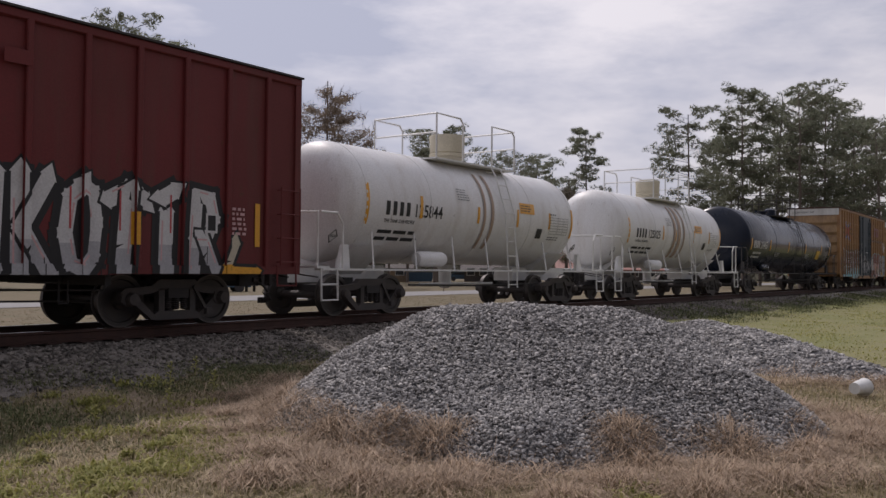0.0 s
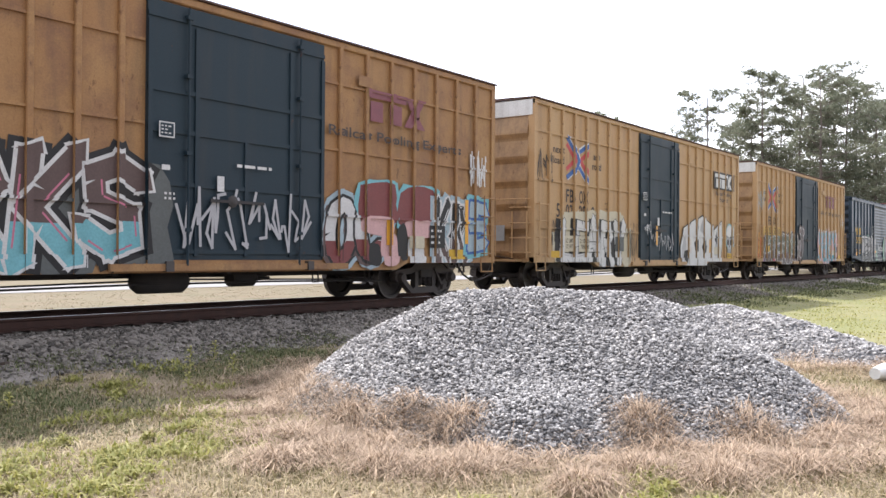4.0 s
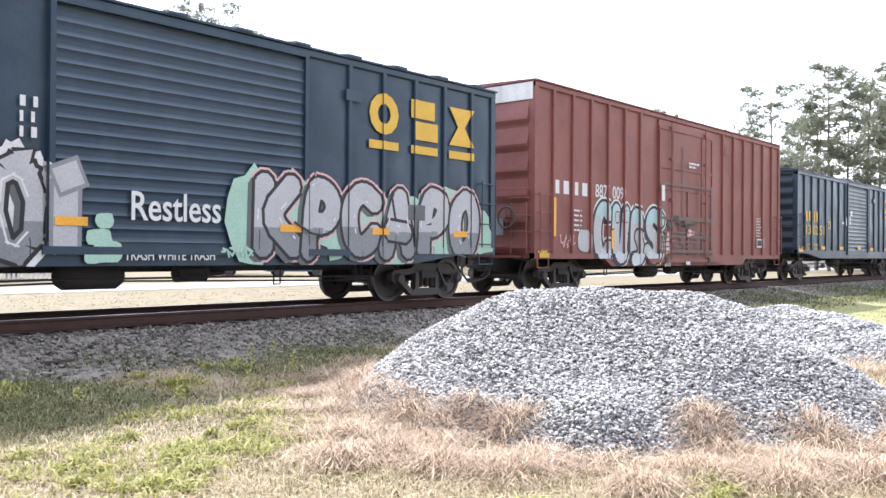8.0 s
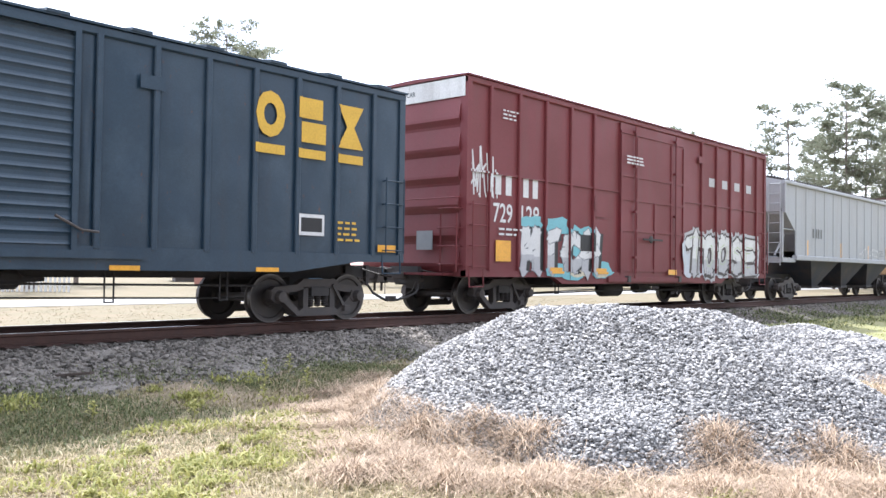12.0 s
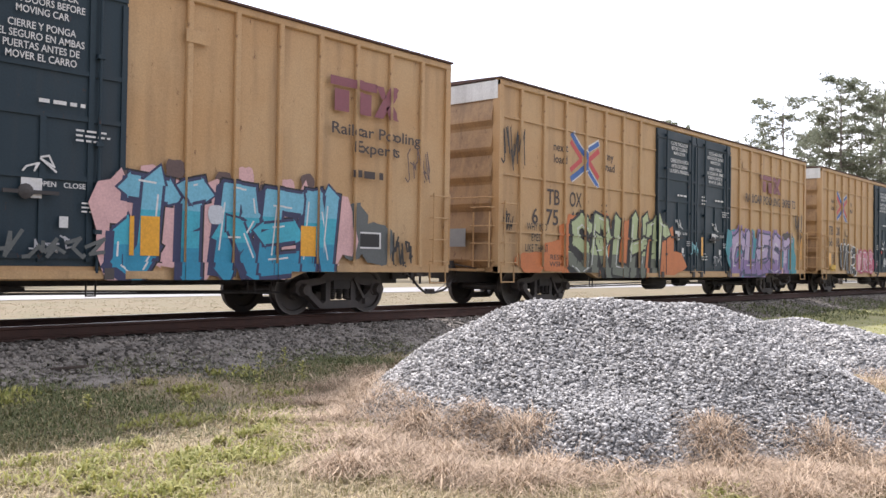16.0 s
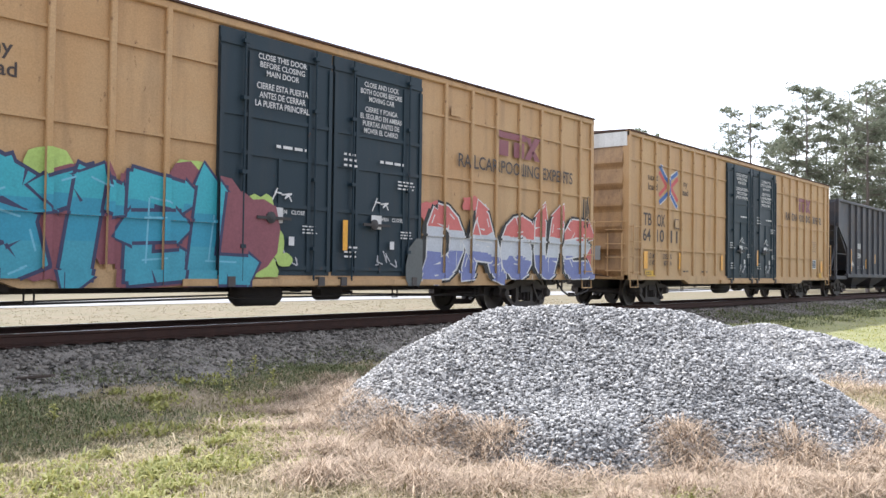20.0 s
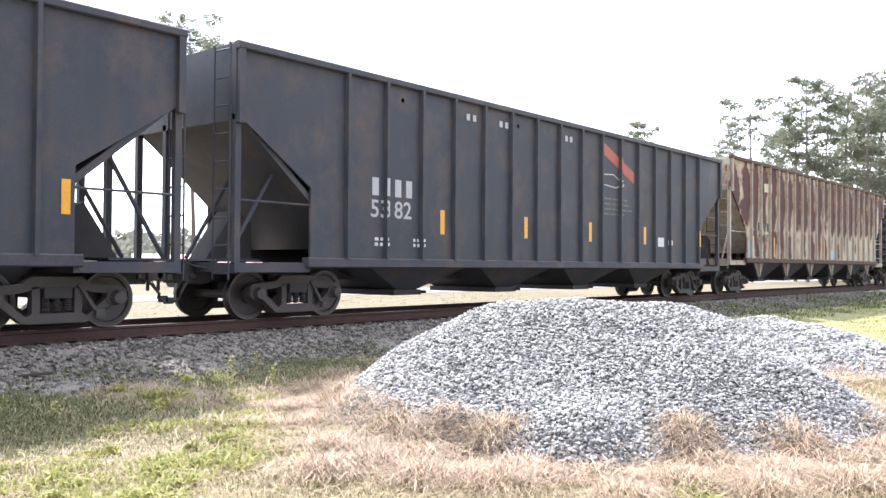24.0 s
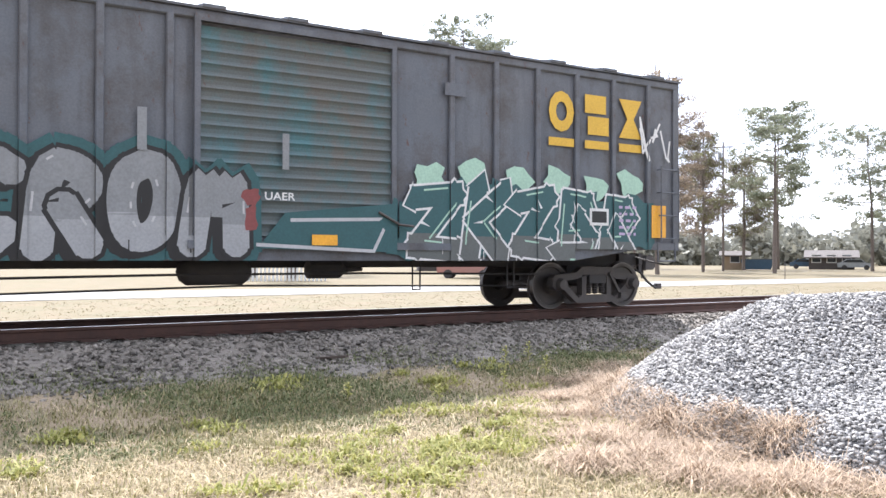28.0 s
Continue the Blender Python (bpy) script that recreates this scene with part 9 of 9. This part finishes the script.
house(25.2, 135, 14.5, 9, 2.0, 4.4, WALLDARK, ROOFRED, "long low building with a weathered red metal roof", 4, 6)
house(19.4, 150, 12, 7, 2.0, 3.3, WHITEM, WALLGREY, "long white low building beyond the trees", 0, 6)
house(33.2, 128, 5.5, 5, 1.7, 2.6, WALLDARK, WALLDARK, "dark house beyond the road", 0, 3)
house(53.0, 98, 20, 8, 1.5, 2.7, WALLDARK, ROOFRED, "long low building with a red-brown roof behind the road", 8, 7)
house(38.7, 116, 2.6, 2.6, 1.9, 2.4, WALLTAN, WALLDARK, "small tan garden shed", 0, 1)
box_x, box_y = along_ray(37.4, 114)
dump = thing("skip", "dark blue steel waste skip", "skip", pose(box_x, box_y, 0, 0, 0, -53))
part("tub", Build().sweep([[(-1.6, -0.8, 0.1), (1.6, -0.8, 0.1), (1.6, 0.8, 0.1), (-1.6, 0.8, 0.1)], [(-1.9, -1.0, 1.3), (1.9, -1.0, 1.3), (1.9, 1.0, 1.3), (-1.9, 1.0, 1.3)]]), BLUETARP, dump)
part("lid", Build().box(-1.9, 1.9, -1.0, 1.0, 1.31, 1.38), UNDER, dump)


def parked_car(az, dist, mat, label, turn=0.0):
    x, y = along_ray(az, dist)
    ob = thing("parked_car", label, "car", pose(x, y, float(ground_z(x, y)), 0, 0, az - 90 + turn))
    part("body", Build().slab([(-2.1, 0.35), (2.1, 0.35), (2.15, 0.8), (1.3, 0.95), (0.7, 1.4), (-1.1, 1.42), (-1.7, 0.98), (-2.15, 0.9)], -0.85, 0.85), mat, ob)
    part("window", Build().slab([(1.1, 0.98), (0.62, 1.34), (-1.0, 1.36), (-1.5, 1.0)], -0.865, 0.865), DARKGLASS, ob)
    for u in (-1.3, 1.3):
        for s in (-0.8, 0.8):
            part("wheel", Build().turned((u, s, 0.33), [(0.05, -0.1), (0.33, -0.1), (0.33, 0.1), (0.05, 0.1)], 16), UNDER, ob)


parked_car(21.6, 128, WHITEM, "white car parked near the buildings")
parked_car(31.9, 125, WALLGREY, "silver car parked beyond the road")
parked_car(17.9, 132, WHITEM, "white van parked near the buildings", 20)
parked_car(50.3, 62, BLUETARP, "dark blue car parked beyond the road", 10)
parked_car(55.6, 64, ROOFRED, "red car parked beyond the road", -8)
parked_car(34.6, 132, BLUETARP, "dark blue car parked by the house")


def pole(az, dist, high, label):
    x, y = along_ray(az, dist)
    ob = thing("utility_pole", label, "pole", pose(x, y, float(ground_z(x, y)), 0, 0, az))
    part("mast", Build().rod((0, 0, -0.1), (0, 0, high), 0.15, 10, 0.1), BARK, ob)
    part("crossarm", Build().box(-0.06, 0.06, -1.1, 1.1, high - 0.7, high - 0.55), BARK, ob)
    part("transformer", Build().turned((0.0, 0.35, high - 2.0), [(0.02, 0), (0.22, 0.02), (0.22, 0.7), (0.02, 0.75)], 12, "z"), WALLGREY, ob)


pole(23.45, 112, top(112, 3.15), "timber utility pole with a crossarm by the road")
pole(39.4, 104, top(104, 7.2), "tall timber utility pole beside the road")


def marker(az, dist):
    x, y = along_ray(az, dist)
    ob = thing("roadside_marker", "thin roadside marker post", "post", pose(x, y, float(ground_z(x, y))))
    part("post", Build().rod((0, 0, -0.05), (0, 0, 1.3), 0.03, 6), STEEL, ob)


marker(35.8, 66)
marker(45.5, 55)
# pale picket fence by the cypress
fx, fy = along_ray(68.0, 56)
fence = thing("picket_fence", "pale wooden picket fence beyond the road", "fence", pose(fx, fy, float(ground_z(fx, fy)), 0, 0, -20))
picket = Build().slab([(-0.07, 0), (0.07, 0), (0.07, 1.45), (0, 1.55), (-0.07, 1.45)], -0.015, 0.015).mesh("picket", WHITEM)
for k in range(26):
    part("picket", picket, WHITEM, fence, at=pose(-3.2 + 0.25 * k, 0, 0))
part("rail", Build().box(-3.3, 3.3, 0.02, 0.06, 0.4, 0.5).box(-3.3, 3.3, 0.02, 0.06, 1.1, 1.2), WHITEM, fence)


def motions():
    for front, ob in TRAIN:
        walk(ob, [(t, pose(front - s, TRACK_Y, RAIL_Z)) for t, s in RIDE])


motions()
